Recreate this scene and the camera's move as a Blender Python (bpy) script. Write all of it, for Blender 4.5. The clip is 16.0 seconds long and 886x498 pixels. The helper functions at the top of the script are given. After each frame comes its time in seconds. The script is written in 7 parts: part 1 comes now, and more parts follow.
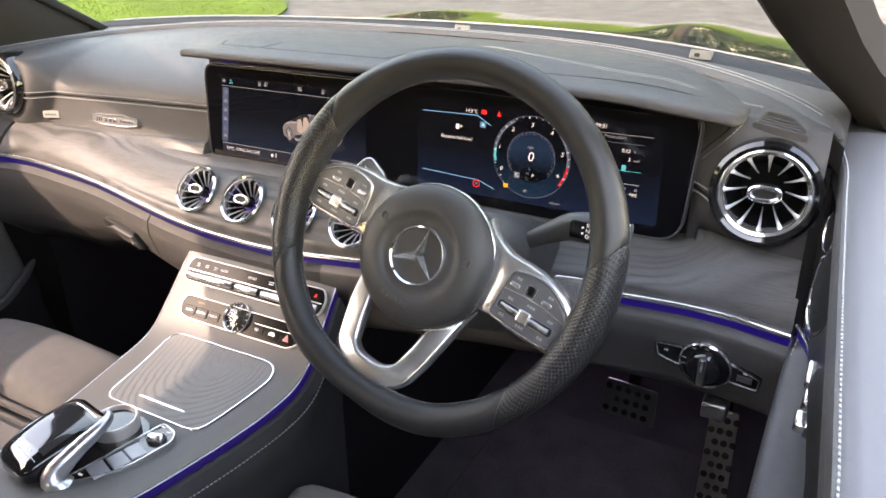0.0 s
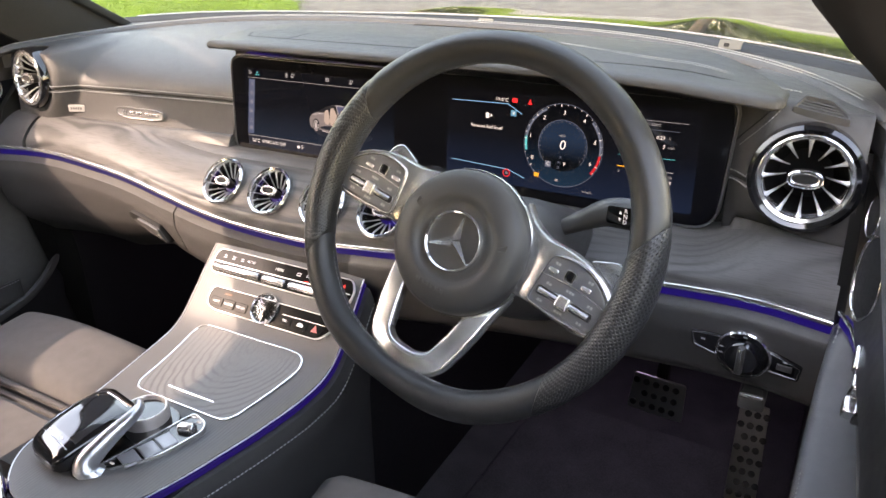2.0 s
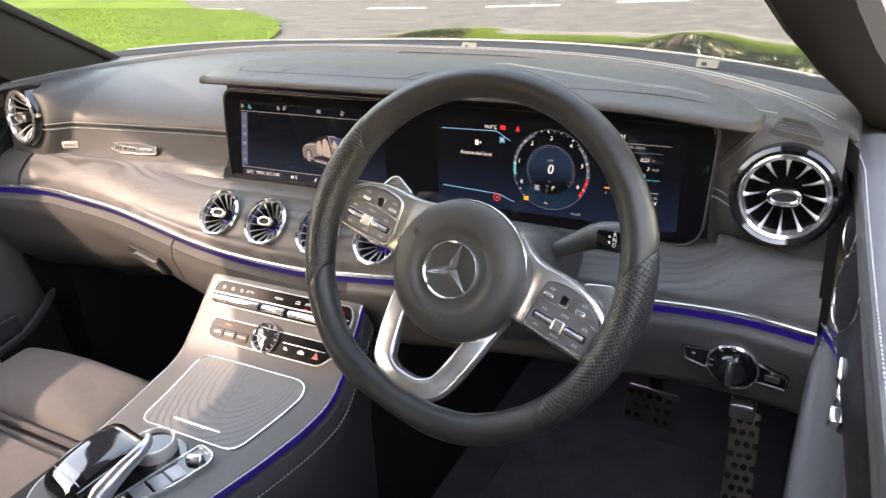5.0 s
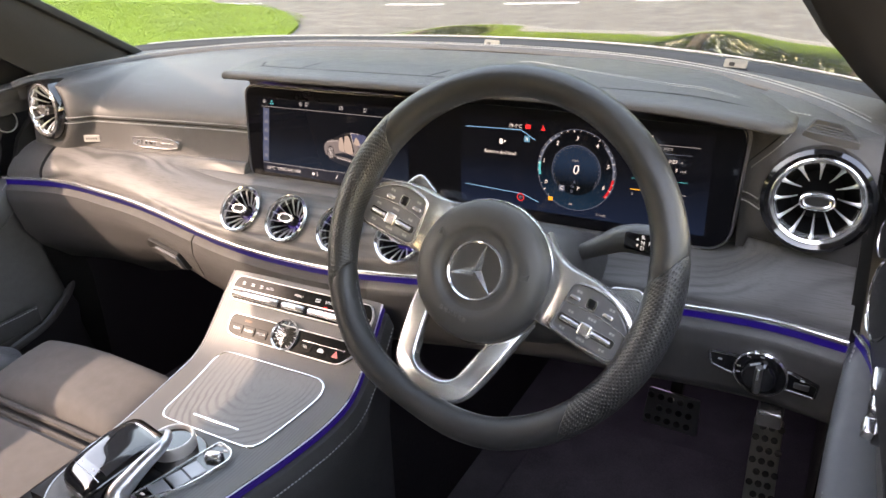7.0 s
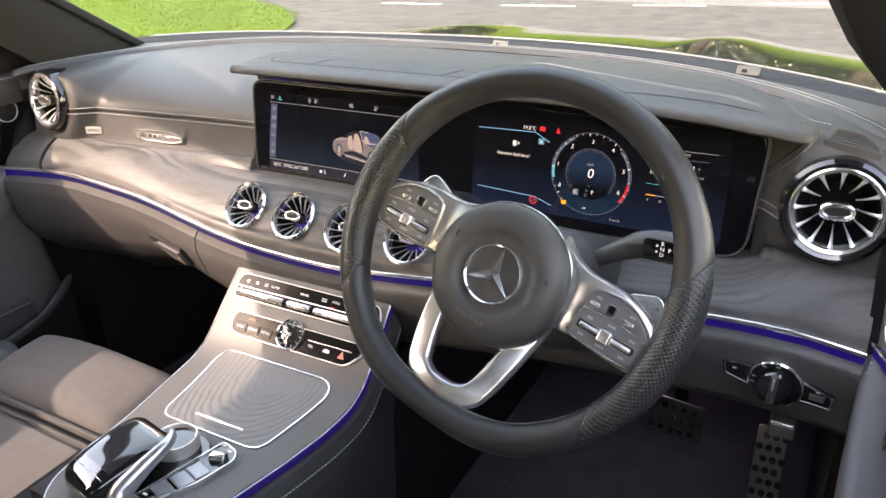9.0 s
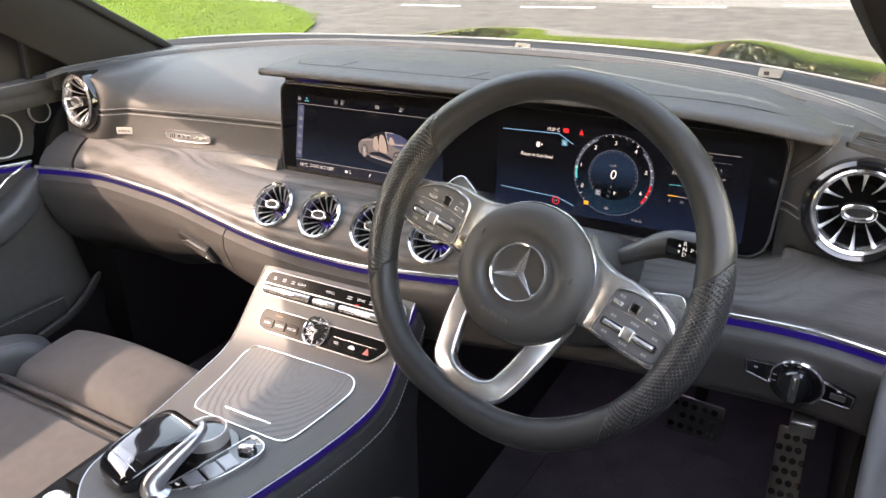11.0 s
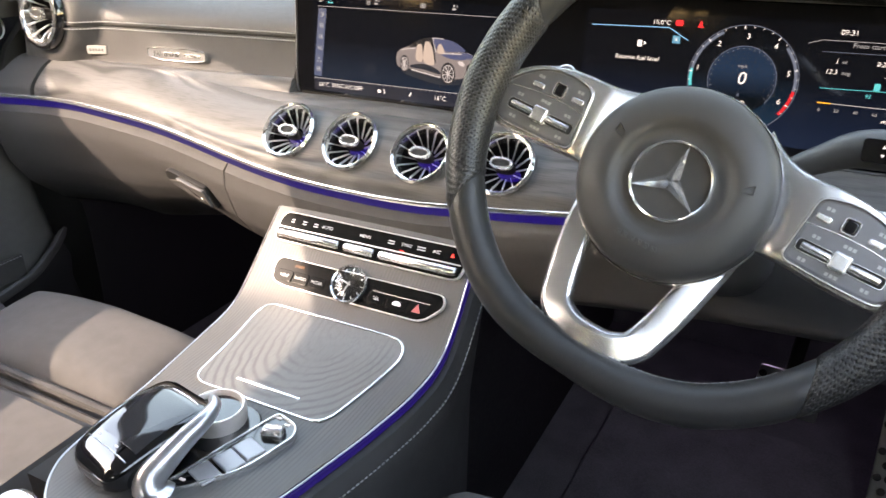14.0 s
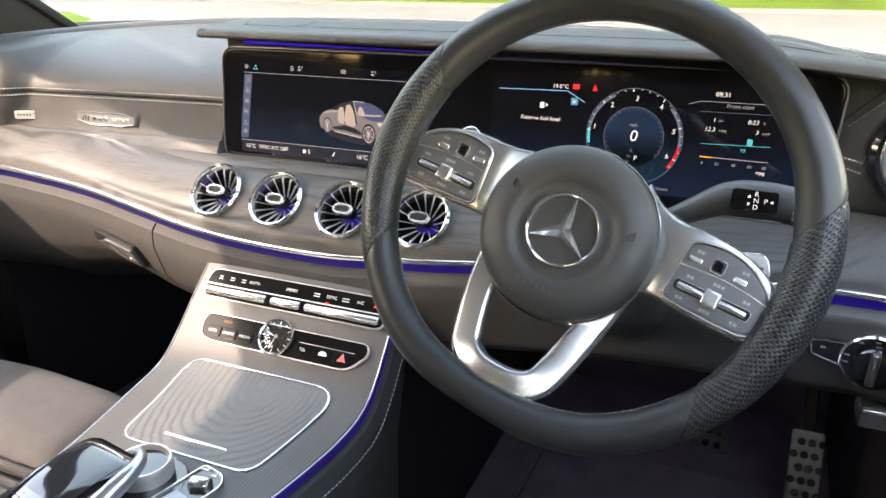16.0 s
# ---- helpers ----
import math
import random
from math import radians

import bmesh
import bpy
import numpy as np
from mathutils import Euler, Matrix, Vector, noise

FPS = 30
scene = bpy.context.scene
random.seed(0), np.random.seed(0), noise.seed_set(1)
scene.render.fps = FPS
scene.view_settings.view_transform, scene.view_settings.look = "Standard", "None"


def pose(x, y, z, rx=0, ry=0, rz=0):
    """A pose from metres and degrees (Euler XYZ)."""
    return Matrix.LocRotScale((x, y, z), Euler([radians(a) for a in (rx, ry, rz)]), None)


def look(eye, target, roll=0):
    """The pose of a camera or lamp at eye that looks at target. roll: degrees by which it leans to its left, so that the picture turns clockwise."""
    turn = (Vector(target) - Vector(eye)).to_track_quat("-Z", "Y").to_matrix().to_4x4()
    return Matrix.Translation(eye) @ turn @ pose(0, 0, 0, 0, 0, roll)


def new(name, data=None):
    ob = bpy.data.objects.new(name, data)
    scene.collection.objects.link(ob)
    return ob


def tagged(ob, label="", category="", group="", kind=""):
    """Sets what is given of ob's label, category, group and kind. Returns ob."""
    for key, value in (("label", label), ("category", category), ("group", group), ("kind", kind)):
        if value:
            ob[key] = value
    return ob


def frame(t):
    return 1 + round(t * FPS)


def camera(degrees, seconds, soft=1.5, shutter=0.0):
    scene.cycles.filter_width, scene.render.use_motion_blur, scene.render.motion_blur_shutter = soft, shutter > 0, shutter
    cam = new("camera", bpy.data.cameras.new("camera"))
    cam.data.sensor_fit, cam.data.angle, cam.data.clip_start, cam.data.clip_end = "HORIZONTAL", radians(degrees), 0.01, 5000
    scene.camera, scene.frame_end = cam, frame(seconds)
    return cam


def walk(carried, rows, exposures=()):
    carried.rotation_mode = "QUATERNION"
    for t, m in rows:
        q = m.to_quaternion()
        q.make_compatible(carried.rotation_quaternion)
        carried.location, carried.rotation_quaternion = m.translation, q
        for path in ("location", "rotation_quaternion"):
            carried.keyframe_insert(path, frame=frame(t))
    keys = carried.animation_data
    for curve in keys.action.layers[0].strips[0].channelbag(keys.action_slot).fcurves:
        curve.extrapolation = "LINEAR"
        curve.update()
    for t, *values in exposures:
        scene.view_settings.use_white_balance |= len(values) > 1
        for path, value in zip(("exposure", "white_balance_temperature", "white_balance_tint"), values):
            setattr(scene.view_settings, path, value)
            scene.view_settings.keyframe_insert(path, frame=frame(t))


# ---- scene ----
cam = camera(61.1, 16.0, shutter=0.5)
PATH = [
    (0, (0.747, -0.838, 1.229), (-0.139, 0.737, 0.373), -1.6),
    (0.5, (0.744, -0.844, 1.219), (-0.158, 0.722, 0.362), -1.7),
    (1, (0.74, -0.843, 1.226), (-0.17, 0.718, 0.37), -1.7),
    (1.5, (0.732, -0.847, 1.22), (-0.181, 0.715, 0.366), -1.8),
    (2, (0.724, -0.851, 1.21), (-0.189, 0.714, 0.362), -2.0),
    (2.5, (0.726, -0.859, 1.223), (-0.183, 0.711, 0.382), -2.3),
    (3, (0.734, -0.862, 1.229), (-0.179, 0.712, 0.4), -2.8),
    (3.5, (0.736, -0.858, 1.226), (-0.173, 0.72, 0.399), -3.3),
    (4, (0.727, -0.87, 1.239), (-0.172, 0.713, 0.413), -3.7),
    (4.2, (0.726, -0.873, 1.239), (-0.157, 0.722, 0.415), -3.5),
    (6.5, (0.717, -0.867, 1.241), (-0.192, 0.713, 0.419), -3.8),
    (7, (0.709, -0.867, 1.239), (-0.21, 0.705, 0.411), -3.3),
    (7.5, (0.69, -0.864, 1.229), (-0.224, 0.706, 0.393), -2.7),
    (8, (0.677, -0.867, 1.226), (-0.229, 0.707, 0.388), -2.2),
    (8.5, (0.675, -0.863, 1.228), (-0.221, 0.718, 0.392), -1.7),
    (9, (0.678, -0.87, 1.237), (-0.217, 0.715, 0.408), -1.7),
    (9.5, (0.683, -0.883, 1.236), (-0.225, 0.698, 0.414), -1.8),
    (10, (0.681, -0.888, 1.239), (-0.244, 0.685, 0.421), -2.0),
    (10.2, (0.68, -0.891, 1.242), (-0.251, 0.676, 0.419), -2.1),
    (12.5, (0.672, -0.887, 1.242), (-0.255, 0.681, 0.416), -1.2),
    (13, (0.588, -0.854, 1.172), (-0.334, 0.722, 0.356), 0.7),
    (13.5, (0.498, -0.797, 1.105), (-0.409, 0.78, 0.275), -0.2),
    (14, (0.481, -0.796, 1.09), (-0.369, 0.801, 0.236), -0.6),
    (14.5, (0.492, -0.797, 1.092), (-0.302, 0.851, 0.284), 0.3),
    (15, (0.518, -0.817, 1.102), (-0.24, 0.879, 0.361), 0.2),
    (15.5, (0.524, -0.822, 1.107), (-0.21, 0.892, 0.384), -0.2),
    (16, (0.523, -0.825, 1.105), (-0.212, 0.889, 0.382), -0.3),
]
walk(cam, [(t, look(eye, target, roll)) for t, eye, target, roll in PATH], [(0.0, 4.20, 8700, 27), (12.5, 4.20, 8700, 27), (13.8, 4.44, 8500, 22), (16.0, 4.28, 8300, 21)])

# ---- world, sun, exposure ----
SUN = Vector((-0.54, -0.61, 0.58)).normalized()
world = bpy.data.worlds.new("world")
scene.world = world
world.use_nodes = True
wn = world.node_tree.nodes
sky = wn.new("ShaderNodeTexSky")
sky.sky_type = "NISHITA"
sky.sun_disc = False
sky.air_density, sky.dust_density, sky.ozone_density = 1.6, 1.0, 0.8
sky.sun_elevation = math.asin(SUN.z)
sky.sun_rotation = math.atan2(SUN.x, SUN.y)
wn["Background"].inputs[1].default_value = 0.15
world.node_tree.links.new(sky.outputs[0], wn["Background"].inputs[0])
sun = new("sun", bpy.data.lights.new("sun", "SUN"))
sun.data.energy, sun.data.angle, sun.data.color = 0.62, radians(0.6), (1.0, 0.945, 0.87)
sun.matrix_basis = look((0, 0, 0), -SUN)


# ---- materials ----
def mat(name, color, rough=0.5, metal=0.0, vary=0.15, scale=30.0, bump=0.0, bump_scale=400.0, coat=0.0, spec=0.5, kind="noise"):
    """A plain surface with large and small variation of tone and gloss, and fine relief."""
    m = bpy.data.materials.new(name)
    m.use_nodes = True
    n, l = m.node_tree.nodes, m.node_tree.links
    b = n["Principled BSDF"]
    b.inputs["Metallic"].default_value = metal
    b.inputs["Coat Weight"].default_value = coat
    b.inputs["Coat Roughness"].default_value = 0.05
    b.inputs["Specular IOR Level"].default_value = spec
    tc = n.new("ShaderNodeTexCoord")
    big, small = n.new("ShaderNodeTexNoise"), n.new("ShaderNodeTexNoise")
    big.inputs["Scale"].default_value, small.inputs["Scale"].default_value = scale * 0.25, scale * 6
    big.inputs["Detail"].default_value, small.inputs["Detail"].default_value = 3, 2
    add = n.new("ShaderNodeMath")
    add.operation = "ADD"
    ramp = n.new("ShaderNodeMapRange")
    ramp.inputs[1].default_value, ramp.inputs[2].default_value = 0.6, 1.4
    ramp.inputs[3].default_value, ramp.inputs[4].default_value = 1 - vary, 1 + vary
    mul = n.new("ShaderNodeVectorMath")
    mul.operation = "SCALE"
    mul.inputs[0].default_value = color
    for t in (big, small):
        l.new(tc.outputs["Object"], t.inputs["Vector"])
    l.new(big.outputs["Fac"], add.inputs[0])
    l.new(small.outputs["Fac"], add.inputs[1])
    l.new(add.outputs[0], ramp.inputs[0])
    l.new(ramp.outputs[0], mul.inputs["Scale"])
    l.new(mul.outputs[0], b.inputs["Base Color"])
    rr = n.new("ShaderNodeMapRange")
    rr.inputs[1].default_value, rr.inputs[2].default_value = 0.6, 1.4
    rr.inputs[3].default_value, rr.inputs[4].default_value = max(0.02, rough * (0.85 if metal < 0.5 else 0.97)), min(1.0, rough * (1.15 if metal < 0.5 else 1.03))
    l.new(add.outputs[0], rr.inputs[0])
    l.new(rr.outputs[0], b.inputs["Roughness"])
    if bump:
        if kind == "noise":
            t = n.new("ShaderNodeTexNoise")
            t.inputs["Detail"].default_value = 3
            out = t.outputs["Fac"]
        else:
            t = n.new("ShaderNodeTexVoronoi")
            t.feature = "F1" if kind == "dots" else "DISTANCE_TO_EDGE"
            if kind == "dots":
                t.inputs["Randomness"].default_value = 0.0
            out = t.outputs["Distance"]
        t.inputs["Scale"].default_value = bump_scale
        l.new(tc.outputs["Object"], t.inputs["Vector"])
        if kind != "noise":
            k = n.new("ShaderNodeMapRange")
            k.inputs[1].default_value, k.inputs[2].default_value = (0.12, 0.34) if kind == "dots" else (0.0, 0.12)
            k.interpolation_type = "SMOOTHSTEP"
            l.new(out, k.inputs[0])
            out = k.outputs[0]
        bp = n.new("ShaderNodeBump")
        bp.inputs["Strength"].default_value, bp.inputs["Distance"].default_value = bump, 0.0006
        l.new(out, bp.inputs["Height"])
        l.new(bp.outputs[0], b.inputs["Normal"])
        if kind == "dots":
            dk = n.new("ShaderNodeVectorMath")
            dk.operation = "SCALE"
            mr = n.new("ShaderNodeMapRange")
            mr.inputs[3].default_value = 0.25
            l.new(out, mr.inputs[0])
            l.new(mul.outputs[0], dk.inputs[0])
            l.new(mr.outputs[0], dk.inputs["Scale"])
            l.new(dk.outputs[0], b.inputs["Base Color"])
    return m


def glow(name, color, strength, base=(0.01, 0.01, 0.01)):
    """A thing that gives off light."""
    m = bpy.data.materials.new(name)
    m.use_nodes = True
    b = m.node_tree.nodes["Principled BSDF"]
    b.inputs["Base Color"].default_value = (*base, 1)
    b.inputs["Roughness"].default_value = 0.3
    b.inputs["Specular IOR Level"].default_value = 0.1
    b.inputs["Emission Color"].default_value = (*color, 1)
    b.inputs["Emission Strength"].default_value = strength
    return m


def wood(name, stretch, centre, rings, along, light=(0.082, 0.078, 0.074), dark=(0.04, 0.038, 0.036), warp=0.02, warp_scale=7.0, rough=0.52, spec=0.5):
    """Open-pored grey ash: growth rings about a far axis, wandering, with pores drawn out along the grain."""
    m = bpy.data.materials.new(name)
    m.use_nodes = True
    n, l = m.node_tree.nodes, m.node_tree.links
    b = n["Principled BSDF"]
    tc, mp = n.new("ShaderNodeTexCoord"), n.new("ShaderNodeMapping")
    mp.inputs["Location"].default_value = [-c * k for c, k in zip(centre, stretch)]
    mp.inputs["Scale"].default_value = stretch
    l.new(tc.outputs["Object"], mp.inputs["Vector"])
    wander = n.new("ShaderNodeTexNoise")
    wander.inputs["Scale"].default_value, wander.inputs["Detail"].default_value, wander.inputs["Roughness"].default_value = warp_scale, 3, 0.55
    wm = n.new("ShaderNodeMapping")
    wm.inputs["Scale"].default_value = [0.35 if a == along else 1.0 for a in range(3)]
    l.new(tc.outputs["Object"], wm.inputs["Vector"])
    l.new(wm.outputs[0], wander.inputs["Vector"])
    wsub = n.new("ShaderNodeVectorMath")
    wsub.operation = "MULTIPLY_ADD"
    wsub.inputs[1].default_value, wsub.inputs[2].default_value = (2 * warp,) * 3, (-warp,) * 3
    l.new(wander.outputs["Color"], wsub.inputs[0])
    wadd = n.new("ShaderNodeVectorMath")
    l.new(mp.outputs[0], wadd.inputs[0])
    l.new(wsub.outputs[0], wadd.inputs[1])
    ln = n.new("ShaderNodeVectorMath")
    ln.operation = "LENGTH"
    l.new(wadd.outputs[0], ln.inputs[0])
    mulr = n.new("ShaderNodeMath")
    mulr.operation = "MULTIPLY"
    mulr.inputs[1].default_value = rings
    l.new(ln.outputs["Value"], mulr.inputs[0])
    fr = n.new("ShaderNodeMath")
    fr.operation = "FRACT"
    l.new(mulr.outputs[0], fr.inputs[0])
    band = n.new("ShaderNodeValToRGB")
    band.color_ramp.elements[0].position, band.color_ramp.elements[0].color = 0.0, (0.55, 0.55, 0.55, 1)
    band.color_ramp.elements[1].position, band.color_ramp.elements[1].color = 1.0, (0.5, 0.5, 0.5, 1)
    for p, v in ((0.12, 0.9), (0.40, 1.0), (0.62, 0.8), (0.76, 0.15), (0.90, 0.12)):
        e = band.color_ramp.elements.new(p)
        e.color = (v, v, v, 1)
    l.new(fr.outputs[0], band.inputs[0])
    # some rings are bolder than others
    pick = n.new("ShaderNodeTexNoise")
    pick.inputs["Scale"].default_value, pick.inputs["Detail"].default_value = 16.0, 2
    l.new(wm.outputs[0], pick.inputs["Vector"])
    pk = n.new("ShaderNodeMapRange")
    pk.inputs[1].default_value, pk.inputs[2].default_value = 0.38, 0.62
    l.new(pick.outputs["Fac"], pk.inputs[0])
    soft = n.new("ShaderNodeMix")
    soft.data_type = "FLOAT"
    soft.inputs["A"].default_value = 0.78
    l.new(pk.outputs[0], soft.inputs["Factor"])
    l.new(band.outputs[0], soft.inputs["B"])
    pm = n.new("ShaderNodeMapping")
    pm.inputs["Scale"].default_value = [30.0 if a == along else 900.0 for a in range(3)]
    l.new(tc.outputs["Object"], pm.inputs["Vector"])
    pores = n.new("ShaderNodeTexNoise")
    pores.inputs["Scale"].default_value, pores.inputs["Detail"].default_value = 1.0, 2
    l.new(pm.outputs[0], pores.inputs["Vector"])
    pr = n.new("ShaderNodeMapRange")
    pr.inputs[1].default_value, pr.inputs[2].default_value, pr.inputs[3].default_value = 0.33, 0.52, 0.6
    l.new(pores.outputs["Fac"], pr.inputs[0])
    fac = n.new("ShaderNodeMath")
    fac.operation = "MULTIPLY"
    l.new(soft.outputs["Result"], fac.inputs[0])
    l.new(pr.outputs[0], fac.inputs[1])
    tint = n.new("ShaderNodeMix")
    tint.data_type = "RGBA"
    tint.inputs["A"].default_value, tint.inputs["B"].default_value = (*dark, 1), (*light, 1)
    l.new(fac.outputs[0], tint.inputs["Factor"])
    l.new(tint.outputs["Result"], b.inputs["Base Color"])
    b.inputs["Roughness"].default_value = rough
    b.inputs["Specular IOR Level"].default_value = spec
    bp = n.new("ShaderNodeBump")
    bp.inputs["Strength"].default_value, bp.inputs["Distance"].default_value = 0.3, 0.0004
    l.new(fac.outputs[0], bp.inputs["Height"])
    l.new(bp.outputs[0], b.inputs["Normal"])
    return m


def perforated(name):
    """Leather punched with staggered rows of small holes, laid out along the grip."""
    m = mat(name, (0.023, 0.0225, 0.022), 0.36, spec=0.42, vary=0.1, scale=25)
    n, l = m.node_tree.nodes, m.node_tree.links
    b = n["Principled BSDF"]
    at = n.new("ShaderNodeAttribute")
    at.attribute_name = "lay"
    vo = n.new("ShaderNodeTexVoronoi")
    vo.voronoi_dimensions = "2D"
    vo.inputs["Scale"].default_value, vo.inputs["Randomness"].default_value = 1.0, 0.0
    l.new(at.outputs["Vector"], vo.inputs["Vector"])
    k = n.new("ShaderNodeMapRange")
    k.interpolation_type = "SMOOTHSTEP"
    k.inputs[1].default_value, k.inputs[2].default_value = 0.16, 0.40
    l.new(vo.outputs["Distance"], k.inputs[0])
    bp = n.new("ShaderNodeBump")
    bp.inputs["Strength"].default_value, bp.inputs["Distance"].default_value = 1.0, 0.0010
    l.new(k.outputs[0], bp.inputs["Height"])
    l.new(bp.outputs[0], b.inputs["Normal"])
    tone = b.inputs["Base Color"].links[0].from_socket
    dk, mr = n.new("ShaderNodeVectorMath"), n.new("ShaderNodeMapRange")
    dk.operation = "SCALE"
    mr.inputs[3].default_value = 0.12
    l.new(k.outputs[0], mr.inputs[0])
    l.new(tone, dk.inputs[0])
    l.new(mr.outputs[0], dk.inputs["Scale"])
    l.new(dk.outputs[0], b.inputs["Base Color"])
    return m


LEATHER = mat("black_leather", (0.050, 0.0487, 0.048), 0.46, spec=0.12, vary=0.12, scale=12, bump=0.35, bump_scale=900, kind="cells")
LEATHER_TOP = mat("dash_leather", (0.052, 0.0505, 0.050), 0.42, spec=0.22, vary=0.12, scale=10, bump=0.35, bump_scale=800, kind="cells")
LEATHER_WHEEL = mat("smooth_wheel_leather", (0.020, 0.0197, 0.0195), 0.36, spec=0.38, vary=0.12, scale=25, bump=0.15, bump_scale=1200, kind="cells")
LEATHER_PERF = perforated("perforated_leather")
PLASTIC = mat("black_plastic", (0.046, 0.044, 0.043), 0.5, vary=0.15, scale=20, bump=0.2, bump_scale=1500)
PLASTIC_DARK = mat("matte_black_plastic", (0.012, 0.012, 0.012), 0.6, vary=0.2, scale=20, bump=0.2, bump_scale=900, spec=0.2)
# Near-black for vent hollows: their shade is put into the colour.
THROAT_SHADE = mat("throat_shade", (0.004, 0.004, 0.004), 0.7, vary=0.1, scale=20, spec=0.05)
HUB = mat("airbag_vinyl", (0.038, 0.0365, 0.035), 0.46, spec=0.35, vary=0.08, scale=20, bump=0.25, bump_scale=1600)
GLOSS = mat("piano_black", (0.006, 0.006, 0.007), 0.08, vary=0.1, scale=20, coat=0.5)
SILVER = mat("satin_silver", (0.66, 0.65, 0.64), 0.26, metal=0.9, vary=0.02, scale=30)
TRIM_LINE = mat("bright_trim", (0.70, 0.69, 0.67), 0.34, metal=0.4, vary=0.05, scale=40)
CHROME = mat("chrome", (0.68, 0.68, 0.68), 0.12, metal=0.9, vary=0.04, scale=30)
ARM = mat("dark_satin_metal", (0.50, 0.50, 0.51), 0.30, metal=0.85, vary=0.05, scale=40)
KNOB = mat("knob_silver", (0.56, 0.555, 0.55), 0.26, metal=0.8, vary=0.03, scale=30)
BLADE = mat("vent_blade_metal", (0.7, 0.7, 0.69), 0.3, metal=0.7, vary=0.05, scale=40)
PAD = mat("anthracite_pad", (0.12, 0.12, 0.125), 0.38, metal=0.5, vary=0.04, scale=30)
STITCH = mat("grey_thread", (0.26, 0.26, 0.255), 0.8, vary=0.15, scale=300)
SUEDE = mat("grey_suede", (0.074, 0.0715, 0.070), 0.95, vary=0.16, scale=9, bump=0.5, bump_scale=1400, spec=0.15)
SEAT_LEATHER = mat("seat_leather", (0.078, 0.079, 0.083), 0.40, vary=0.12, scale=14, bump=0.3, bump_scale=700, kind="cells")
CARPET = mat("black_carpet", (0.072, 0.071, 0.072), 0.95, vary=0.35, scale=60, bump=1.0, bump_scale=900, spec=0.1)
STEEL = mat("brushed_steel", (0.34, 0.33, 0.32), 0.34, metal=1.0, vary=0.1, scale=50)
RUBBER = mat("black_rubber", (0.01, 0.01, 0.01), 0.7, vary=0.1, scale=50)
# Tone of the unseen roof lining, pale so that it bounces light indoors.
ROOF_CLOTH = mat("pale_headliner", (0.40, 0.395, 0.385), 0.95, vary=0.08, scale=30, bump=0.4, bump_scale=900, spec=0.1)
HEADLINER = mat("grey_headliner", (0.030, 0.028, 0.027), 0.95, vary=0.1, scale=30, bump=0.4, bump_scale=900, spec=0.1)
DISPLAY_GLASS = mat("display_glass", (0.004, 0.004, 0.005), 0.05, vary=0.05, scale=20, spec=0.12)
PANEL_BLACK = mat("panel_black", (0.006, 0.006, 0.006), 0.16, vary=0.1, scale=20, spec=0.12)
PAINT = mat("dark_car_paint", (0.02, 0.021, 0.022), 0.06, vary=0.08, scale=6, coat=1.0)
for key, value in (("IOR", 2.0), ("Coat IOR", 2.1)):
    PAINT.node_tree.nodes["Principled BSDF"].inputs[key].default_value = value
LED = glow("violet_led", (0.045, 0.008, 1.0), 0.0085)
# Glow of the unseen footwell fill, nearly white.
FOOT_FILL = glow("footwell_fill", (0.55, 0.53, 1.0), 1.5)
LED_HOOD = glow("blue_violet_led", (0.025, 0.002, 1.0), 0.022)
LED_DIM = glow("dim_violet_led", (0.07, 0.02, 1.0), 0.007)
WOOD_DASH = wood("ash_dash", (0.10, 0.85, 1.0), (-0.35, -0.1, 0.0), 170, 0, warp=0.014, warp_scale=9.0, light=(0.092, 0.089, 0.0865), dark=(0.034, 0.033, 0.0325), rough=0.36, spec=0.12)
WOOD_CONSOLE = wood("ash_console", (1.0, 0.04, 0.10), (0.45, -0.2, 0.3), 230, 1, warp=0.008, warp_scale=9.0, light=(0.078, 0.0755, 0.073), dark=(0.052, 0.0505, 0.049), rough=0.46, spec=0.35)
WOOD_LID = wood("ash_lid", (1.0, 0.62, 0.0), (0.018, 0.055, 0.6), 115, 1, warp=0.016, warp_scale=13.0, light=(0.112, 0.109, 0.105), dark=(0.056, 0.054, 0.052), rough=0.42, spec=0.4)


# ---- mesh helpers ----
def thing(name, at, label, category, group="", kind=""):
    ob = new(name)
    ob.empty_display_size = 0.02
    ob.matrix_basis = at if isinstance(at, Matrix) else Matrix.Translation(at)
    return tagged(ob, label, category, group, kind)


def part(name, bm, material, parent=None, label="", world=True, smooth=True):
    """Links a bmesh as one mesh object; world: its points are in world metres, else in its thing's own."""
    root = parent
    while root is not None and root.parent is not None:
        root = root.parent
    if world and root is not None:
        bm.transform(root.matrix_basis.inverted())
    bmesh.ops.recalc_face_normals(bm, faces=bm.faces)
    me = bpy.data.meshes.new(name)
    bm.to_mesh(me)
    bm.free()
    me.materials.append(material)
    if smooth:
        me.polygons.foreach_set("use_smooth", [True] * len(me.polygons))
        me.set_sharp_from_angle(angle=radians(38))
    ob = new(name, me)
    ob.parent = parent
    if label:
        tagged(ob, label)
    return ob


def rings_mesh(rings, closed=True, caps=True, bm=None):
    """Skin over rings of equal length; closed: each ring is a loop."""
    bm = bm or bmesh.new()
    vs = [[bm.verts.new(p) for p in r] for r in rings]
    n = len(rings[0])
    for a, b in zip(vs, vs[1:]):
        for i in range(n if closed else n - 1):
            j = (i + 1) % n
            bm.faces.new((a[i], a[j], b[j], b[i]))
    if caps and closed:
        for r in (vs[0], vs[-1]):
            bm.faces.new(r)
    return bm


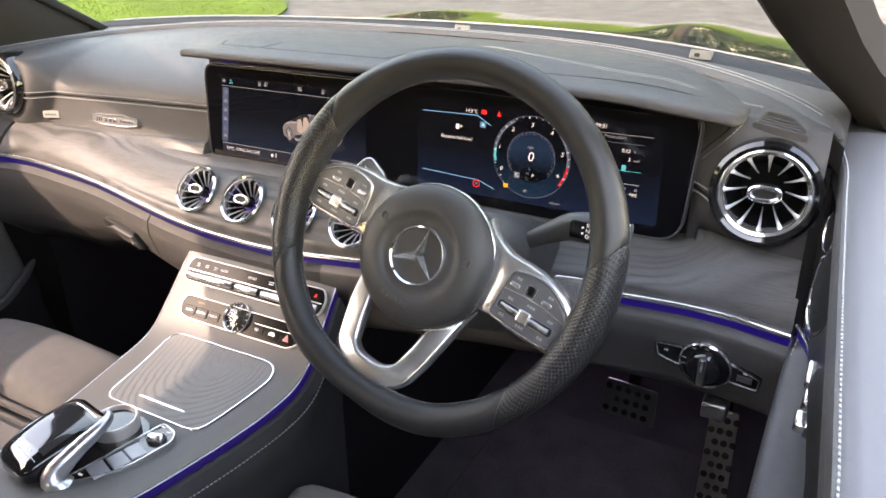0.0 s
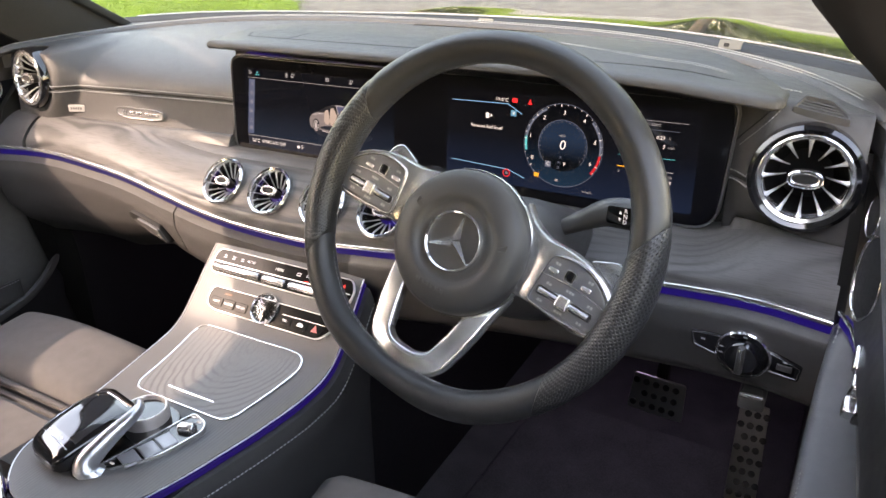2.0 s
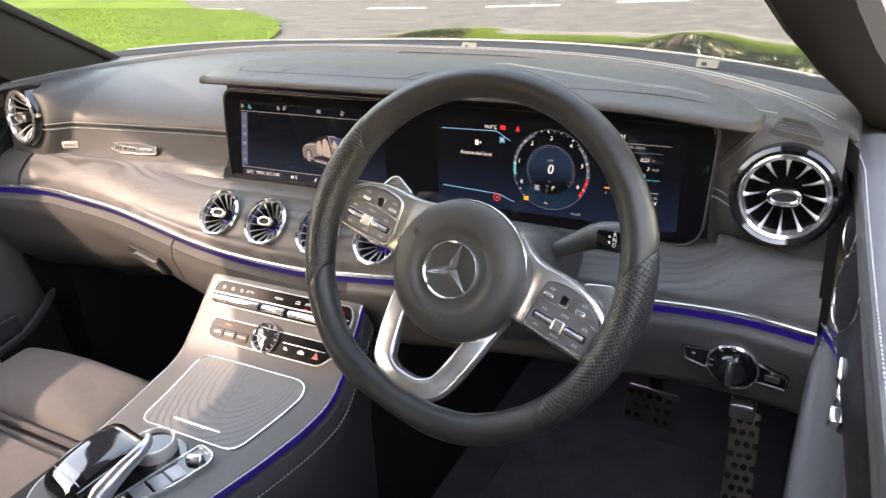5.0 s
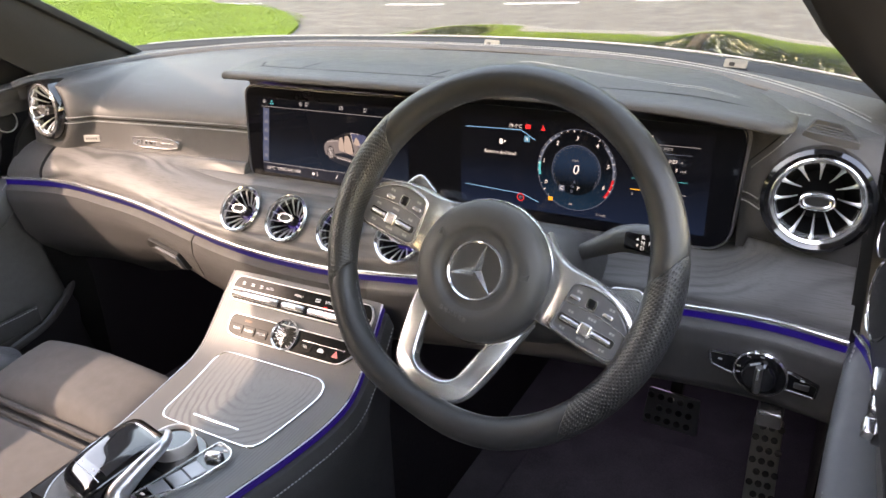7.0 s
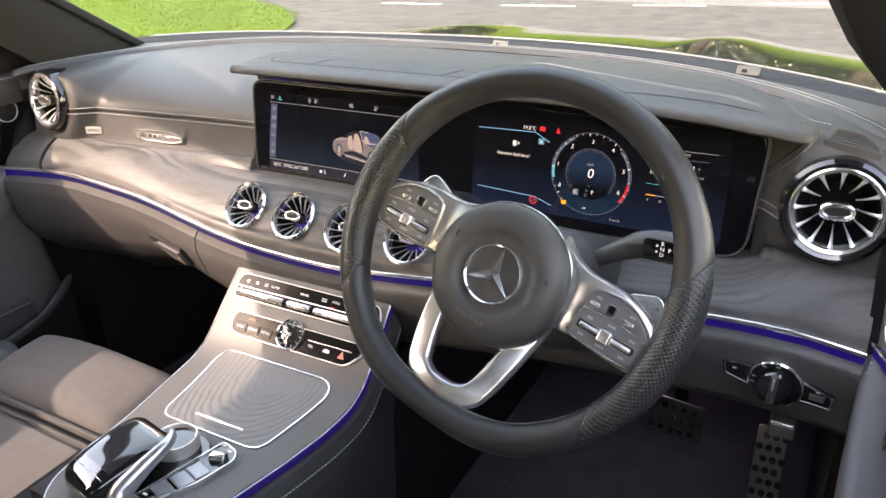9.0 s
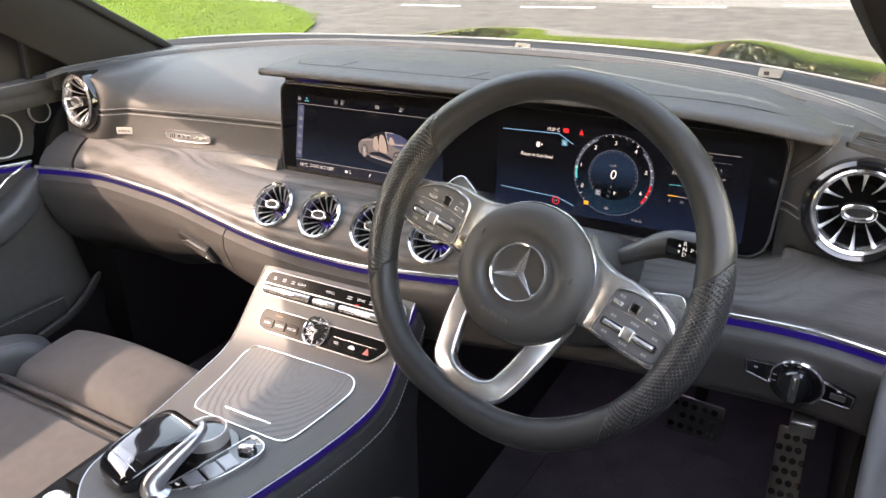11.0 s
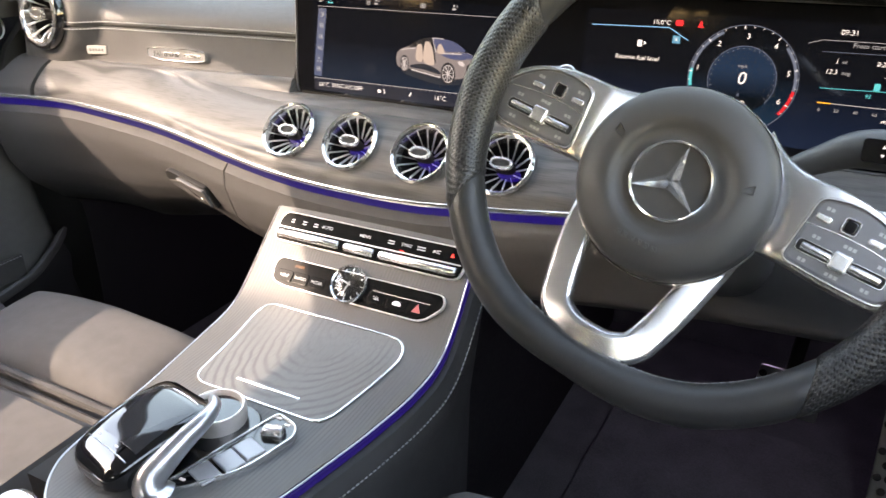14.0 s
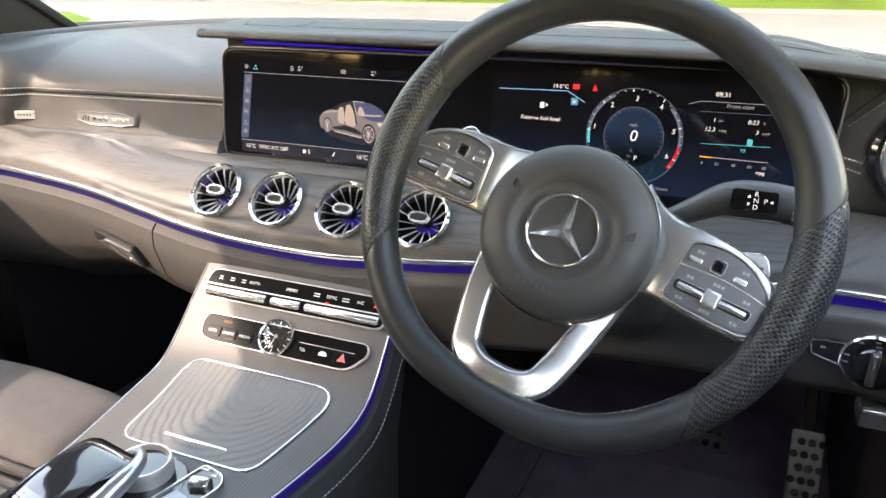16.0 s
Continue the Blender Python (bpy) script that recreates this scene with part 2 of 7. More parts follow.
def sheet(f, nu, nv, thick=0.0, back=(0, 1, 0)):
    """A surface f(u, v), u and v from 0 to 1, with its back set off by thick along back so that it is solid."""
    rows = [[Vector(f(i / nu, j / nv)) for j in range(nv + 1)] for i in range(nu + 1)]
    if not thick:
        return rings_mesh(rows, closed=False)
    off = Vector(back) * thick
    rings = [r + [p + off for p in reversed(r)] for r in rows]
    return rings_mesh(rings)


def bore(bm, centre, axis, r):
    """Opens a round hole through a skin: drops the faces within r of the axis."""
    axis, centre = Vector(axis).normalized(), Vector(centre)
    gone = []
    for f in bm.faces:
        d = f.calc_center_median() - centre
        if d.length < 0.09 and (d - axis * d.dot(axis)).length < r:
            gone.append(f)
    bmesh.ops.delete(bm, geom=gone, context="FACES")
    return bm


def sweep(path, section, up=(0, 0, 1), closed=False, scales=None, caps=True):
    """A section of (side, up) points carried along a path."""
    path = [Vector(p) for p in path]
    n, rings = len(path), []
    for i, p in enumerate(path):
        a = path[i - 1] if (i or closed) else path[0]
        b = path[(i + 1) % n] if (i < n - 1 or closed) else path[-1]
        t = (b - a).normalized()
        u = Vector(up(i) if callable(up) else up)
        side = t.cross(u).normalized()
        u = side.cross(t)
        k = scales[i] if scales else 1.0
        rings.append([p + side * (s[0] * k) + u * (s[1] * k) for s in section])
    if closed:
        rings.append(rings[0])
        bm = rings_mesh(rings, caps=False)
        bmesh.ops.remove_doubles(bm, verts=bm.verts, dist=1e-6)
        return bm
    return rings_mesh(rings, caps=caps)


def circle(r, n=12, ry=None):
    return [(r * math.cos(2 * math.pi * i / n), (ry or r) * math.sin(2 * math.pi * i / n)) for i in range(n)]


def tube(path, r, n=10, closed=False, scales=None):
    pts = [Vector(p) for p in path]
    d = (pts[1] - pts[0]).normalized()
    up = Vector((0, 0, 1)) if abs(d.z) < 0.9 else Vector((0, 1, 0))
    return sweep(pts, circle(r, n), up, closed, scales)


def smooth_path(pts, n=8, closed=False):
    """Catmull-Rom through the points."""
    p = [Vector(q) for q in pts]
    k = len(p)
    out = []
    for i in range(k if closed else k - 1):
        if closed:
            a, b, c, d = p[i - 1], p[i], p[(i + 1) % k], p[(i + 2) % k]
        else:
            a, b, c, d = p[max(0, i - 1)], p[i], p[i + 1], p[min(k - 1, i + 2)]
        for s in range(n):
            t = s / n
            out.append(0.5 * ((2 * b) + (c - a) * t + (2 * a - 5 * b + 4 * c - d) * t * t + (3 * b - a - 3 * c + d) * t ** 3))
    if not closed:
        out.append(p[-1])
    return out


def rounded(pts, r, n=5):
    """The outline with its corners rounded; r one radius or one for each corner."""
    out = []
    k = len(pts)
    for i in range(k):
        a, b, c = (Vector(pts[j % k]).to_2d() for j in (i - 1, i, i + 1))
        rr = r[i] if isinstance(r, (list, tuple)) else r
        u, v = (a - b), (c - b)
        m = min(rr, u.length * 0.49, v.length * 0.49)
        u.normalize(), v.normalize()
        for s in range(n + 1):
            t = s / n
            out.append(b + u * m * (1 - t) ** 2 + v * m * t ** 2)
    return [(p.x, p.y) for p in out]


def offset(pts, d):
    """The outline moved inwards by d (counter-clockwise outlines)."""
    k, out = len(pts), []
    for i in range(k):
        a, b, c = (Vector(pts[j % k]) for j in (i - 1, i, i + 1))
        t = (c - a)
        if t.length < 1e-9:
            out.append(b)
            continue
        t.normalize()
        out.append(b + Vector((-t.y, t.x)) * d)
    return [(p.x, p.y) for p in out]


def plate(outline, z0, z1, bevel=0.0, m=None, bm=None):
    """A slab with a rounded top edge."""
    area = sum(a[0] * b[1] - b[0] * a[1] for a, b in zip(outline, outline[1:] + outline[:1]))
    if area < 0:
        outline = outline[::-1]
    rings = [[(x, y, z0) for x, y in outline], [(x, y, z1 - bevel) for x, y in outline]]
    if bevel:
        for a in (30, 60, 90):
            c, s = 1 - math.cos(radians(a)), math.sin(radians(a))
            rings.append([(x, y, z1 - bevel + bevel * s) for x, y in offset(outline, bevel * c)])
        rings.append([(x, y, z1) for x, y in offset(outline, bevel + 0.00025)])
    m = m or Matrix()
    return rings_mesh([[m @ Vector(p) for p in r] for r in rings], bm=bm)


def band(outline, width, z0, z1, m=None):
    """A frame that follows a closed outline, width wide inwards."""
    area = sum(a[0] * b[1] - b[0] * a[1] for a, b in zip(outline, outline[1:] + outline[:1]))
    if area < 0:
        outline = outline[::-1]
    inner = offset(outline, width)
    m = m or Matrix()
    h = (z1 - z0) * 0.3
    rings = [[(x, y, z0) for x, y in outline], [(x, y, z1 - h) for x, y in outline], [(x, y, z1) for x, y in offset(outline, width * 0.3)],
             [(x, y, z1) for x, y in offset(outline, width * 0.7)], [(x, y, z1 - h) for x, y in inner], [(x, y, z0) for x, y in inner]]
    rings.append(rings[0])
    bm = rings_mesh([[m @ Vector(p) for p in r] for r in rings], caps=False)
    bmesh.ops.remove_doubles(bm, verts=bm.verts, dist=1e-7)
    return bm


def box(x0, x1, y0, y1, z0, z1, bevel=0.0, m=None):
    return plate(rounded([(x0, y0), (x1, y0), (x1, y1), (x0, y1)], bevel, 2) if bevel else [(x0, y0), (x1, y0), (x1, y1), (x0, y1)], z0, z1, bevel, m)


def lathe(profile, n=32, m=None):
    """A turned shape of (radius, height) points about z."""
    m = m or Matrix()
    rings = [[m @ Vector((r * math.cos(2 * math.pi * i / n), r * math.sin(2 * math.pi * i / n), z)) for i in range(n)] for r, z in profile]
    bm = rings_mesh(rings, caps=False)
    bm.verts.ensure_lookup_table()
    if profile[-1][0] < 0.003:
        bm.faces.new([bm.verts[i - n] for i in range(n)])
    return bm


def stitches(path, parent, step=0.0055, size=0.0009, normal=(0, 0, 1)):
    """Thread along a seam: short rounded lengths, one mesh."""
    pts = [Vector(p) for p in path]
    verts, faces = [], []
    d = 0.0
    for a, b in zip(pts, pts[1:]):
        seg = (b - a).length
        t = (b - a).normalized() if seg else Vector((1, 0, 0))
        s = t.cross(Vector(normal)).normalized()
        u = s.cross(t)
        while d < seg:
            c = a + t * d
            k = len(verts)
            h = step * 0.34
            for e, w in ((-h, 0.5), (-h * 0.6, 1), (h * 0.6, 1), (h, 0.5)):
                for x, y in ((-1, -0.6), (1, -0.6), (0.7, 0.8), (-0.7, 0.8)):
                    verts.append(c + t * e + s * (x * size * w) + u * (y * size * w))
            for i in range(3):
                for j in range(4):
                    q = (j + 1) % 4
                    faces.append((k + i * 4 + j, k + i * 4 + q, k + i * 4 + 4 + q, k + i * 4 + 4 + j))
            faces.append((k + 3, k + 2, k + 1, k))
            faces.append((k + 12, k + 13, k + 14, k + 15))
            d += step
        d -= seg
    root = parent
    while root.parent is not None:
        root = root.parent
    inv = root.matrix_basis.inverted()
    me = bpy.data.meshes.new("stitching")
    me.from_pydata([inv @ v for v in verts], [], faces)
    me.materials.append(STITCH)
    ob = new("stitching", me)
    ob.parent = parent
    return tagged(ob, "pale grey thread stitching", kind="stuff")


def text(body, size, m, material, parent, name="lettering", align="CENTER", depth=0.0001, shear=0.0):
    cu = bpy.data.curves.new("lettering", "FONT")
    cu.body, cu.size, cu.align_x, cu.align_y, cu.extrude, cu.shear = body, size, align, "CENTER", depth, shear
    cu.resolution_u = 2
    ob = bpy.data.objects.new("lettering", cu)
    me = bpy.data.meshes.new_from_object(ob)
    bpy.data.objects.remove(ob)
    bpy.data.curves.remove(cu)
    root = parent
    while root.parent is not None:
        root = root.parent
    me.transform(root.matrix_basis.inverted() @ m)
    me.materials.append(material)
    out = new(name, me)
    out.parent = parent
    return out


def basis(origin, x, y):
    """A pose with the given x and y directions."""
    x, y = Vector(x).normalized(), Vector(y)
    z = x.cross(y).normalized()
    y = z.cross(x)
    m = Matrix((x, y, z)).transposed().to_4x4()
    m.translation = origin
    return m


def ease(t):
    t = min(1.0, max(0.0, t))
    return t * t * (3 - 2 * t)


def mix(a, b, t):
    return a + (b - a) * t


def curve(keys):
    """A smooth function through (x, value) pairs."""
    xs, vs = [k[0] for k in keys], [k[1] for k in keys]

    def f(x):
        if x <= xs[0]:
            return vs[0]
        for i in range(len(xs) - 1):
            if x <= xs[i + 1]:
                t = (x - xs[i]) / (xs[i + 1] - xs[i])
                t = t * t * (3 - 2 * t)
                return vs[i] + (vs[i + 1] - vs[i]) * t
        return vs[-1]
    return f


def spline(keys):
    """A smoother function through (x, value) pairs (Catmull-Rom)."""
    xs, vs = [k[0] for k in keys], [k[1] for k in keys]
    sl = [(vs[min(i + 1, len(vs) - 1)] - vs[max(i - 1, 0)]) / (xs[min(i + 1, len(xs) - 1)] - xs[max(i - 1, 0)]) for i in range(len(xs))]

    def f(x):
        x = min(max(x, xs[0]), xs[-1])
        i = 0
        while i < len(xs) - 2 and x > xs[i + 1]:
            i += 1
        h = xs[i + 1] - xs[i]
        t = (x - xs[i]) / h
        return (2 * t ** 3 - 3 * t * t + 1) * vs[i] + (t ** 3 - 2 * t * t + t) * h * sl[i] + (-2 * t ** 3 + 3 * t * t) * vs[i + 1] + (t ** 3 - t * t) * h * sl[i + 1]
    return f


# ---- ground and surroundings ----
ASPHALT = mat("asphalt", (0.095, 0.088, 0.078), 0.9, vary=0.7, scale=17.0, bump=1.0, bump_scale=45, spec=0.2)
PALE_ROAD = mat("pale_pavement", (0.17, 0.16, 0.147), 0.9, vary=0.12, scale=2.0, bump=0.6, bump_scale=40, spec=0.2)
GRASS = mat("grass_turf", (0.076, 0.122, 0.014), 0.9, vary=0.4, scale=3.5, bump=0.5, bump_scale=140, spec=0.1)
BLADES = mat("grass_blades", (0.084, 0.132, 0.015), 0.7, vary=0.3, scale=2.0, spec=0.15)
LINE = mat("road_paint", (0.4, 0.4, 0.38), 0.8, vary=0.1, scale=8, bump=0.4, bump_scale=80)
part_ground = part("ground", rings_mesh([[(-400, -400, -0.02), (400, -400, -0.02)], [(-400, 400, -0.02), (400, 400, -0.02)]], closed=False), GRASS)
tagged(part_ground, "level green turf reaching to the horizon", "ground", kind="structure")
road = part("road", box(-60, 60, -30, 9.6, -0.3, 0.0), ASPHALT)
tagged(road, "worn grey asphalt surface with loose grit", "road", kind="structure")
pavement = part("pavement", box(-60, 60, 9.6, 17.0, -0.3, 0.004), PALE_ROAD)
tagged(pavement, "pale sunlit paved strip across the road", "pavement", kind="structure")


# ---- car body: floor, roof, pillars, screen ----
def mirror_x(bm, side):
    if side < 0:
        bmesh.ops.scale(bm, vec=(-1, 1, 1), verts=bm.verts)
    return bm


floor = part("floor", box(-0.93, 0.93, -1.9, 0.75, 0.16, 0.20), CARPET)
tagged(floor, "black carpeted car floor in deep shade", "floor", kind="structure")
firewall = part("wall_front", box(-0.93, 0.93, 0.70, 0.74, 0.20, 0.86), CARPET)
tagged(firewall, "black carpet-lined footwell bulkhead", "wall", kind="structure")


def roof_point(u, v):
    y = mix(-0.24, -1.75, v)
    k = min(1.0, max(0.0, (-y - 0.45) / 0.25))
    x = mix(-1, 1, u) * (0.60 + 0.06 * k * k * (3 - 2 * k))
    return (x, y, 1.375 + 0.05 * math.sin(math.pi * v) - 0.10 * (x / 0.6) ** 4 * 0.5 - 0.02 * (x / 0.6) ** 2)


roof = part("ceiling", sheet(roof_point, 14, 14, 0.03, (0, 0, 1)), ROOF_CLOTH)
tagged(roof, "pale grey fabric headliner of the folding roof", "ceiling", kind="structure")


def rear_panel(side):
    return sheet(lambda u, v: (side * 0.80, mix(-1.14, -1.9, u), mix(0.20, 0.93, v)), 6, 10, 0.08, (side, 0, 0))


for side, nm in ((-1, "wall_west"), (1, "wall_east")):
    tagged(part(nm, rear_panel(side), HEADLINER), "dark trimmed side wall behind the doors", "wall", kind="structure")
    tagged(part("pillar", sweep([(side * 0.60, -1.55, 1.36), (side * 0.70, -1.75, 1.15), (side * 0.78, -1.9, 0.90)], rounded([(-0.10, -0.03), (0.10, -0.03), (0.10, 0.03), (-0.10, 0.03)], 0.02), (side, 0, 0.4)), HEADLINER), "dark roof pillar behind the rear side window", "pillar", kind="structure")
back = part("wall_back", box(-0.80, 0.80, -1.95, -1.90, 0.2, 0.90), HEADLINER)
tagged(back, "dark rear bulkhead behind the seats", "wall", kind="structure")


def soft_back(x0, x1, z0, z1):
    """A stretch of the folding roof's back, which leans forward as it rises."""
    lean = lambda z: mix(-1.93, -1.76, (z - 0.90) / 0.48)
    return sheet(lambda u, v: (mix(x0, x1, u), lean(mix(z0, z1, v)), mix(z0, z1, v)), 8, 4, 0.03, (0, -1, 0))


for x0, x1, z0, z1 in ((-0.70, -0.21, 0.90, 1.39), (0.21, 0.70, 0.90, 1.39), (-0.21, 0.21, 0.90, 0.925), (-0.21, 0.21, 1.055, 1.39)):
    tagged(part("wall_back", soft_back(x0, x1, z0, z1), HEADLINER), "dark fabric back of the folding roof", "wall", kind="structure")


def pillar(side):
    """Leaning windscreen post from the dashboard's end to the roof's front corner."""
    line = smooth_path([(0.792, 0.33, 0.945), (0.750, 0.216, 1.015), (0.690, 0.018, 1.105), (0.634, -0.20, 1.25), (0.607, -0.32, 1.36)], 3)
    if side < 0:
        lo_r, hi_r, lo_f, hi_f = Vector((-0.735, 0.117, 0.930)), Vector((-0.614, -0.54, 1.36)), Vector((-0.745, 0.338, 0.950)), Vector((-0.62, -0.378, 1.36))
        rings = []
        for i in range(13):
            rear, fore = lo_r.lerp(hi_r, i / 12), lo_f.lerp(hi_f, i / 12)
            bulge = [fore.lerp(rear, k) + Vector((0.014 * math.sin(math.pi * k), 0, 0.006 * math.sin(math.pi * k))) for k in (0.0, 0.12, 0.3, 0.5, 0.7, 0.88, 1.0)]
            rings.append(bulge + [rear + Vector((-0.045, 0.012, 0)), fore + Vector((-0.05, -0.012, 0))])
        return rings_mesh(rings)
    rings = []
    for i in range(13):
        t = i / 12
        c = line[i]
        w = mix(0.100, 0.045, min(1, t * 1.9))
        sec = [(-0.030, 1.0), (-0.034, 0.5), (-0.030, -0.2), (-0.012, -0.85), (0.02, -1.0), (0.055, -0.8), (0.065, 0.2), (0.05, 0.9), (0.01, 1.08)]
        rings.append([(side * (c.x + a), c.y + b * w, c.z + b * w * 0.35) for a, b in sec])
    return rings_mesh(rings)


for side, nm in ((-1, "pillar_west"), (1, "pillar_east")):
    tagged(part(nm, pillar(side), HEADLINER), "dark cloth-covered windscreen pillar", "pillar", kind="structure")
seal = part("trim", sweep([Vector((-0.741, 0.340, 0.952)).lerp(Vector((-0.618, -0.376, 1.362)), i / 12) for i in range(13)], circle(0.007, 8, 0.010)), RUBBER)
tagged(seal, "black rubber seal along the windscreen pillar", "trim", kind="structure")


def glass_base(x):
    """The screen's foot: forward in the middle, swept back at the ends."""
    return 0.60 - 0.27 * (abs(x) / 0.74) ** 2.4


def glass_z(x):
    k = min(1.0, max(0.0, (-x - 0.25) / 0.45))
    return 0.974 - 0.004 * (abs(x) / 0.74) ** 2 + 0.012 * k * k * (3 - 2 * k)


def screen_point(u, v):
    x = mix(-1, 1, u)
    xb, xt = x * 0.80, x * 0.63
    yb, yt = glass_base(xb), -0.26 - 0.06 * x * x
    zb, zt = glass_z(xb) + 0.002, 1.385 - 0.025 * x * x
    return (mix(xb, xt, v), mix(yb, yt, v), mix(zb, zt, v) + 0.02 * math.sin(math.pi * v))


GLASS = bpy.data.materials.new("windscreen_glass")
GLASS.use_nodes = True
gn = GLASS.node_tree.nodes
gb = gn["Principled BSDF"]
gb.inputs["Transmission Weight"].default_value, gb.inputs["Roughness"].default_value, gb.inputs["IOR"].default_value = 1.0, 0.0, 1.5
gb.inputs["Base Color"].default_value = (0.97, 0.99, 0.98, 1)
TINTED = bpy.data.materials.new("tinted_windscreen_glass")
TINTED.use_nodes = True
tn, tl = TINTED.node_tree.nodes, TINTED.node_tree.links
tn.remove(tn["Principled BSDF"])
clear, shine, pick, blend = tn.new("ShaderNodeBsdfTransparent"), tn.new("ShaderNodeBsdfGlossy"), tn.new("ShaderNodeLayerWeight"), tn.new("ShaderNodeMixShader")
clear.inputs["Color"].default_value = (0.83, 0.86, 0.84, 1)
shine.inputs["Roughness"].default_value = 0.0
pick.inputs["Blend"].default_value = 0.5
power, lift = tn.new("ShaderNodeMath"), tn.new("ShaderNodeMath")
power.operation, lift.operation = "POWER", "MULTIPLY_ADD"
power.inputs[1].default_value = 5.0
lift.inputs[1].default_value, lift.inputs[2].default_value = 0.9, 0.03
tl.new(pick.outputs["Facing"], power.inputs[0])
tl.new(power.outputs[0], lift.inputs[0])
tl.new(lift.outputs[0], blend.inputs[0])
tl.new(clear.outputs[0], blend.inputs[1])
tl.new(shine.outputs[0], blend.inputs[2])
tl.new(blend.outputs[0], tn["Material Output"].inputs["Surface"])
windscreen = part("window_1", sheet(screen_point, 24, 10, 0.004, (0, 0.5, 0.866)), TINTED)
tagged(windscreen, "clear curved windscreen reflecting the dashboard stitching", "windscreen", kind="structure")
def cowl_point(u, v):
    x = mix(-0.76, 0.76, u)
    prof = [(-0.036, -0.004), (-0.030, 0.000), (-0.012, 0.004), (0.002, 0.0075), (0.008, 0.0075), (0.014, 0.003), (0.050, -0.022)]
    s = v * 6
    i = min(int(s), 5)
    return (x, glass_base(x) + mix(prof[i][0], prof[i + 1][0], s - i), glass_z(x) + mix(prof[i][1], prof[i + 1][1], s - i))


COWL = mat("dark_frit", (0.030, 0.031, 0.032), 0.7, vary=0.3, scale=18, spec=0.1)
cowl = part("trim", sheet(cowl_point, 60, 12, 0.012, (0, 0, -1)), COWL)
tagged(cowl, "dark rubber and black glass border along the windscreen's foot", "trim", kind="structure")
# Pale line where sun catches the windscreen's foot; the glint is its colour.
FOOT_GLINT = mat("glint_paint", (0.26, 0.26, 0.25), 0.4, vary=0.4, scale=30)
foot_glint_line = part("trim", sweep([(x, glass_base(x) + 0.020, glass_z(x) + 0.0075) for x in [mix(-0.75, 0.75, i / 60) for i in range(61)]], circle(0.0017, 8)), FOOT_GLINT)
tagged(foot_glint_line, "thin pale line painted as the glint at the windscreen's foot", "trim", kind="structure")
header = part("trim", sweep([(x * 0.06, -0.26 - 0.06 * (x / 9.6) ** 2, 1.372 - 0.025 * (x / 9.6) ** 2) for x in range(-10, 11)], rounded([(-0.05, -0.02), (0.05, -0.02), (0.05, 0.02), (-0.05, 0.02)], 0.012)), HEADLINER)
tagged(header, "dark windscreen header rail", "trim", kind="structure")


CLIP_METAL = mat("dull_clip_metal", (0.13, 0.125, 0.11), 0.6, metal=0.1, vary=0.2, scale=80)


def clip_at(x, y, z):
    t = thing("mounting_clip", (x, y, z), "small bare-metal clip at the windscreen's foot", "clip", "clips along the windscreen")
    m = Matrix.Translation((x, y, z)) @ pose(0, 0, 0, 62, 0, -12)
    part("tab", plate(rounded([(-0.019, 0), (0.019, 0), (0.019, 0.015), (-0.019, 0.015)], 0.003), 0, 0.002, 0.0006, m), CLIP_METAL, t)
    part("notch", plate(rounded([(-0.010, 0.003), (-0.001, 0.003), (-0.001, 0.009), (-0.010, 0.009)], 0.002), 0.0015, 0.003, 0.0004, m), PLASTIC_DARK, t)


for x, y, z in ((0.019, 0.556, 0.9715), (0.514, 0.448, 0.9735)):
    clip_at(x, y, z)

# ---- bonnet ----
bonnet = thing("car_bonnet", (0, 1.2, 0.9), "glossy dark car bonnet reflecting trees and sky", "car bonnet")


def bonnet_point(u, v):
    x = mix(-0.82, 0.82, u)
    y0 = glass_base(min(0.76, abs(x))) + 0.05
    y = mix(y0, 1.78, v)
    s = (y - 0.62) / 1.16
    z = 0.950 - 0.05 * s - 0.085 * s * s - 0.05 * (abs(x) / 0.82) ** 3
    z += 0.022 * math.exp(-((abs(x) - 0.36) / 0.09) ** 2) * min(1, max(0, s * 2.5)) * (1 - 0.5 * s)
    return (x, y, z)


part("panel", sheet(bonnet_point, 48, 24, 0.03, (0, 0, -1)), PAINT, bonnet)
for side in (-1, 1):
    wing = sheet(lambda u, v: (side * (0.825 + 0.10 * math.sin(v * 1.5)), mix(0.30, 1.72, u), 0.885 - 0.07 * u * u - 0.30 * v * v), 16, 8, 0.03, (-side, 0, 0))
    part("wing", wing, PAINT, bonnet)
part("nose", sheet(lambda u, v: (mix(-0.82, 0.82, u), 1.78 + 0.08 * math.sin(v * 1.4) - 0.12 * (2 * u - 1) ** 2, mix(0.80, 0.30, v) - 0.05 * abs(2 * u - 1) ** 3), 24, 6, 0.03, (0, -1, 0)), PAINT, bonnet)

# ---- dashboard ----
dash = thing("dashboard", (0.0, 0.2, 0.75), "black leather dashboard with grey ash trim and stitched seams", "dashboard")


def roll_y(x):
    """Plan of the stitched roll that wraps round the dashboard's top."""
    return 0.385 * max(0.0, 1 - (abs(x) / (0.715 if x < 0 else 0.750)) ** 2.6) ** 0.62


def roll_z(x):
    return 1.0 - (0.022 if x < 0 else 0.013) * (abs(x) / 0.70) ** 4


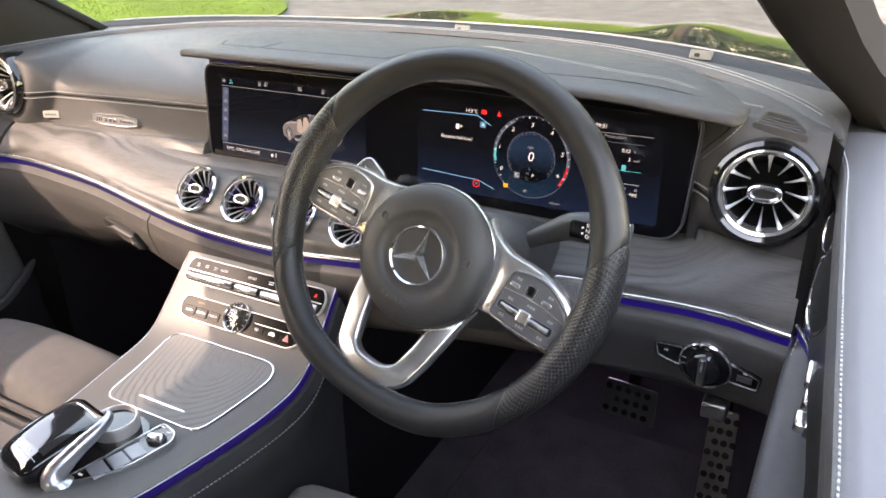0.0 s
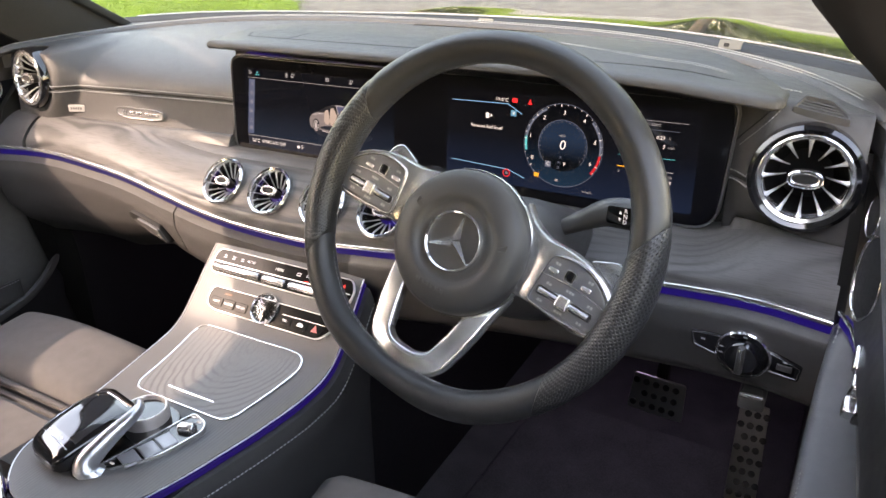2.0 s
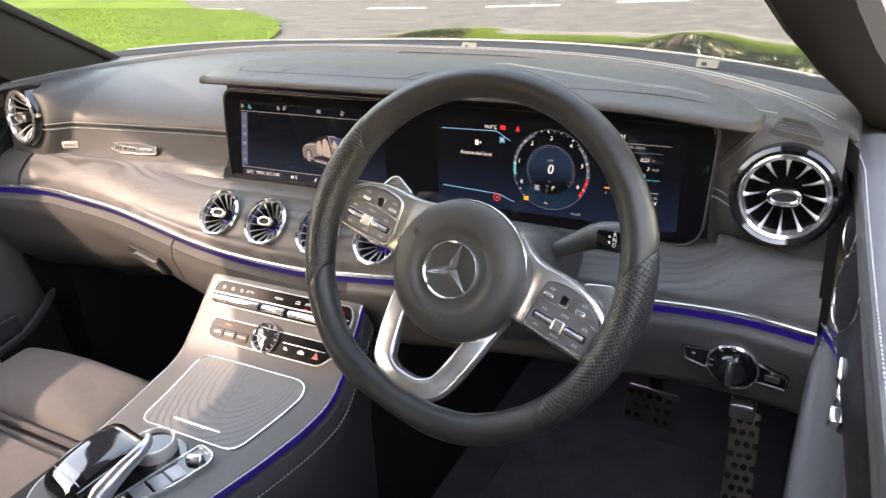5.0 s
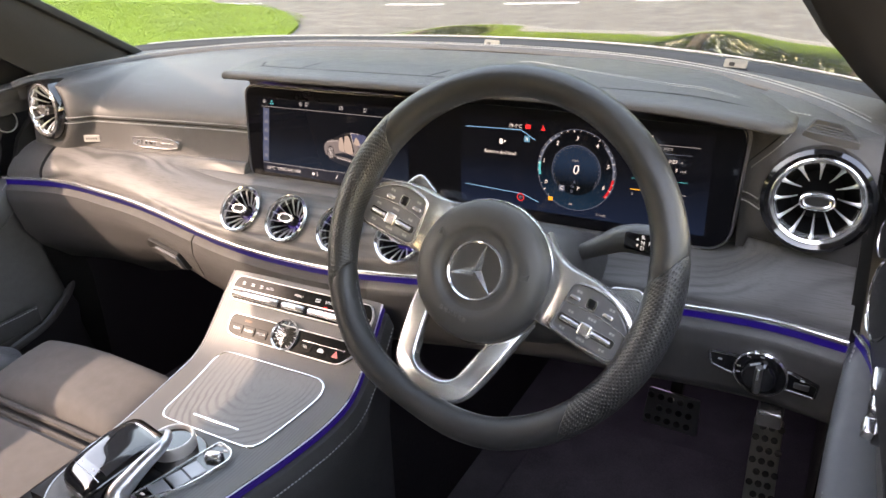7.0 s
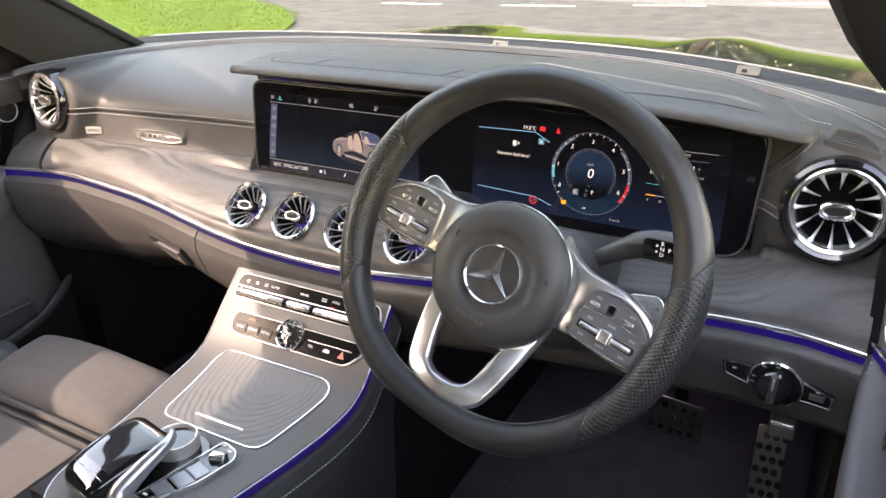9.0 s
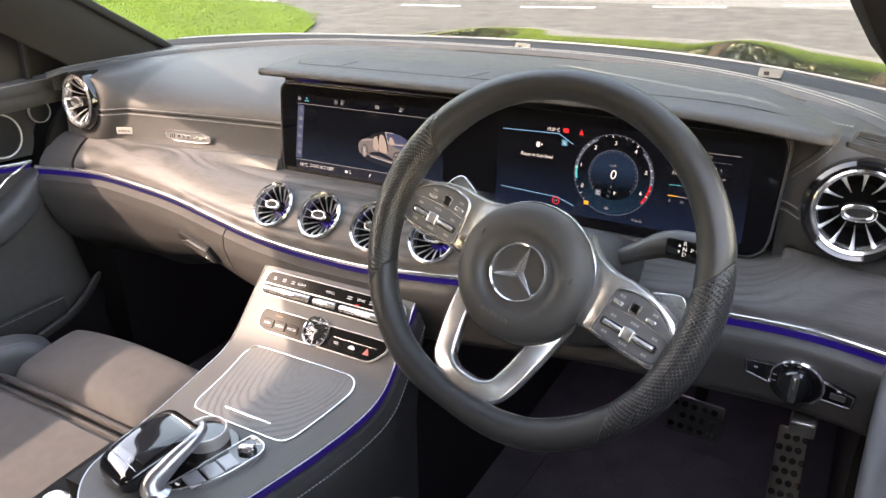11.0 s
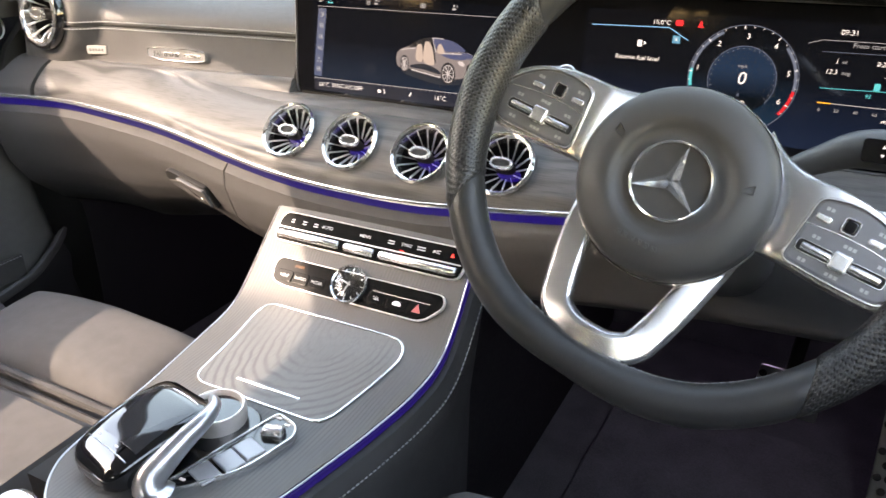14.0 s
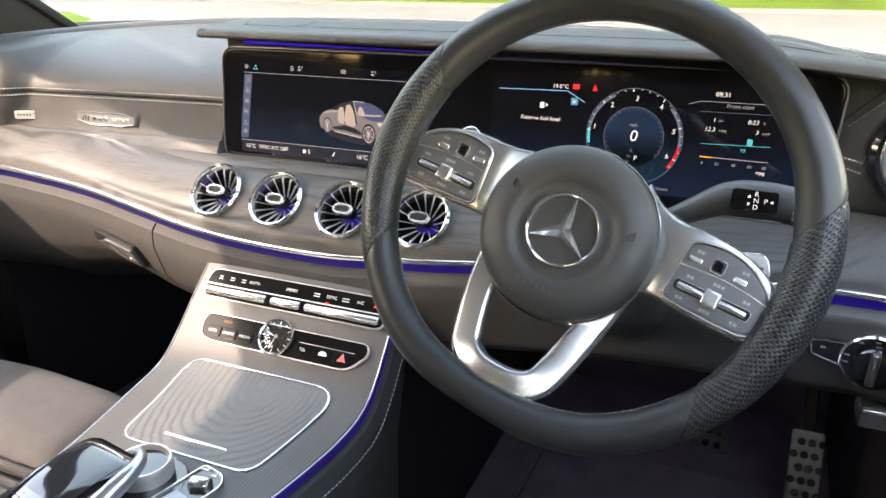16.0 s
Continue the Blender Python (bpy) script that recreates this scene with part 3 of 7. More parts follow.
wood_foot = spline([(-0.74, 0.806), (-0.70, 0.807), (-0.58, 0.807), (-0.48, 0.803), (-0.37, 0.792), (-0.235, 0.761), (-0.14, 0.744), (-0.02, 0.737), (0.085, 0.744), (0.245, 0.769), (0.42, 0.790), (0.525, 0.797), (0.66, 0.803), (0.74, 0.797)])
strip_z = spline([(-0.74, 0.806), (-0.70, 0.807), (-0.58, 0.807), (-0.48, 0.804), (-0.36, 0.796), (-0.24, 0.779), (-0.19, 0.7715), (-0.11, 0.7635), (0.0, 0.7605), (0.065, 0.7615), (0.10, 0.7645), (0.18, 0.7715), (0.245, 0.778), (0.42, 0.792), (0.525, 0.797), (0.66, 0.803), (0.74, 0.797)])
strip_y = spline([(-0.74, -0.075), (-0.60, -0.05), (-0.45, -0.055), (-0.235, -0.062), (0.0, -0.068), (0.235, -0.062), (0.45, -0.06), (0.60, -0.06), (0.74, -0.07)])


def deck(u, v):
    x = mix(-0.735, 0.748, u)
    yr, yb = roll_y(x), glass_base(x) - 0.03
    return (x, mix(yr, yb, v), mix(roll_z(x) - 0.004, glass_z(x) - 0.002, v ** 1.1))


part("deck", sheet(deck, 60, 8, 0.03, (0, 0, -1)), LEATHER_TOP, dash, "grey-black leather deck under the windscreen")
roll = [(x, roll_y(x), roll_z(x)) for x in [(0.714 if i < 0 else 0.7485) * math.sin(math.pi / 2 * i / 40) for i in range(-40, 41)]]
part("end_filler", box(0.745, 0.80, 0.14, 0.46, 0.90, 0.955, 0.006), LEATHER_TOP, dash)
roll = [(-0.728, -0.012, 0.970)] + [p for p in roll if p[0] < 0 or p[1] > 0.03]
part("roll", sweep(roll, circle(0.016, 12, 0.008), scales=[1.0] * (len(roll) - 4) + [0.85, 0.65, 0.4, 0.12]), LEATHER_TOP, dash, "padded leather roll along the dashboard top")
for k in (0.008, -0.007):
    stitches([(x, roll_y(x) + k, roll_z(x) + 0.0078) for x in [(0.712 if i < 0 else 0.746) * math.sin(math.pi / 2 * i / 90) for i in range(-90, 91)] if x < 0 or roll_y(x) > 0.09], dash, 0.006, 0.0008)

SEAM_Z, SEAM_W = 0.906, 0.913


def pad_front(x):
    if x > 0:
        k = min(1.0, max(0.0, (x - 0.596) / 0.045))
        return 0.044 * (1 - k * k * (3 - 2 * k))
    k = max(0.0, (abs(x) - 0.22) / 0.44)
    return 0.058 - 0.048 * k ** 1.15


def vent_boss(x, y, z):
    """The passenger's pad comes forward to meet the collar of its vent."""
    dx, dz = x + 0.655, z - 0.927
    w = ease((0.108 - math.hypot(dx, dz)) / 0.045) * ease((0.984 - z) / 0.012)
    return (x, mix(y, min(y, 0.002 - 0.1 * dx + 0.12 * dz), w), z)


def upper_pad(x0, x1):
    def f(u, v):
        x = mix(x0, x1, u)
        a = v * math.pi / 2
        yr, y1 = roll_y(x), pad_front(x)
        yr = max(yr, y1 + 0.02)
        if x > 0:
            k = min(1.0, max(0.0, (x - 0.63) / 0.07))
            top = 1.0005 - 0.011 * k * k * (3 - 2 * k)
            if v < 0.5:
                b = v * math.pi
                return (x, y1 + 0.036 * (1 - math.cos(b)), SEAM_Z + (top - SEAM_Z) * math.sin(b) ** 0.8)
            return (x, mix(y1 + 0.036, max(yr, y1 + 0.04), v * 2 - 1), mix(top, roll_z(x), (v * 2 - 1) ** 2))
        w = ease((-x - 0.54) / 0.08)
        p, q = mix(0.9, 1.7, w), mix(0.9, 0.8, w)
        return vent_boss(x, y1 + (yr - y1) * (1 - math.cos(a)) ** p, SEAM_W + (roll_z(x) - SEAM_W) * math.sin(a) ** q)
    return f


VENT_W, VENT_E = (-0.655, -0.004, 0.927), (0.681, -0.002, 0.925)
part("upper_pad", bore(sheet(upper_pad(-0.715, -0.03), 190, 40, 0.03, (0, 0.6, -0.8)), VENT_W, (0.1, -1, 0.12), 0.049), LEATHER_TOP, dash, "smooth leather upper pad")
part("upper_pad", bore(sheet(upper_pad(0.595, 0.735), 56, 60, 0.03, (0, 0.6, -0.8)), VENT_E, (-0.06, -1, 0.12), 0.050), LEATHER_TOP, dash, "smooth leather upper pad")


def under_screen(x):
    """1 below the displays, 0 beside them."""
    f = lambda t: min(1.0, max(0.0, t)) ** 2 * (3 - 2 * min(1.0, max(0.0, t)))
    return f((x + 0.2005) / 0.006) * f((0.612 - x) / 0.012)


def wood_y(x):
    """The veneer's upper edge draws back to the displays."""
    k = min(1.0, max(0.0, (x + 0.46) / 0.25)) if x < 0 else min(1.0, max(0.0, (0.70 - x) / 0.09))
    return mix(0.016 - 0.02 * max(0.0, (abs(x) - 0.45) / 0.27) ** 2, 0.040, k * k * (3 - 2 * k))


def wood_top(x):
    k = under_screen(x)
    return (mix(wood_y(x), 0.040, k), mix(0.858, 0.823, k))


def lower_pad(x0, x1):
    def f(u, v):
        x = mix(x0, x1, u)
        yt, zt = wood_top(x)
        return (vent_boss if x < 0 else lambda *p: p)(x, mix(yt - 0.002, pad_front(x) - 0.001, v ** 0.6), mix(zt - 0.004, (SEAM_W if x < 0 else SEAM_Z) - 0.004, v))
    return f


part("middle_pad", bore(sheet(lower_pad(-0.715, -0.19), 150, 16, 0.03, (0, 1, 0)), VENT_W, (0.1, -1, 0.12), 0.049), LEATHER, dash, "grained leather band below the seam")
part("middle_pad", bore(sheet(lower_pad(0.597, 0.735), 56, 16, 0.03, (0, 1, 0)), VENT_E, (-0.06, -1, 0.12), 0.050), LEATHER, dash, "grained leather band below the seam")
for x0, x1 in ((-0.60, -0.20), (0.599, 0.622)):
    for dz in (0.004, -0.006):
        line = [(mix(x0, x1, i / 60), pad_front(mix(x0, x1, i / 60)), (SEAM_W if x0 < 0 else SEAM_Z) + dz) for i in range(61)]
        line = [vent_boss(*p) if x0 < 0 else p for p in line]
        stitches([(x, y - (0.0012 if dz > 0 else 0.0026), z) for x, y, z in line], dash, 0.0055, 0.0010, (0, -1, 0.2))


# grey ash fascia over the full width
SIDE = [(0.016, 0.858), (0.0, 0.857), (-0.015, 0.851), (-0.030, 0.841), (-0.043, 0.829), (-0.053, 0.816), (-0.057, 0.803)]
MIDDLE = [(0.040, 0.823), (0.016, 0.834), (-0.012, 0.836), (-0.036, 0.823), (-0.056, 0.802), (-0.069, 0.776), (-0.070, 0.737)]


STATIONS = sorted(set([round(mix(-0.735, 0.735, i / 120), 5) for i in range(121)] + [round(mix(-0.212, -0.196, i / 20), 5) for i in range(20)] + [round(mix(0.598, 0.614, i / 20), 5) for i in range(20)] + [round(-0.19 + i * 0.0025, 5) for i in range(162)]))
CENTRE_VENTS = ((-0.142, -0.047, 0.8115), (-0.045, -0.049, 0.8105), (0.057, -0.051, 0.810), (0.162, -0.051, 0.8125))


def swell(x):
    return ease((x + 0.46) / 0.31) * ease((0.42 - x) / 0.25)


def strip_front(x):
    """How far forward of the strip's plain line the middle of the dash swells."""
    return strip_y(x) - 0.012 * swell(x)


def fascia(x, v):
    wide = ease((x + 0.46) / 0.31) * ease((0.67 - x) / 0.10)
    k = mix(under_screen(x), wide, ease((v - 0.02) / 0.13))
    s = v * 6
    i = min(int(s), 5)
    t = s - i

    def at(keys):
        a, b, c, d = keys[max(0, i - 1)], keys[i], keys[i + 1], keys[min(6, i + 2)]
        return [0.5 * (2 * q + (r - p) * t + (2 * p - 5 * q + 4 * r - w) * t * t + (3 * q - p - 3 * r + w) * t ** 3) for p, q, r, w in zip(a, b, c, d)]
    (ys, zs), (ym, zm) = at(SIDE), at(MIDDLE)
    foot, yf = wood_foot(x), strip_y(x)
    low = ease((v - 0.75) / 0.25)
    zs = foot + (zs - 0.803) * (0.858 - foot) / 0.055
    zm = foot + (zm - 0.737) * (0.823 - foot) / 0.086
    if x > 0.3:
        ym += 0.010 * min(1, (x - 0.3) / 0.2)
    ky = mix(max(under_screen(x), (wood_y(x) - 0.016) / 0.024), wide, ease((v - 0.02) / 0.13))
    return (x, mix(ys, ym, max(0.0, ky)) + (yf + 0.062) * v - 0.007 * low * swell(x), mix(zs, zm, k) + (strip_z(x) - foot) * low)


WOOD_XS = [x for x in STATIONS if x > -0.655]
veneer = sheet(lambda u, v: fascia(WOOD_XS[round(u * (len(WOOD_XS) - 1))], v), len(WOOD_XS) - 1, 64, 0.03, (0, 1, 0.2))
part("fascia_end", sheet(lambda u, v: fascia(mix(-0.735, -0.6572, u), v), 14, 32, 0.03, (0, 1, 0.2)), LEATHER, dash, "black leather end of the fascia")
for p in CENTRE_VENTS:
    bore(veneer, p, (0, -0.75, 0.66), 0.0355)
part("fascia", veneer, WOOD_DASH, dash, "open-pored grey ash veneer fascia")
xs = [mix(-0.735, 0.735, i / 80) for i in range(81)]
part("chrome_strip", sweep([(x, strip_front(x) - 0.003, strip_z(x) - 0.001) for x in xs], rounded([(-0.004, -0.003), (0.004, -0.003), (0.004, 0.0035), (-0.004, 0.0035)], 0.002, 3)), CHROME, dash, "thin bright metal strip")
part("light_strip", sweep([(x, strip_front(x) + 0.004, strip_z(x) - 0.0125) for x in xs], rounded([(-0.004, -0.0065), (0.004, -0.0065), (0.004, 0.009), (-0.004, 0.009)], 0.002, 2)), LED, dash, "violet ambient light strip")


# lower half: glovebox side and knee side
def lower(u, v, x0, x1):
    x = mix(x0, x1, u)
    y0, z0 = strip_front(x) - 0.004, strip_z(x) - 0.0185
    k = 1 + 0.40 * ease((-0.30 - x) / 0.22) + 0.13 * ease((x + 0.36) / 0.15)
    prof = [(0, 0), (-0.006, -0.006), (-0.008, -0.03), (0.008, -0.07 * k), (0.035, -0.10 * k), (0.09, -0.135 * k), (0.20, -0.165 * k), (0.34, -0.17 * k)]
    if x > 0.12:
        prof = [(0, 0), (-0.005, -0.006), (-0.006, -0.03), (0.0, -0.06), (0.004, -0.088), (0.016, -0.100), (0.12, -0.118), (0.74, -0.15)]
    s = v * (len(prof) - 1)
    i = min(int(s), len(prof) - 2)
    t = s - i
    return (x, y0 + mix(prof[i][0], prof[i + 1][0], t), z0 + mix(prof[i][1], prof[i + 1][1], t))


part("glovebox_door", sheet(lambda u, v: lower(u, v, -0.73, -0.236), 40, 21, 0.02, (0, 0.8, 0.6)), LEATHER, dash, "black soft-touch glovebox door")
part("centre_panel", sheet(lambda u, v: lower(u, v, -0.2335, 0.12), 24, 21, 0.02, (0, 0.8, 0.6)), LEATHER, dash)
part("knee_panel", sheet(lambda u, v: lower(u, v, 0.1201, 0.737), 40, 21, 0.02, (0, 0.8, 0.6)), PLASTIC, dash, "black plastic knee panel")


# Glowing slabs hidden under the dash, added to brighten the footwells.
for x, y, z in ((0.42, 0.36, 0.60), (-0.42, 0.34, 0.52)):
    part("hidden_foot_fill", box(x - 0.06, x + 0.06, y - 0.012, y + 0.012, z - 0.006, z), FOOT_FILL, dash, "hidden pale violet slab added to brighten the footwell")

# instrument hood
def hood_outline():
    pts = [(-0.205, 0.03), (-0.19, 0.020), (-0.10, 0.020), (0.20, 0.018), (0.45, 0.012), (0.58, 0.000), (0.632, -0.002), (0.645, 0.008), (0.648, 0.03)]
    back = [(x, roll_y(x) - 0.02) for x in (0.62, 0.5, 0.35, 0.2, 0.0)]
    back[0] = (0.640, 0.09)
    back[1] = (0.57, 0.170)
    return pts + back + [(-0.13, 0.27), (-0.185, 0.20), (-0.20, 0.12)]


def hood_z(x, y):
    """Height of the hood; it sinks to the roll at the driver's end."""
    e = lambda t: min(1.0, max(0.0, t)) ** 2 * (3 - 2 * min(1.0, max(0.0, t)))
    w = e((x - 0.52) / 0.14) * e((y + 0.01) / 0.12)
    return mix(hood_crown(x, y), roll_z(x) + 0.004, w)


def hood_crown(x, y):
    k = max(0.0, (x - 0.45) / 0.2)
    return 1.011 + 0.010 * min(1.0, max(0.0, (y + 0.01) / 0.12)) ** 0.7 - 0.024 * max(0.0, (y - 0.12) / 0.24) ** 1.4 - 0.011 * k * k


ho = [(p.x, p.y) for p in smooth_path([(x, y, 0) for x, y in hood_outline()], 5, True)]
hr = []
for d, dz in ((0.012, -0.010), (0.003, -0.010), (0.0, -0.007), (0.0, -0.003), (0.002, 0.0), (0.006, 0.002)):
    hr.append([(x, y, hood_z(x, y) + dz) for x, y in offset(ho, d)])
cx, cy = 0.2, 0.14
for k in (0.85, 0.65, 0.4, 0.15):
    hr.append([(mix(cx, x, k), mix(cy, y, k), hood_z(mix(cx, x, k), mix(cy, y, k)) + 0.002) for x, y in offset(ho, 0.006)])
hbm = rings_mesh(hr)


def hood_fill(u, v):
    x = mix(-0.15, 0.655, u)
    return (x, mix(0.09, max(0.11, roll_y(x)), v), mix(0.990, roll_z(x) - 0.001, v))


part("hood_filler", sheet(hood_fill, 40, 8, 0.012, (0, 0, -1)), LEATHER_TOP, dash, "leather infill behind the hood")
part("instrument_hood", hbm, LEATHER_TOP, dash, "leather-covered hood over the twin displays")
seam = [(x, 0.075 + 0.02 * math.sin((x + 0.1) * 4) + 0.12 * max(0, 1 - abs(x - 0.25) / 0.25) ** 1.5, 0) for x in [0.24 + 0.42 * i / 60 for i in range(61)]]
for d in (0, 0.007):
    stitches([(x, y + d, hood_z(x, y + d) + 0.0021) for x, y, _ in seam], dash, 0.0048, 0.00045)
part("light_strip", box(-0.15, 0.57, 0.050, 0.054, 0.9960, 1.0035), LED_HOOD, dash, "violet ambient light under the hood")


def pad_at(x, z, out=0.0):
    """A point on the driver's upper pad at height z."""
    k = min(1.0, max(0.0, (x - 0.63) / 0.07))
    top = 1.0005 - 0.011 * k * k * (3 - 2 * k)
    b = math.asin(min(1.0, max(0.0, (z - SEAM_Z) / (top - SEAM_Z))) ** 1.25)
    return (x, pad_front(x) + 0.036 * (1 - math.cos(b)) - out, z)


line = [(mix(0.640, 0.597, i / 24), mix(0.996, 0.942, i / 24)) for i in range(25)]
part("seam", sweep([pad_at(x, z) for x, z in line], circle(0.0009, 6)), PLASTIC_DARK, dash, "dark folded seam")
stitches([pad_at(x + 0.006, z - 0.003, 0.0005) for x, z in line], dash, 0.005, 0.0005, (0, -1, 0.2))
for pts in ([(-0.165, 0.085), (-0.155, 0.068), (-0.12, 0.063), (0.20, 0.062), (0.45, 0.058), (0.60, 0.052)], [(-0.075, 0.063), (-0.062, 0.10)], [(0.155, 0.062), (0.175, 0.10)]):
    groove = [(p.x, p.y, hood_z(p.x, p.y) + 0.0021) for p in smooth_path([(x, y, 0) for x, y in pts], 8)]
    part("seam", sweep(groove, circle(0.0008, 6, 0.0005)), PLASTIC_DARK, dash, "dark folded seam")
part("hood_back", box(-0.185, 0.60, 0.06, 0.075, 0.82, 1.005), PLASTIC_DARK, dash)


# ---- air vents ----
def air_vent(m, r, label, group, blades=14, housing=0.0):
    """A round turbine vent facing its own z: ring, dark throat, radial blades, oval centre."""
    v = thing("air_vent", m, label, "air vent", group)
    if housing:
        part("housing", lathe([(r * 0.98, 0.0), (r + 0.005, -0.002), (r + 0.0068, -0.008), (r + 0.0072, -0.022), (r + 0.0075, -0.05)] if housing < 0.006 else [(r + housing * 0.9, -0.03), (r + housing, -0.008), (r + housing * 0.8, 0.004), (r + housing * 0.35, 0.008), (r * 0.98, 0.006), (r * 0.98, -0.03)], 40), GLOSS, v, "smooth moulded surround", world=False)
    if 0 < housing < 0.006:
        part("collar", lathe([(r * 0.98, 0.0045), (r + 0.0030, 0.0052), (r + 0.0058, 0.0020), (r + 0.0066, -0.010)], 40), GLOSS, v, "gloss black collar", world=False)
    part("ring", lathe([(r * 0.82, -0.012), (r * 0.83, 0.002), (r * 0.87, 0.006), (r * 0.94, 0.0075), (r, 0.005), (r * 1.01, -0.004), (r, -0.012), (r * 0.82, -0.012)], 48), CHROME, v, "satin silver ring", world=False)
    part("throat", lathe([(r * 0.86, 0.0), (r * 0.83, -0.010), (r * 0.55, -0.034), (0.001, -0.038)], 32), THROAT_SHADE, v, world=False)
    blade = None
    for i in range(blades):
        a = 2 * math.pi * i / blades + 0.11
        if blade is None:
            sec = [(-0.0008, -0.004), (0.0008, -0.004), (0.0019, 0.0), (0.0, 0.0022), (-0.0019, 0.0)]
            rings = []
            for k, s, z in ((0.40, 0.25, -0.020), (0.50, 0.40, -0.013), (0.62, 0.75, -0.006), (0.74, 0.95, -0.001), (0.81, 1.3, 0.002), (0.86, 2.1, 0.003)) if r > 0.045 else ((0.30, 0.15, -0.014), (0.42, 0.22, -0.010), (0.60, 0.35, -0.005), (0.76, 0.5, 0.0), (0.86, 0.7, 0.001)):
                rings.append([(k * r, p[0] * s * (r / 0.05), z + p[1] * (r / 0.05) * 0.8) for p in sec])
            blade = part("blade", rings_mesh(rings), BLADE, v, world=False)
        else:
            o = new("blade", blade.data)
            o.parent = v
            o.matrix_basis = Matrix.Rotation(a - 0.11, 4, "Z")
    oval = [(0.36 * r * (abs(math.cos(t)) ** 0.8) * math.copysign(1, math.cos(t)), 0.2 * r * (abs(math.sin(t)) ** 0.8) * math.copysign(1, math.sin(t))) for t in [2 * math.pi * i / 28 for i in range(28)]]
    part("knob", band(oval, 0.105 * r, 0.002, 0.0075), CHROME if r > 0.045 else KNOB, v, "chrome oval knob", world=False)
    part("knob_base", plate(offset(oval, 0.03 * r), -0.012, 0.003, 0.001), PLASTIC_DARK, v, world=False)
    part("knob_insert", plate(offset(oval, 0.095 * r), 0.0, 0.0048, 0.001), PLASTIC_DARK, v, world=False)
    if r < 0.045:
        part("vent_light", plate([(p[0] + 0.06 * r, p[1] - 0.07 * r) for p in offset(oval, 0.015 * r)], -0.024, -0.018, 0.001), LED, v, "violet light behind the knob", world=False)
    return v


VL = basis((-0.655, -0.006, 0.927), (1, -0.10, 0), (0, 0.12, 1))
VR = basis((0.681, -0.003, 0.925), (1, 0.06, 0), (0, 0.12, 1))
for m, lab in ((VL, "large round turbine air vent with silver ring, sunlit"), (VR, "large round turbine air vent with silver ring, in shade")):
    air_vent(m, 0.050, lab, "vents at the dashboard ends", 12, 0.005 if m is VL else 0.010)
for x, y, z in CENTRE_VENTS:
    air_vent(basis((x, y - 0.001, z + 0.001), (1, -0.04, 0), (0, 0.66, 0.75)), 0.0395, "small round turbine air vent with silver ring", "vents across the centre", 15)
# defroster slots beside the right vent
grille = thing("defroster_grille", (0.69, 0.09, 0.975), "small slotted side-window vent let into the dash", "vent grille")
gm = basis((0.6850, 0.034, 0.9925), (0.985, -0.04, -0.15), (0.10, 0.95, 0.24)) @ Matrix.Diagonal((0.9, 0.85, 1, 1))
g_o = rounded([(-0.034, -0.019), (0.034, -0.020), (0.030, -0.006), (0.008, 0.020), (-0.026, 0.020)], [0.006, 0.004, 0.006, 0.008, 0.007], 4)
part("frame", band(g_o, 0.0048, -0.018, 0.0030, gm), LEATHER_TOP, grille, "smooth moulded frame")
part("well", plate(offset(g_o, 0.0044), -0.020, -0.0050, 0.0, gm), THROAT_SHADE, grille)
for y in (-0.0115, -0.0045, 0.0025, 0.0095):
    x0 = -0.0285 + 0.16 * (y + 0.0115)
    x1 = 0.0275 - max(0.0, y + 0.006) * 0.85
    louvre = [gm @ Vector((mix(x0, x1, i / 8), y + 0.0012 * math.sin(math.pi * i / 8), -0.0005)) for i in range(9)]
    part("slat", sweep(louvre, rounded([(-0.0016, -0.0006), (0.0016, -0.0006), (0.0016, 0.0006), (-0.0016, 0.0006)], 0.0004, 2), gm.col[2].to_3d()), LEATHER_TOP, grille)

# ---- twin display ----
display = thing("twin_display", (0.2, 0.043, 0.83), "wide piano-black panel with two lit displays under one glass", "car display")
LEAN = radians(5)
SM = basis((0.0, 0.0445 - 0.91 * math.sin(LEAN), 0.91 - 0.91 * math.cos(LEAN)), (1, -0.018, 0), (0, math.sin(LEAN), math.cos(LEAN)))
panel = rounded([(-0.196, 0.828), (0.588, 0.836), (0.598, 0.992), (-0.192, 0.990)], [0.03, 0.03, 0.022, 0.022], 6)
part("glass", plate(panel, -0.012, 0.0, 0.002, SM), DISPLAY_GLASS, display, "black glass front")
part("bezel", band(offset(panel, -0.003), 0.003, -0.012, 0.0012, SM), PAD, display, "thin silver edge")


# ---- steering wheel ----
TILT, YAW = radians(26.7), radians(0.6)
WN = Vector((math.sin(YAW) * math.cos(TILT), -math.cos(YAW) * math.cos(TILT), math.sin(TILT)))
WU = Vector((math.cos(YAW), math.sin(YAW), 0))
WV = WN.cross(WU)
WC = Vector((0.3917, -0.2387, 0.9111))
WM = basis(WC, WU, WV) @ Matrix.Rotation(radians(-18), 4, "Z")
wheel = thing("steering_wheel", WM, "black leather flat-bottomed steering wheel with silver spokes, turned slightly", "steering wheel")
RIM = 0.1843


def rim_point(a):
    x, y = RIM * math.cos(a), RIM * math.sin(a)
    if y < -0.160:
        y = -0.160 - 0.030 * math.tanh((-0.160 - y) / 0.034)
    return Vector((x, y, -0.012))


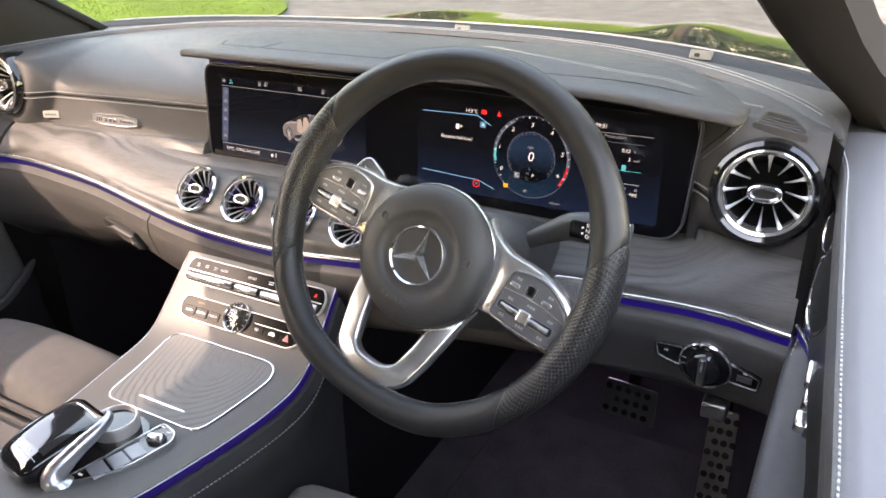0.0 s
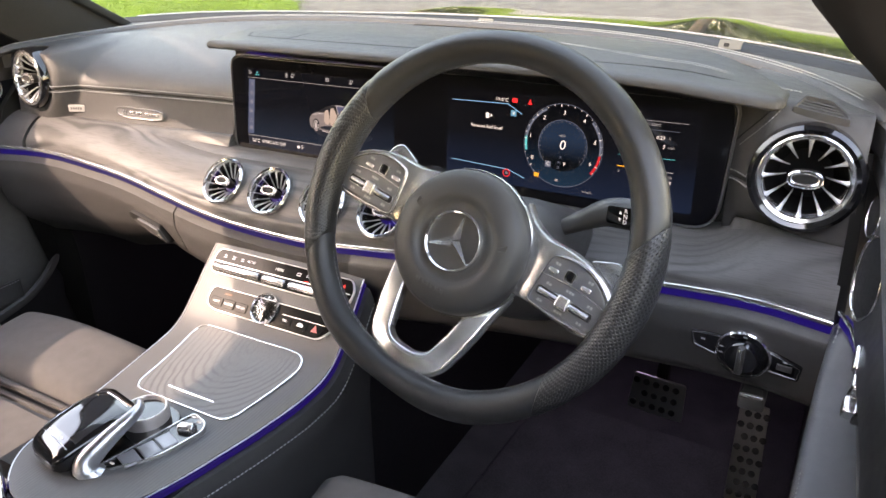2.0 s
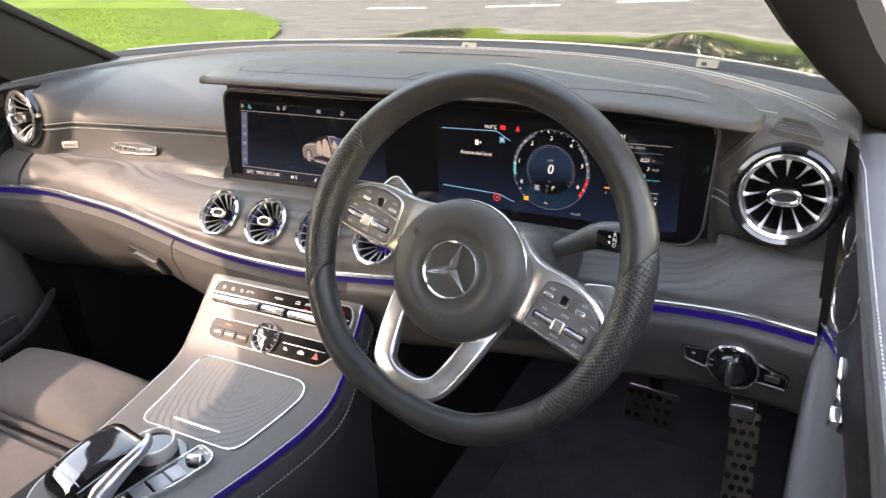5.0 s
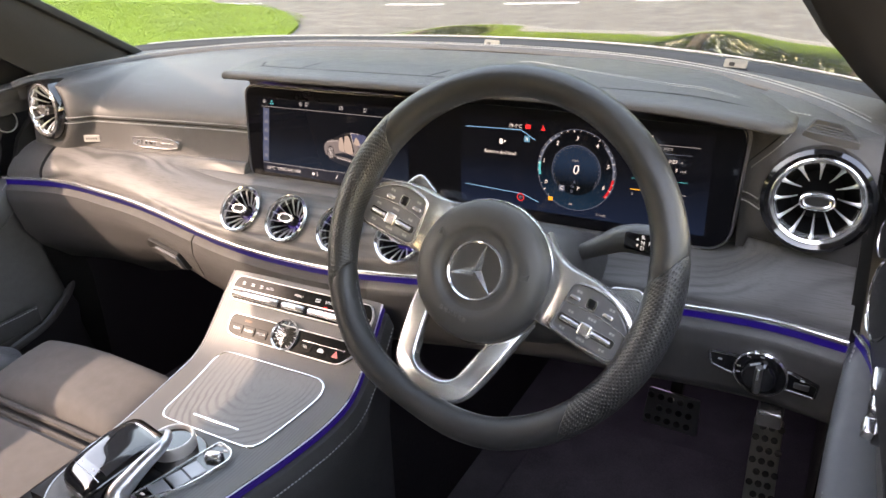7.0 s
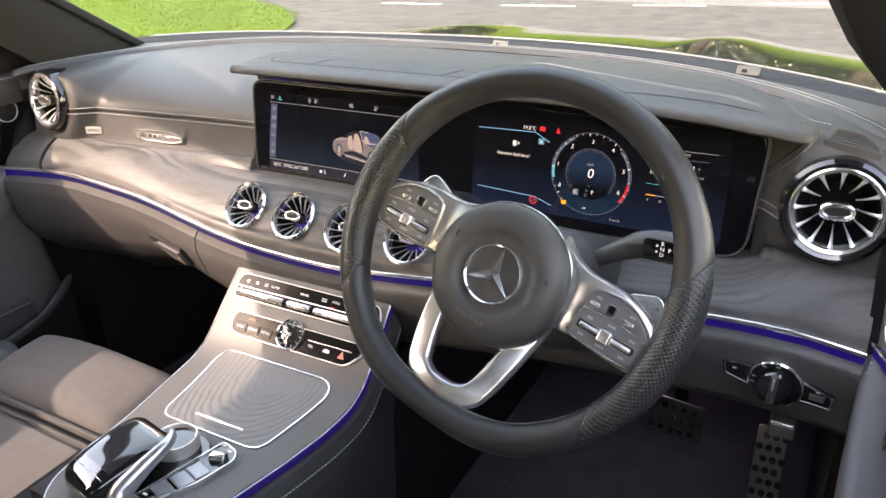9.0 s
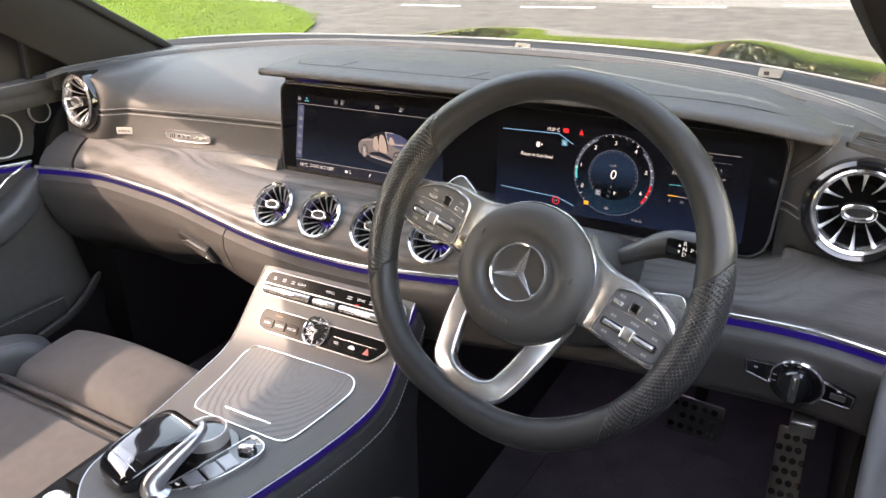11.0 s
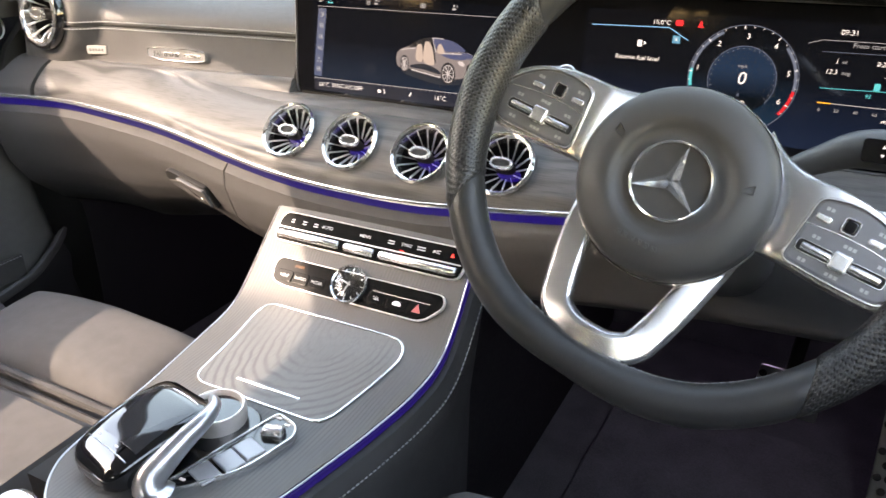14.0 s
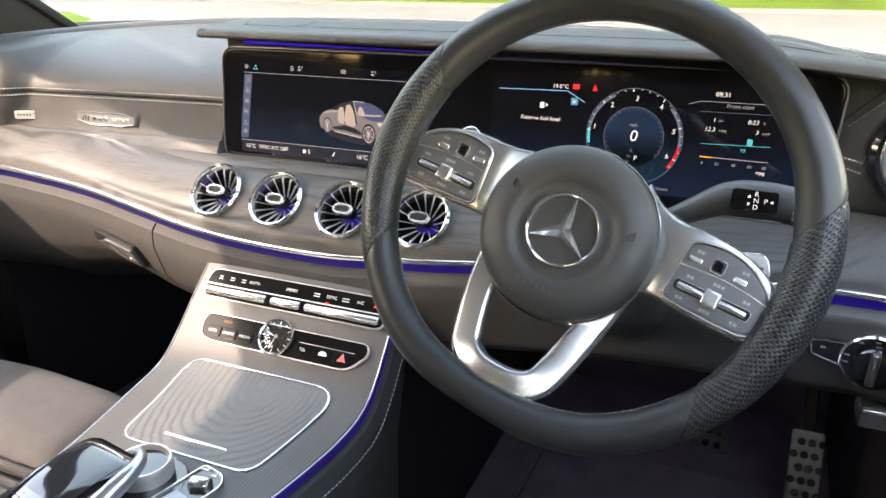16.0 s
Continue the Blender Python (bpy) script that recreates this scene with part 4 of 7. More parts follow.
def rim_part(name, a0, a1, n, material, label, fat=1.0):
    """A length of the rim; its ends are cut on the slant, as the leather panels are sewn."""
    rings = []
    for i in range(n + 1):
        deg0 = mix(a0, a1, i / n)
        e = 0.95 if i in (0, n) else 1.0
        ring = []
        for s in [2 * math.pi * j / 28 - math.pi / 2 for j in range(28)]:
            slant = 5.0 * math.cos(s) * (1 if math.cos(radians(deg0)) * math.sin(radians(deg0)) > 0 else -1) * (1 - min(i, n - i) / (n / 2)) ** 2
            a = radians(deg0 + slant)
            p = rim_point(a)
            t = (rim_point(a + 0.01) - rim_point(a - 0.01)).normalized()
            out = Vector((t.y, -t.x, 0))
            deg = (math.degrees(a) + 360) % 360
            near = lambda c, w: math.exp(-(((deg - c + 180) % 360 - 180) / w) ** 2)
            bulge = 1 + 0.07 * (near(6, 24) + near(174, 24)) + 0.04 * (near(30, 11) + near(150, 11)) - 0.13 * near(268, 13)
            inward = 1 + (0.16 * (near(2, 22) + near(178, 22)) if math.cos(s) < 0 else 0)
            ring.append(p + out * (0.0168 * bulge * inward * fat * e * math.cos(s)) + Vector((0, 0, 0.0180 * bulge * fat * e * math.sin(s))))
        rings.append(ring)
    ob = part(name, rings_mesh(rings), material, wheel, label, world=False)
    lay = ob.data.attributes.new("lay", "FLOAT_VECTOR", "POINT")
    k = 0.0034
    for i in range(n + 1):
        for j in range(28):
            p, q = RIM * radians(a1 - a0) * i / n / k, 2 * math.pi * 0.0172 * j / 28 / k
            lay.data[i * 28 + j].vector = ((p + q) * 0.7071, (p - q) * 0.7071, 0)


rim_part("rim_top", 22.2, 157.8, 64, LEATHER_WHEEL, "smooth black leather")
rim_part("rim_bottom", 215.2, 324.8, 56, LEATHER_WHEEL, "smooth black leather")
rim_part("grip", -35, 22, 40, LEATHER_PERF, "perforated black leather grip", 1.012)
rim_part("grip", 158, 215, 40, LEATHER_PERF, "perforated black leather grip", 1.012)
# airbag cover
HM = Matrix.Translation((-0.0028, -0.0207, 0.004))
part("airbag_cover", lathe([(0.0750, -0.05), (0.0765, -0.028), (0.0755, -0.018), (0.0725, -0.012), (0.066, -0.0075), (0.057, -0.0045), (0.050, -0.0036), (0.0455, -0.0042), (0.0425, -0.0072), (0.040, -0.0090), (0.036, -0.0095), (0.0005, -0.0095)], 72, HM), HUB, wheel, "round charcoal airbag cover", world=False)
part("emblem_ring", lathe([(0.0288, -0.0095), (0.0292, -0.0045), (0.0306, -0.003), (0.0318, -0.0045), (0.0322, -0.0095)], 56, HM), CHROME, wheel, "chrome ring", world=False)
star = bmesh.new()
for k in range(3):
    a = math.pi / 2 + k * 2 * math.pi / 3
    r = HM @ Matrix.Rotation(a, 4, "Z")
    tip, b1, b2, top, mid = (r @ Vector(p) for p in ((0.0300, 0, -0.0050), (0.0035, 0.0055, -0.0085), (0.0035, -0.0055, -0.0085), (0.001, 0, -0.0015), (0, 0, -0.0095)))
    v = [star.verts.new(p) for p in (tip, b1, b2, top, mid)]
    for f in ((0, 1, 3), (0, 3, 2), (0, 4, 1), (0, 2, 4), (1, 4, 3), (2, 3, 4)):
        star.faces.new([v[i] for i in f])
part("emblem", star, CHROME, wheel, "three-pointed chrome emblem", world=False, smooth=False)
for sx in (-1, 1):
    # embossed horn outlines
    o = [(sx * 0.0475, 0.0175), (sx * 0.0555, 0.0235), (sx * 0.0565, 0.0165), (sx * 0.0490, 0.0140)]
    part("horn_mark", band(o if sx > 0 else o[::-1], 0.0007, -0.0060, -0.0034, HM), HUB, wheel, "embossed horn mark", world=False)
for i in range(6):
    part("raised_bar", box(-0.0175 + i * 0.006, -0.0135 + i * 0.006, -0.0535, -0.0490, -0.0055, -0.0033, 0.0004, HM), HUB, wheel, "raised unreadable lettering on the cover", world=False)


def pad_outline(s, grow=0.0):
    o = rounded([(0.0905, -0.0328), (0.128, -0.0350), (0.161, -0.0345), (0.1705, -0.018), (0.163, 0.001), (0.141, 0.0175), (0.116, 0.0215), (0.0945, 0.0165)], [0.006, 0.02, 0.013, 0.014, 0.016, 0.016, 0.016, 0.006], 5)
    if grow:
        o = offset(o, -grow)
    return [(s * x, y) for x, y in o]


# satin arms: broad at the cover, falling away to a rounded frame about each control pad
ARM_TOP = spline([(0.040, 0.049), (0.052, 0.0395), (0.066, 0.0325), (0.084, 0.0285), (0.105, 0.0285), (0.125, 0.0265), (0.145, 0.0205), (0.160, 0.0125), (0.170, 0.002), (0.176, -0.014)])
ARM_FOOT = spline([(0.040, -0.052), (0.060, -0.043), (0.074, -0.0395), (0.090, -0.0385), (0.125, -0.0405), (0.150, -0.0410), (0.162, -0.0395), (0.170, -0.034), (0.174, -0.027), (0.176, -0.016)])
ARM_Z = spline([(0.040, -0.030), (0.060, -0.0245), (0.074, -0.0195), (0.084, -0.0160), (0.095, -0.0150), (0.176, -0.0150)])


def arm_ring(s, x):
    hi, lo, z = ARM_TOP(x), ARM_FOOT(x), ARM_Z(x)
    e = min(0.006, (hi - lo) * 0.4)
    sec = [(hi, z - 0.018), (hi, z - e), (hi - 0.3 * e, z - 0.3 * e), (hi - e, z), (mix(hi, lo, 0.35), z - 0.0006), (mix(hi, lo, 0.65), z - 0.0006), (lo + e, z), (lo + 0.3 * e, z - 0.3 * e), (lo, z - e), (lo, z - 0.018)]
    return [(s * x, y, w) for y, w in sec]


for s in (-1, 1):
    xs = [mix(0.040, 0.176, i / 44) for i in range(45)]
    part("spoke", rings_mesh([arm_ring(s, x) for x in xs]), SILVER, wheel, "satin silver side spoke", world=False)
    pad = part("control_pad", plate(pad_outline(s), -0.03, -0.0140, 0.002), PAD, wheel, "anthracite thumb control pad", world=False)
    part("pad_ridge", sweep([(s * mix(0.0925, 0.1660, i / 10), mix(-0.0035, -0.0065, i / 10) + 0.0035 * math.sin(math.pi * i / 10), -0.0142) for i in range(11)], circle(0.0008, 6)), SILVER, pad, world=False)
    part("pad_frame", band(pad_outline(s, 0.0022), 0.0026, -0.02, -0.0122), SILVER, pad, "silver edge", world=False)
    for bx, by, w, h, mt in ((0.1020, 0.0040, 0.0058, 0.0026, SILVER), (0.1198, 0.0062, 0.0044, 0.0046, GLOSS), (0.1390, 0.0030, 0.0058, 0.0026, SILVER)):
        part("button", plate(rounded([(s * bx - w, by - h), (s * bx + w, by - h), (s * bx + w, by + h), (s * bx - w, by + h)], 0.0024), -0.018, -0.0118, 0.0012), mt, pad, world=False)
    part("button_rim", band(rounded([(s * 0.1198 - 0.0060, 0.0000), (s * 0.1198 + 0.0060, 0.0000), (s * 0.1198 + 0.0060, 0.0124), (s * 0.1198 - 0.0060, 0.0124)], 0.0034), 0.0015, -0.016, -0.0112), SILVER, pad, world=False)
    cx, cy = s * 0.1255, -0.0192
    for k in (-1, 1):
        part("slider_bed", plate(rounded([(cx + k * 0.0185 - 0.0125, cy - 0.0046), (cx + k * 0.0185 + 0.0125, cy - 0.0046), (cx + k * 0.0185 + 0.0125, cy + 0.0046), (cx + k * 0.0185 - 0.0125, cy + 0.0046)], 0.004), -0.017, -0.0134, 0.0004), PLASTIC_DARK, pad, world=False)
        part("bed_rim", band(rounded([(cx + k * 0.0185 - 0.0130, cy - 0.0050), (cx + k * 0.0185 + 0.0130, cy - 0.0050), (cx + k * 0.0185 + 0.0130, cy + 0.0050), (cx + k * 0.0185 - 0.0130, cy + 0.0050)], 0.004), 0.0010, -0.016, -0.0128), SILVER, pad, world=False)
        part("rocker", sweep([(cx + k * 0.007, cy, -0.0120), (cx + k * 0.016, cy, -0.0112), (cx + k * 0.0275, cy, -0.0122)], circle(0.0027, 10, 0.0022)), SILVER, pad, "silver rocker switch", world=False)
    part("roller", box(cx - 0.0070, cx + 0.0070, cy - 0.0072, cy + 0.0072, -0.017, -0.0072, 0.0024), SILVER, pad, "knurled silver roller", world=False)
    for bx, by, n in ((0.103, 0.0115, 2), (0.140, 0.0105, 2), (0.104, -0.0100, 2), (0.1265, -0.0072, 3), (0.150, -0.0100, 2), (0.103, -0.0285, 2), (0.125, -0.0300, 3), (0.148, -0.0290, 2)):
        for j in range(n):
            part("symbol", box(s * bx + (j - (n - 1) / 2) * 0.0032 - 0.0012, s * bx + (j - (n - 1) / 2) * 0.0032 + 0.0012, by - 0.0013, by + 0.0013, -0.0141, -0.0137), STITCH, pad, "small unreadable pale symbol", world=False)
# lower spoke: a V with an open middle
half = [(-0.057, -0.045, -0.050), (-0.0545, -0.068, -0.036), (-0.0495, -0.098, -0.0275), (-0.0425, -0.128, -0.0225), (-0.0350, -0.1465, -0.0180), (-0.0190, -0.1565, -0.0140), (0.0, -0.1585, -0.0125)]
vee = smooth_path([(x - 0.0035, y, z) for x, y, z in half] + [(-x - 0.0035, y, z) for x, y, z in half[-2::-1]], 6)
part("lower_spoke", sweep(vee, rounded([(-0.0130, -0.010), (0.0130, -0.012), (0.0140, -0.003), (0.0105, 0.0022), (-0.009, 0.0040), (-0.0128, 0.0015)], 0.0022, 3), (0, 0, 1)), SILVER, wheel, "satin silver V-shaped lower spoke", world=False)
part("hub_ring", lathe([(0.0755, -0.04), (0.0782, -0.034), (0.0782, -0.0285), (0.0772, -0.0265), (0.0762, -0.028)], 72, HM), SILVER, wheel, "thin bright rim of the cover", world=False)
part("hub_back", lathe([(0.073, -0.034), (0.066, -0.07), (0.055, -0.10), (0.045, -0.12)], 32, HM), PLASTIC_DARK, wheel, world=False)
for a0, a1 in ((26, 154), (218, 322)):
    path = []
    for a in range(a0, a1 + 1, 2):
        p = rim_point(radians(a))
        path.append(WM @ (p - Vector((p.x, p.y, 0)).normalized() * 0.0167))
    stitches(path, wheel, 0.006, 0.0004, WN)

# column, shroud, stalks, paddles
column = thing("steering_column", (0.39, -0.08, 0.82), "black plastic steering column shroud", "steering column")
cm = basis(WM @ Vector((-0.0028, -0.0207, 0.0)), WU, WV)
rings = []
for d, w, h in ((-0.070, 0.058, 0.055), (-0.085, 0.070, 0.066), (-0.15, 0.078, 0.072), (-0.24, 0.080, 0.074), (-0.33, 0.080, 0.074)):
    rings.append([cm @ Vector((x * w, y * h - 0.006, d)) for x, y in rounded([(-1, -1), (1, -1), (1, 1), (-1, 1)], 0.7, 5)])
part("shroud", rings_mesh(rings), PLASTIC, column)
stalk = thing("gear_stalk", (0.46, -0.11, 0.87), "black column gear selector with chrome end", "gear selector")
sp = [Vector((0.450, -0.112, 0.868)), Vector((0.480, -0.116, 0.886)), Vector((0.505, -0.120, 0.899)), Vector((0.535, -0.124, 0.902)), Vector((0.560, -0.127, 0.900))]
sp = smooth_path(sp, 5)
part("arm", sweep(sp, circle(0.0125, 14, 0.016), (0, 0.3, 1), scales=[mix(0.55, 1.05, min(1, i / 12)) for i in range(len(sp))]), PLASTIC, stalk)
part("tip", sweep([(0.560, -0.127, 0.900), (0.5605, -0.127, 0.900), (0.568, -0.128, 0.899), (0.570, -0.128, 0.899)], circle(0.0125, 14, 0.016), (0, 0.3, 1), scales=[1.05, 1.1, 1.1, 0.95]), CHROME, stalk, "chrome end cap")
lm = basis((0.528, -0.1375, 0.9045), (1, -0.13, 0.02), (0, 0.22, 1))
part("legend_plate", plate(rounded([(-0.021, -0.0095), (0.018, -0.0095), (0.018, 0.0095), (-0.021, 0.0095)], 0.004), -0.006, 0.0006, 0.0004, lm), GLOSS, stalk, "gloss black legend plate")
WHITE = glow("white_print", (0.8, 0.8, 0.8), 0.04, (0.7, 0.7, 0.7))
for body, x, y in (("R", 0.0, 0.0058), ("N", 0.0, 0.0), ("D", 0.0, -0.0058), ("P", 0.008, 0.0)):
    text(body, 0.0062, lm @ pose(x, y, 0.0009), WHITE, stalk)
for x, y, r in ((-0.006, 0.0035, 90), (-0.006, -0.0035, -90), (0.0128, 0.0, 180)):
    mm = lm @ pose(x, y, 0.0007, 0, 0, r)
    part("arrow", plate([(-0.0013, -0.0015), (0.0015, 0), (-0.0013, 0.0015)], 0, 0.0002, 0, mm), WHITE, stalk)
for s, lab in ((-1, "left"), (1, "right")):
    pm = WM @ Matrix.Translation((s * 0.142, 0.030, -0.068))
    pd = thing("shift_paddle", pm, "satin silver shift paddle behind the wheel", "shift paddle", "shift paddles")
    o = rounded([(-0.025, -0.022), (0.012, -0.022), (0.017, -0.012), (0.010, 0.002), (0.002, 0.007), (-0.025, -0.004)], [0.004, 0.006, 0.006, 0.005, 0.005, 0.004], 5)
    o = [(s * x, y) for x, y in o]
    part("blade", plate(o, -0.003, 0.003, 0.0015), SILVER, pd, world=False)
    part("mark", box(s * 0.006 - 0.002, s * 0.006 + 0.002, -0.006, -0.0048, 0.003, 0.0034), PLASTIC, pd, world=False)

# headlamp switch
lamp = thing("light_switch", (0.655, -0.06, 0.735), "black rotary headlamp switch with chrome surround", "light switch")
LM = basis((0.6545, -0.0728, 0.7365), (1, -0.08, -0.03), (0, -0.06, 1))
wing_o = rounded([(-0.060, 0.014), (-0.03, 0.017), (0.03, 0.014), (0.062, 0.004), (0.060, -0.015), (0.03, -0.014), (-0.03, -0.012), (-0.056, -0.006)], 0.003, 2)
part("plate", plate(wing_o, -0.01, 0.0015, 0.0006, LM), GLOSS, lamp, "gloss black wing plate")
part("plate_edge", band(offset(wing_o, -0.0015), 0.0018, -0.006, 0.0022, LM), CHROME, lamp)
part("bezel", lathe([(0.0295, -0.006), (0.030, 0.003), (0.0285, 0.005), (0.027, 0.003), (0.0268, -0.002)], 40, LM), CHROME, lamp, "chrome ring")
part("dial", lathe([(0.027, -0.004), (0.027, 0.0025), (0.020, 0.003), (0.019, 0.010), (0.017, 0.0125), (0.0005, 0.013)], 40, LM), GLOSS, lamp)
part("grip_bar", box(-0.0042, 0.0042, -0.0185, 0.0185, 0.010, 0.0185, 0.003, LM), PLASTIC, lamp)
part("pointer", box(-0.0014, 0.0014, 0.002, 0.017, 0.018, 0.0192, 0.0004, LM), SILVER, lamp)
part("key", box(0.036, 0.052, -0.006, 0.002, 0.0, 0.003, 0.001, LM), PLASTIC, lamp)
for x, y in ((-0.045, 0.006), (-0.0235, 0.004), (-0.0235, -0.004), (-0.014, 0.020), (0.0, 0.0235), (0.044, 0.006)):
    part("symbol", box(x - 0.0022, x + 0.0022, y - 0.0008, y + 0.0008, 0.002, 0.003, 0, LM), STITCH, lamp)

# pedals
def pedal(name, m, w, h, rows, cols, label, category):
    p = thing(name, m, label, category)
    part("plate", plate(rounded([(-w, -h), (w, -h), (w * 0.92, h), (-w * 0.92, h)], 0.006), -0.004, 0.0, 0.0015), STEEL, p, "perforated brushed steel plate", world=False)
    for i in range(rows):
        for j in range(cols):
            x = (j - (cols - 1) / 2) * w * 1.75 / cols + (w * 0.25 if i % 2 else -w * 0.1)
            y = (i - (rows - 1) / 2) * h * 1.85 / rows
            if abs(x) < w * 0.9:
                part("stud", lathe([(0.0058, -0.001), (0.0058, 0.0012), (0.004, 0.002), (0.0005, 0.002)], 10, Matrix.Translation((x, y, 0))), RUBBER, p, world=False)
    part("lever", box(-0.01, 0.01, -0.01, 0.25, -0.03, -0.006, 0.004), PLASTIC_DARK, p, world=False)


pedal("accelerator_pedal", basis((0.656, 0.255, 0.345), (1, 0.0, 0.02), (0.04, 0.30, 0.95)), 0.025, 0.088, 8, 3, "long steel accelerator pedal with black rubber studs", "accelerator pedal")
pedal("brake_pedal", basis((0.500, 0.25, 0.415), (1, 0.0, -0.06), (0, 0.10, 1)), 0.048, 0.036, 3, 5, "wide steel brake pedal with black rubber studs", "brake pedal")

# ---- centre console ----
console = thing("centre_console", (0.0, -0.25, 0.25), "grey ash centre console with silver-edged lid", "centre console")
con_z = spline([(-0.62, 0.628), (-0.50, 0.627), (-0.40, 0.622), (-0.32, 0.621), (-0.22, 0.628), (-0.185, 0.641), (-0.155, 0.667), (-0.12, 0.703), (-0.085, 0.737), (-0.06, 0.752)])
con_w = spline([(-0.56, 0.072), (-0.50, 0.092), (-0.44, 0.108), (-0.36, 0.122), (-0.31, 0.131), (-0.25, 0.140), (-0.18, 0.144), (-0.12, 0.142), (-0.07, 0.138)])
CX = 0.010


def con_point(x, y, up=0.0):
    return Vector((CX + x, y, con_z(y) + up))


def con_top(u, v):
    y = mix(-0.545, -0.094, v)
    w = con_w(y)
    if y < -0.47:
        w *= math.sqrt(max(0.0, 1 - ((-0.47 - y) / 0.0751) ** 2)) * 0.92 + 0.08
    x = mix(-w, w, u)
    return con_point(x, y, -0.002 * (x / w) ** 4)


part("wood_top", sheet(con_top, 30, 60, 0.02, (0, 0.3, -0.9)), WOOD_CONSOLE, console, "open-pored grey ash veneer")
for s in (-1, 1):
    edge = [con_top(0.5 + 0.5 * s, i / 50) for i in range(2, 51)]
    part("edge_strip", sweep([p + Vector((s * 0.002, 0, -0.001)) for p in edge], circle(0.0010, 8)), ARM, console, "thin satin metal edge")
    part("light_strip", sweep([p + Vector((s * 0.001, 0, -0.008)) for p in edge], rounded([(-0.003, -0.004), (0.003, -0.004), (0.003, 0.004), (-0.003, 0.004)], 0.002, 2)), LED_DIM, console, "violet ambient light strip")
    flank = [(-0.002, -0.0125), (0.010, -0.0145), (0.018, -0.034), (0.010, -0.075), (-0.006, -0.20), (-0.012, -0.42)]
    fl = [p for p in edge]
    part("flank", rings_mesh([[(p.x + s * a, p.y, max(0.2, p.z + b)) for a, b in flank] for p in fl], closed=False), LEATHER, console, "black leather flank")
    stitches([(p.x + s * 0.0185, p.y, p.z - 0.031) for p in fl], console, 0.006, 0.0008, (s, 0, 0.5))
part("core", box(-0.115, 0.125, -0.50, 0.70, 0.2, 0.61), PLASTIC_DARK, console)
# lid outline and handle strip
lid = rounded([(-0.086, -0.330), (0.086, -0.330), (0.107, -0.186), (-0.107, -0.186)], [0.022, 0.022, 0.03, 0.03], 7)
lid3 = []
for a, b in zip(lid, lid[1:] + lid[:1]):
    for k in range(4):
        lid3.append((mix(a[0], b[0], k / 4), mix(a[1], b[1], k / 4)))
lid_in = [con_point(x, y, 0.0006) for x, y in lid3]


def lid_top(u, v):
    y = mix(-0.3285, -0.1875, v)
    row = [p[0] for a, p in zip(lid3[-1:] + lid3, lid3) if abs(p[1] - y) < 0.006]
    w = max([abs(q) for q in row] or [mix(0.088, 0.110, v)]) - 0.001
    return con_point(mix(-w, w, u), y, 0.0008)


part("lid", sheet(lid_top, 16, 40, 0.004, (0, 0, -1)), WOOD_LID, console, "ash veneer lid with arched grain")
part("lid_edge", sweep(lid_in, circle(0.0015, 8, 0.0012), closed=True), CHROME, console, "bright silver lid outline")
part("lid_strip", box(CX - 0.042, CX + 0.042, -0.309, -0.305, 0.619, 0.6228, 0.001), CHROME, console, "short bright handle strip")


# ---- console controls ----
SLOPE = basis((CX, -0.1335, 0.6895), (1, 0, 0), (0, 0.70, 0.714))
ac = thing("climate_panel", (CX, -0.115, 0.70), "black climate control strip with silver toggles", "climate controls")


AY = 0.028
ac_o = rounded([(-0.126, AY - 0.019), (0.134, AY - 0.019), (0.137, AY + 0.004), (0.128, AY + 0.019), (-0.122, AY + 0.019), (-0.128, AY + 0.006)], [0.008, 0.01, 0.008, 0.006, 0.008, 0.008], 4)
part("face", plate(ac_o, -0.006, 0.0022, 0.0005, SLOPE), PANEL_BLACK, ac, "gloss black face")
part("edge", band(offset(ac_o, -0.0012), 0.0017, -0.004, 0.0032, SLOPE), TRIM_LINE, ac, "silver outline")
part("divider", box(-0.126, 0.132, AY - 0.0022, AY - 0.0008, 0.001, 0.0036, 0, SLOPE), TRIM_LINE, ac)
for x0, x1 in ((-0.122, -0.030), (-0.022, 0.020), (0.028, 0.130)):
    part("toggle", sweep([SLOPE @ Vector((x, AY - 0.0105, 0.0055)) for x in (x0, x0 + 0.002, (x0 + x1) / 2, x1 - 0.002, x1)], circle(0.0055, 12, 0.0042), (0, -0.7, 0.7), scales=[0.7, 1, 1, 1, 0.7]), SILVER, ac, "satin silver toggle bar")
WHITE_DIM = glow("pale_print", (0.7, 0.7, 0.7), 0.02, (0.55, 0.55, 0.55))
for body, x in (("AUTO", -0.056), ("MENU", 0.0), ("SYNC", 0.0577), ("A/C", 0.0977)):
    text(body, 0.0058, SLOPE @ pose(x, AY + 0.0085, 0.0026), WHITE_DIM, ac)
RED = glow("red_lamp", (1.0, 0.05, 0.04), 0.12, (0.5, 0.03, 0.03))
for x, w in ((-0.109, 0.0025), (-0.091, 0.003), (-0.0734, 0.003), (0.0365, 0.0042), (0.0774, 0.005)):
    for dy in (-0.0016, 0.0016):
        part("symbol", box(x - w, x + w, AY + 0.0085 + dy - 0.0006, AY + 0.0085 + dy + 0.0006, 0.002, 0.0026, 0, SLOPE), WHITE_DIM, ac)
part("indicator", box(0.052, 0.057, AY - 0.0005, AY + 0.001, 0.003, 0.0042, 0, SLOPE), RED, ac, "small red lamp")
part("warning_mark", plate([(0.116, AY + 0.006), (0.121, AY + 0.006), (0.1185, AY + 0.011)], 0.002, 0.0027, 0, SLOPE), RED, ac)

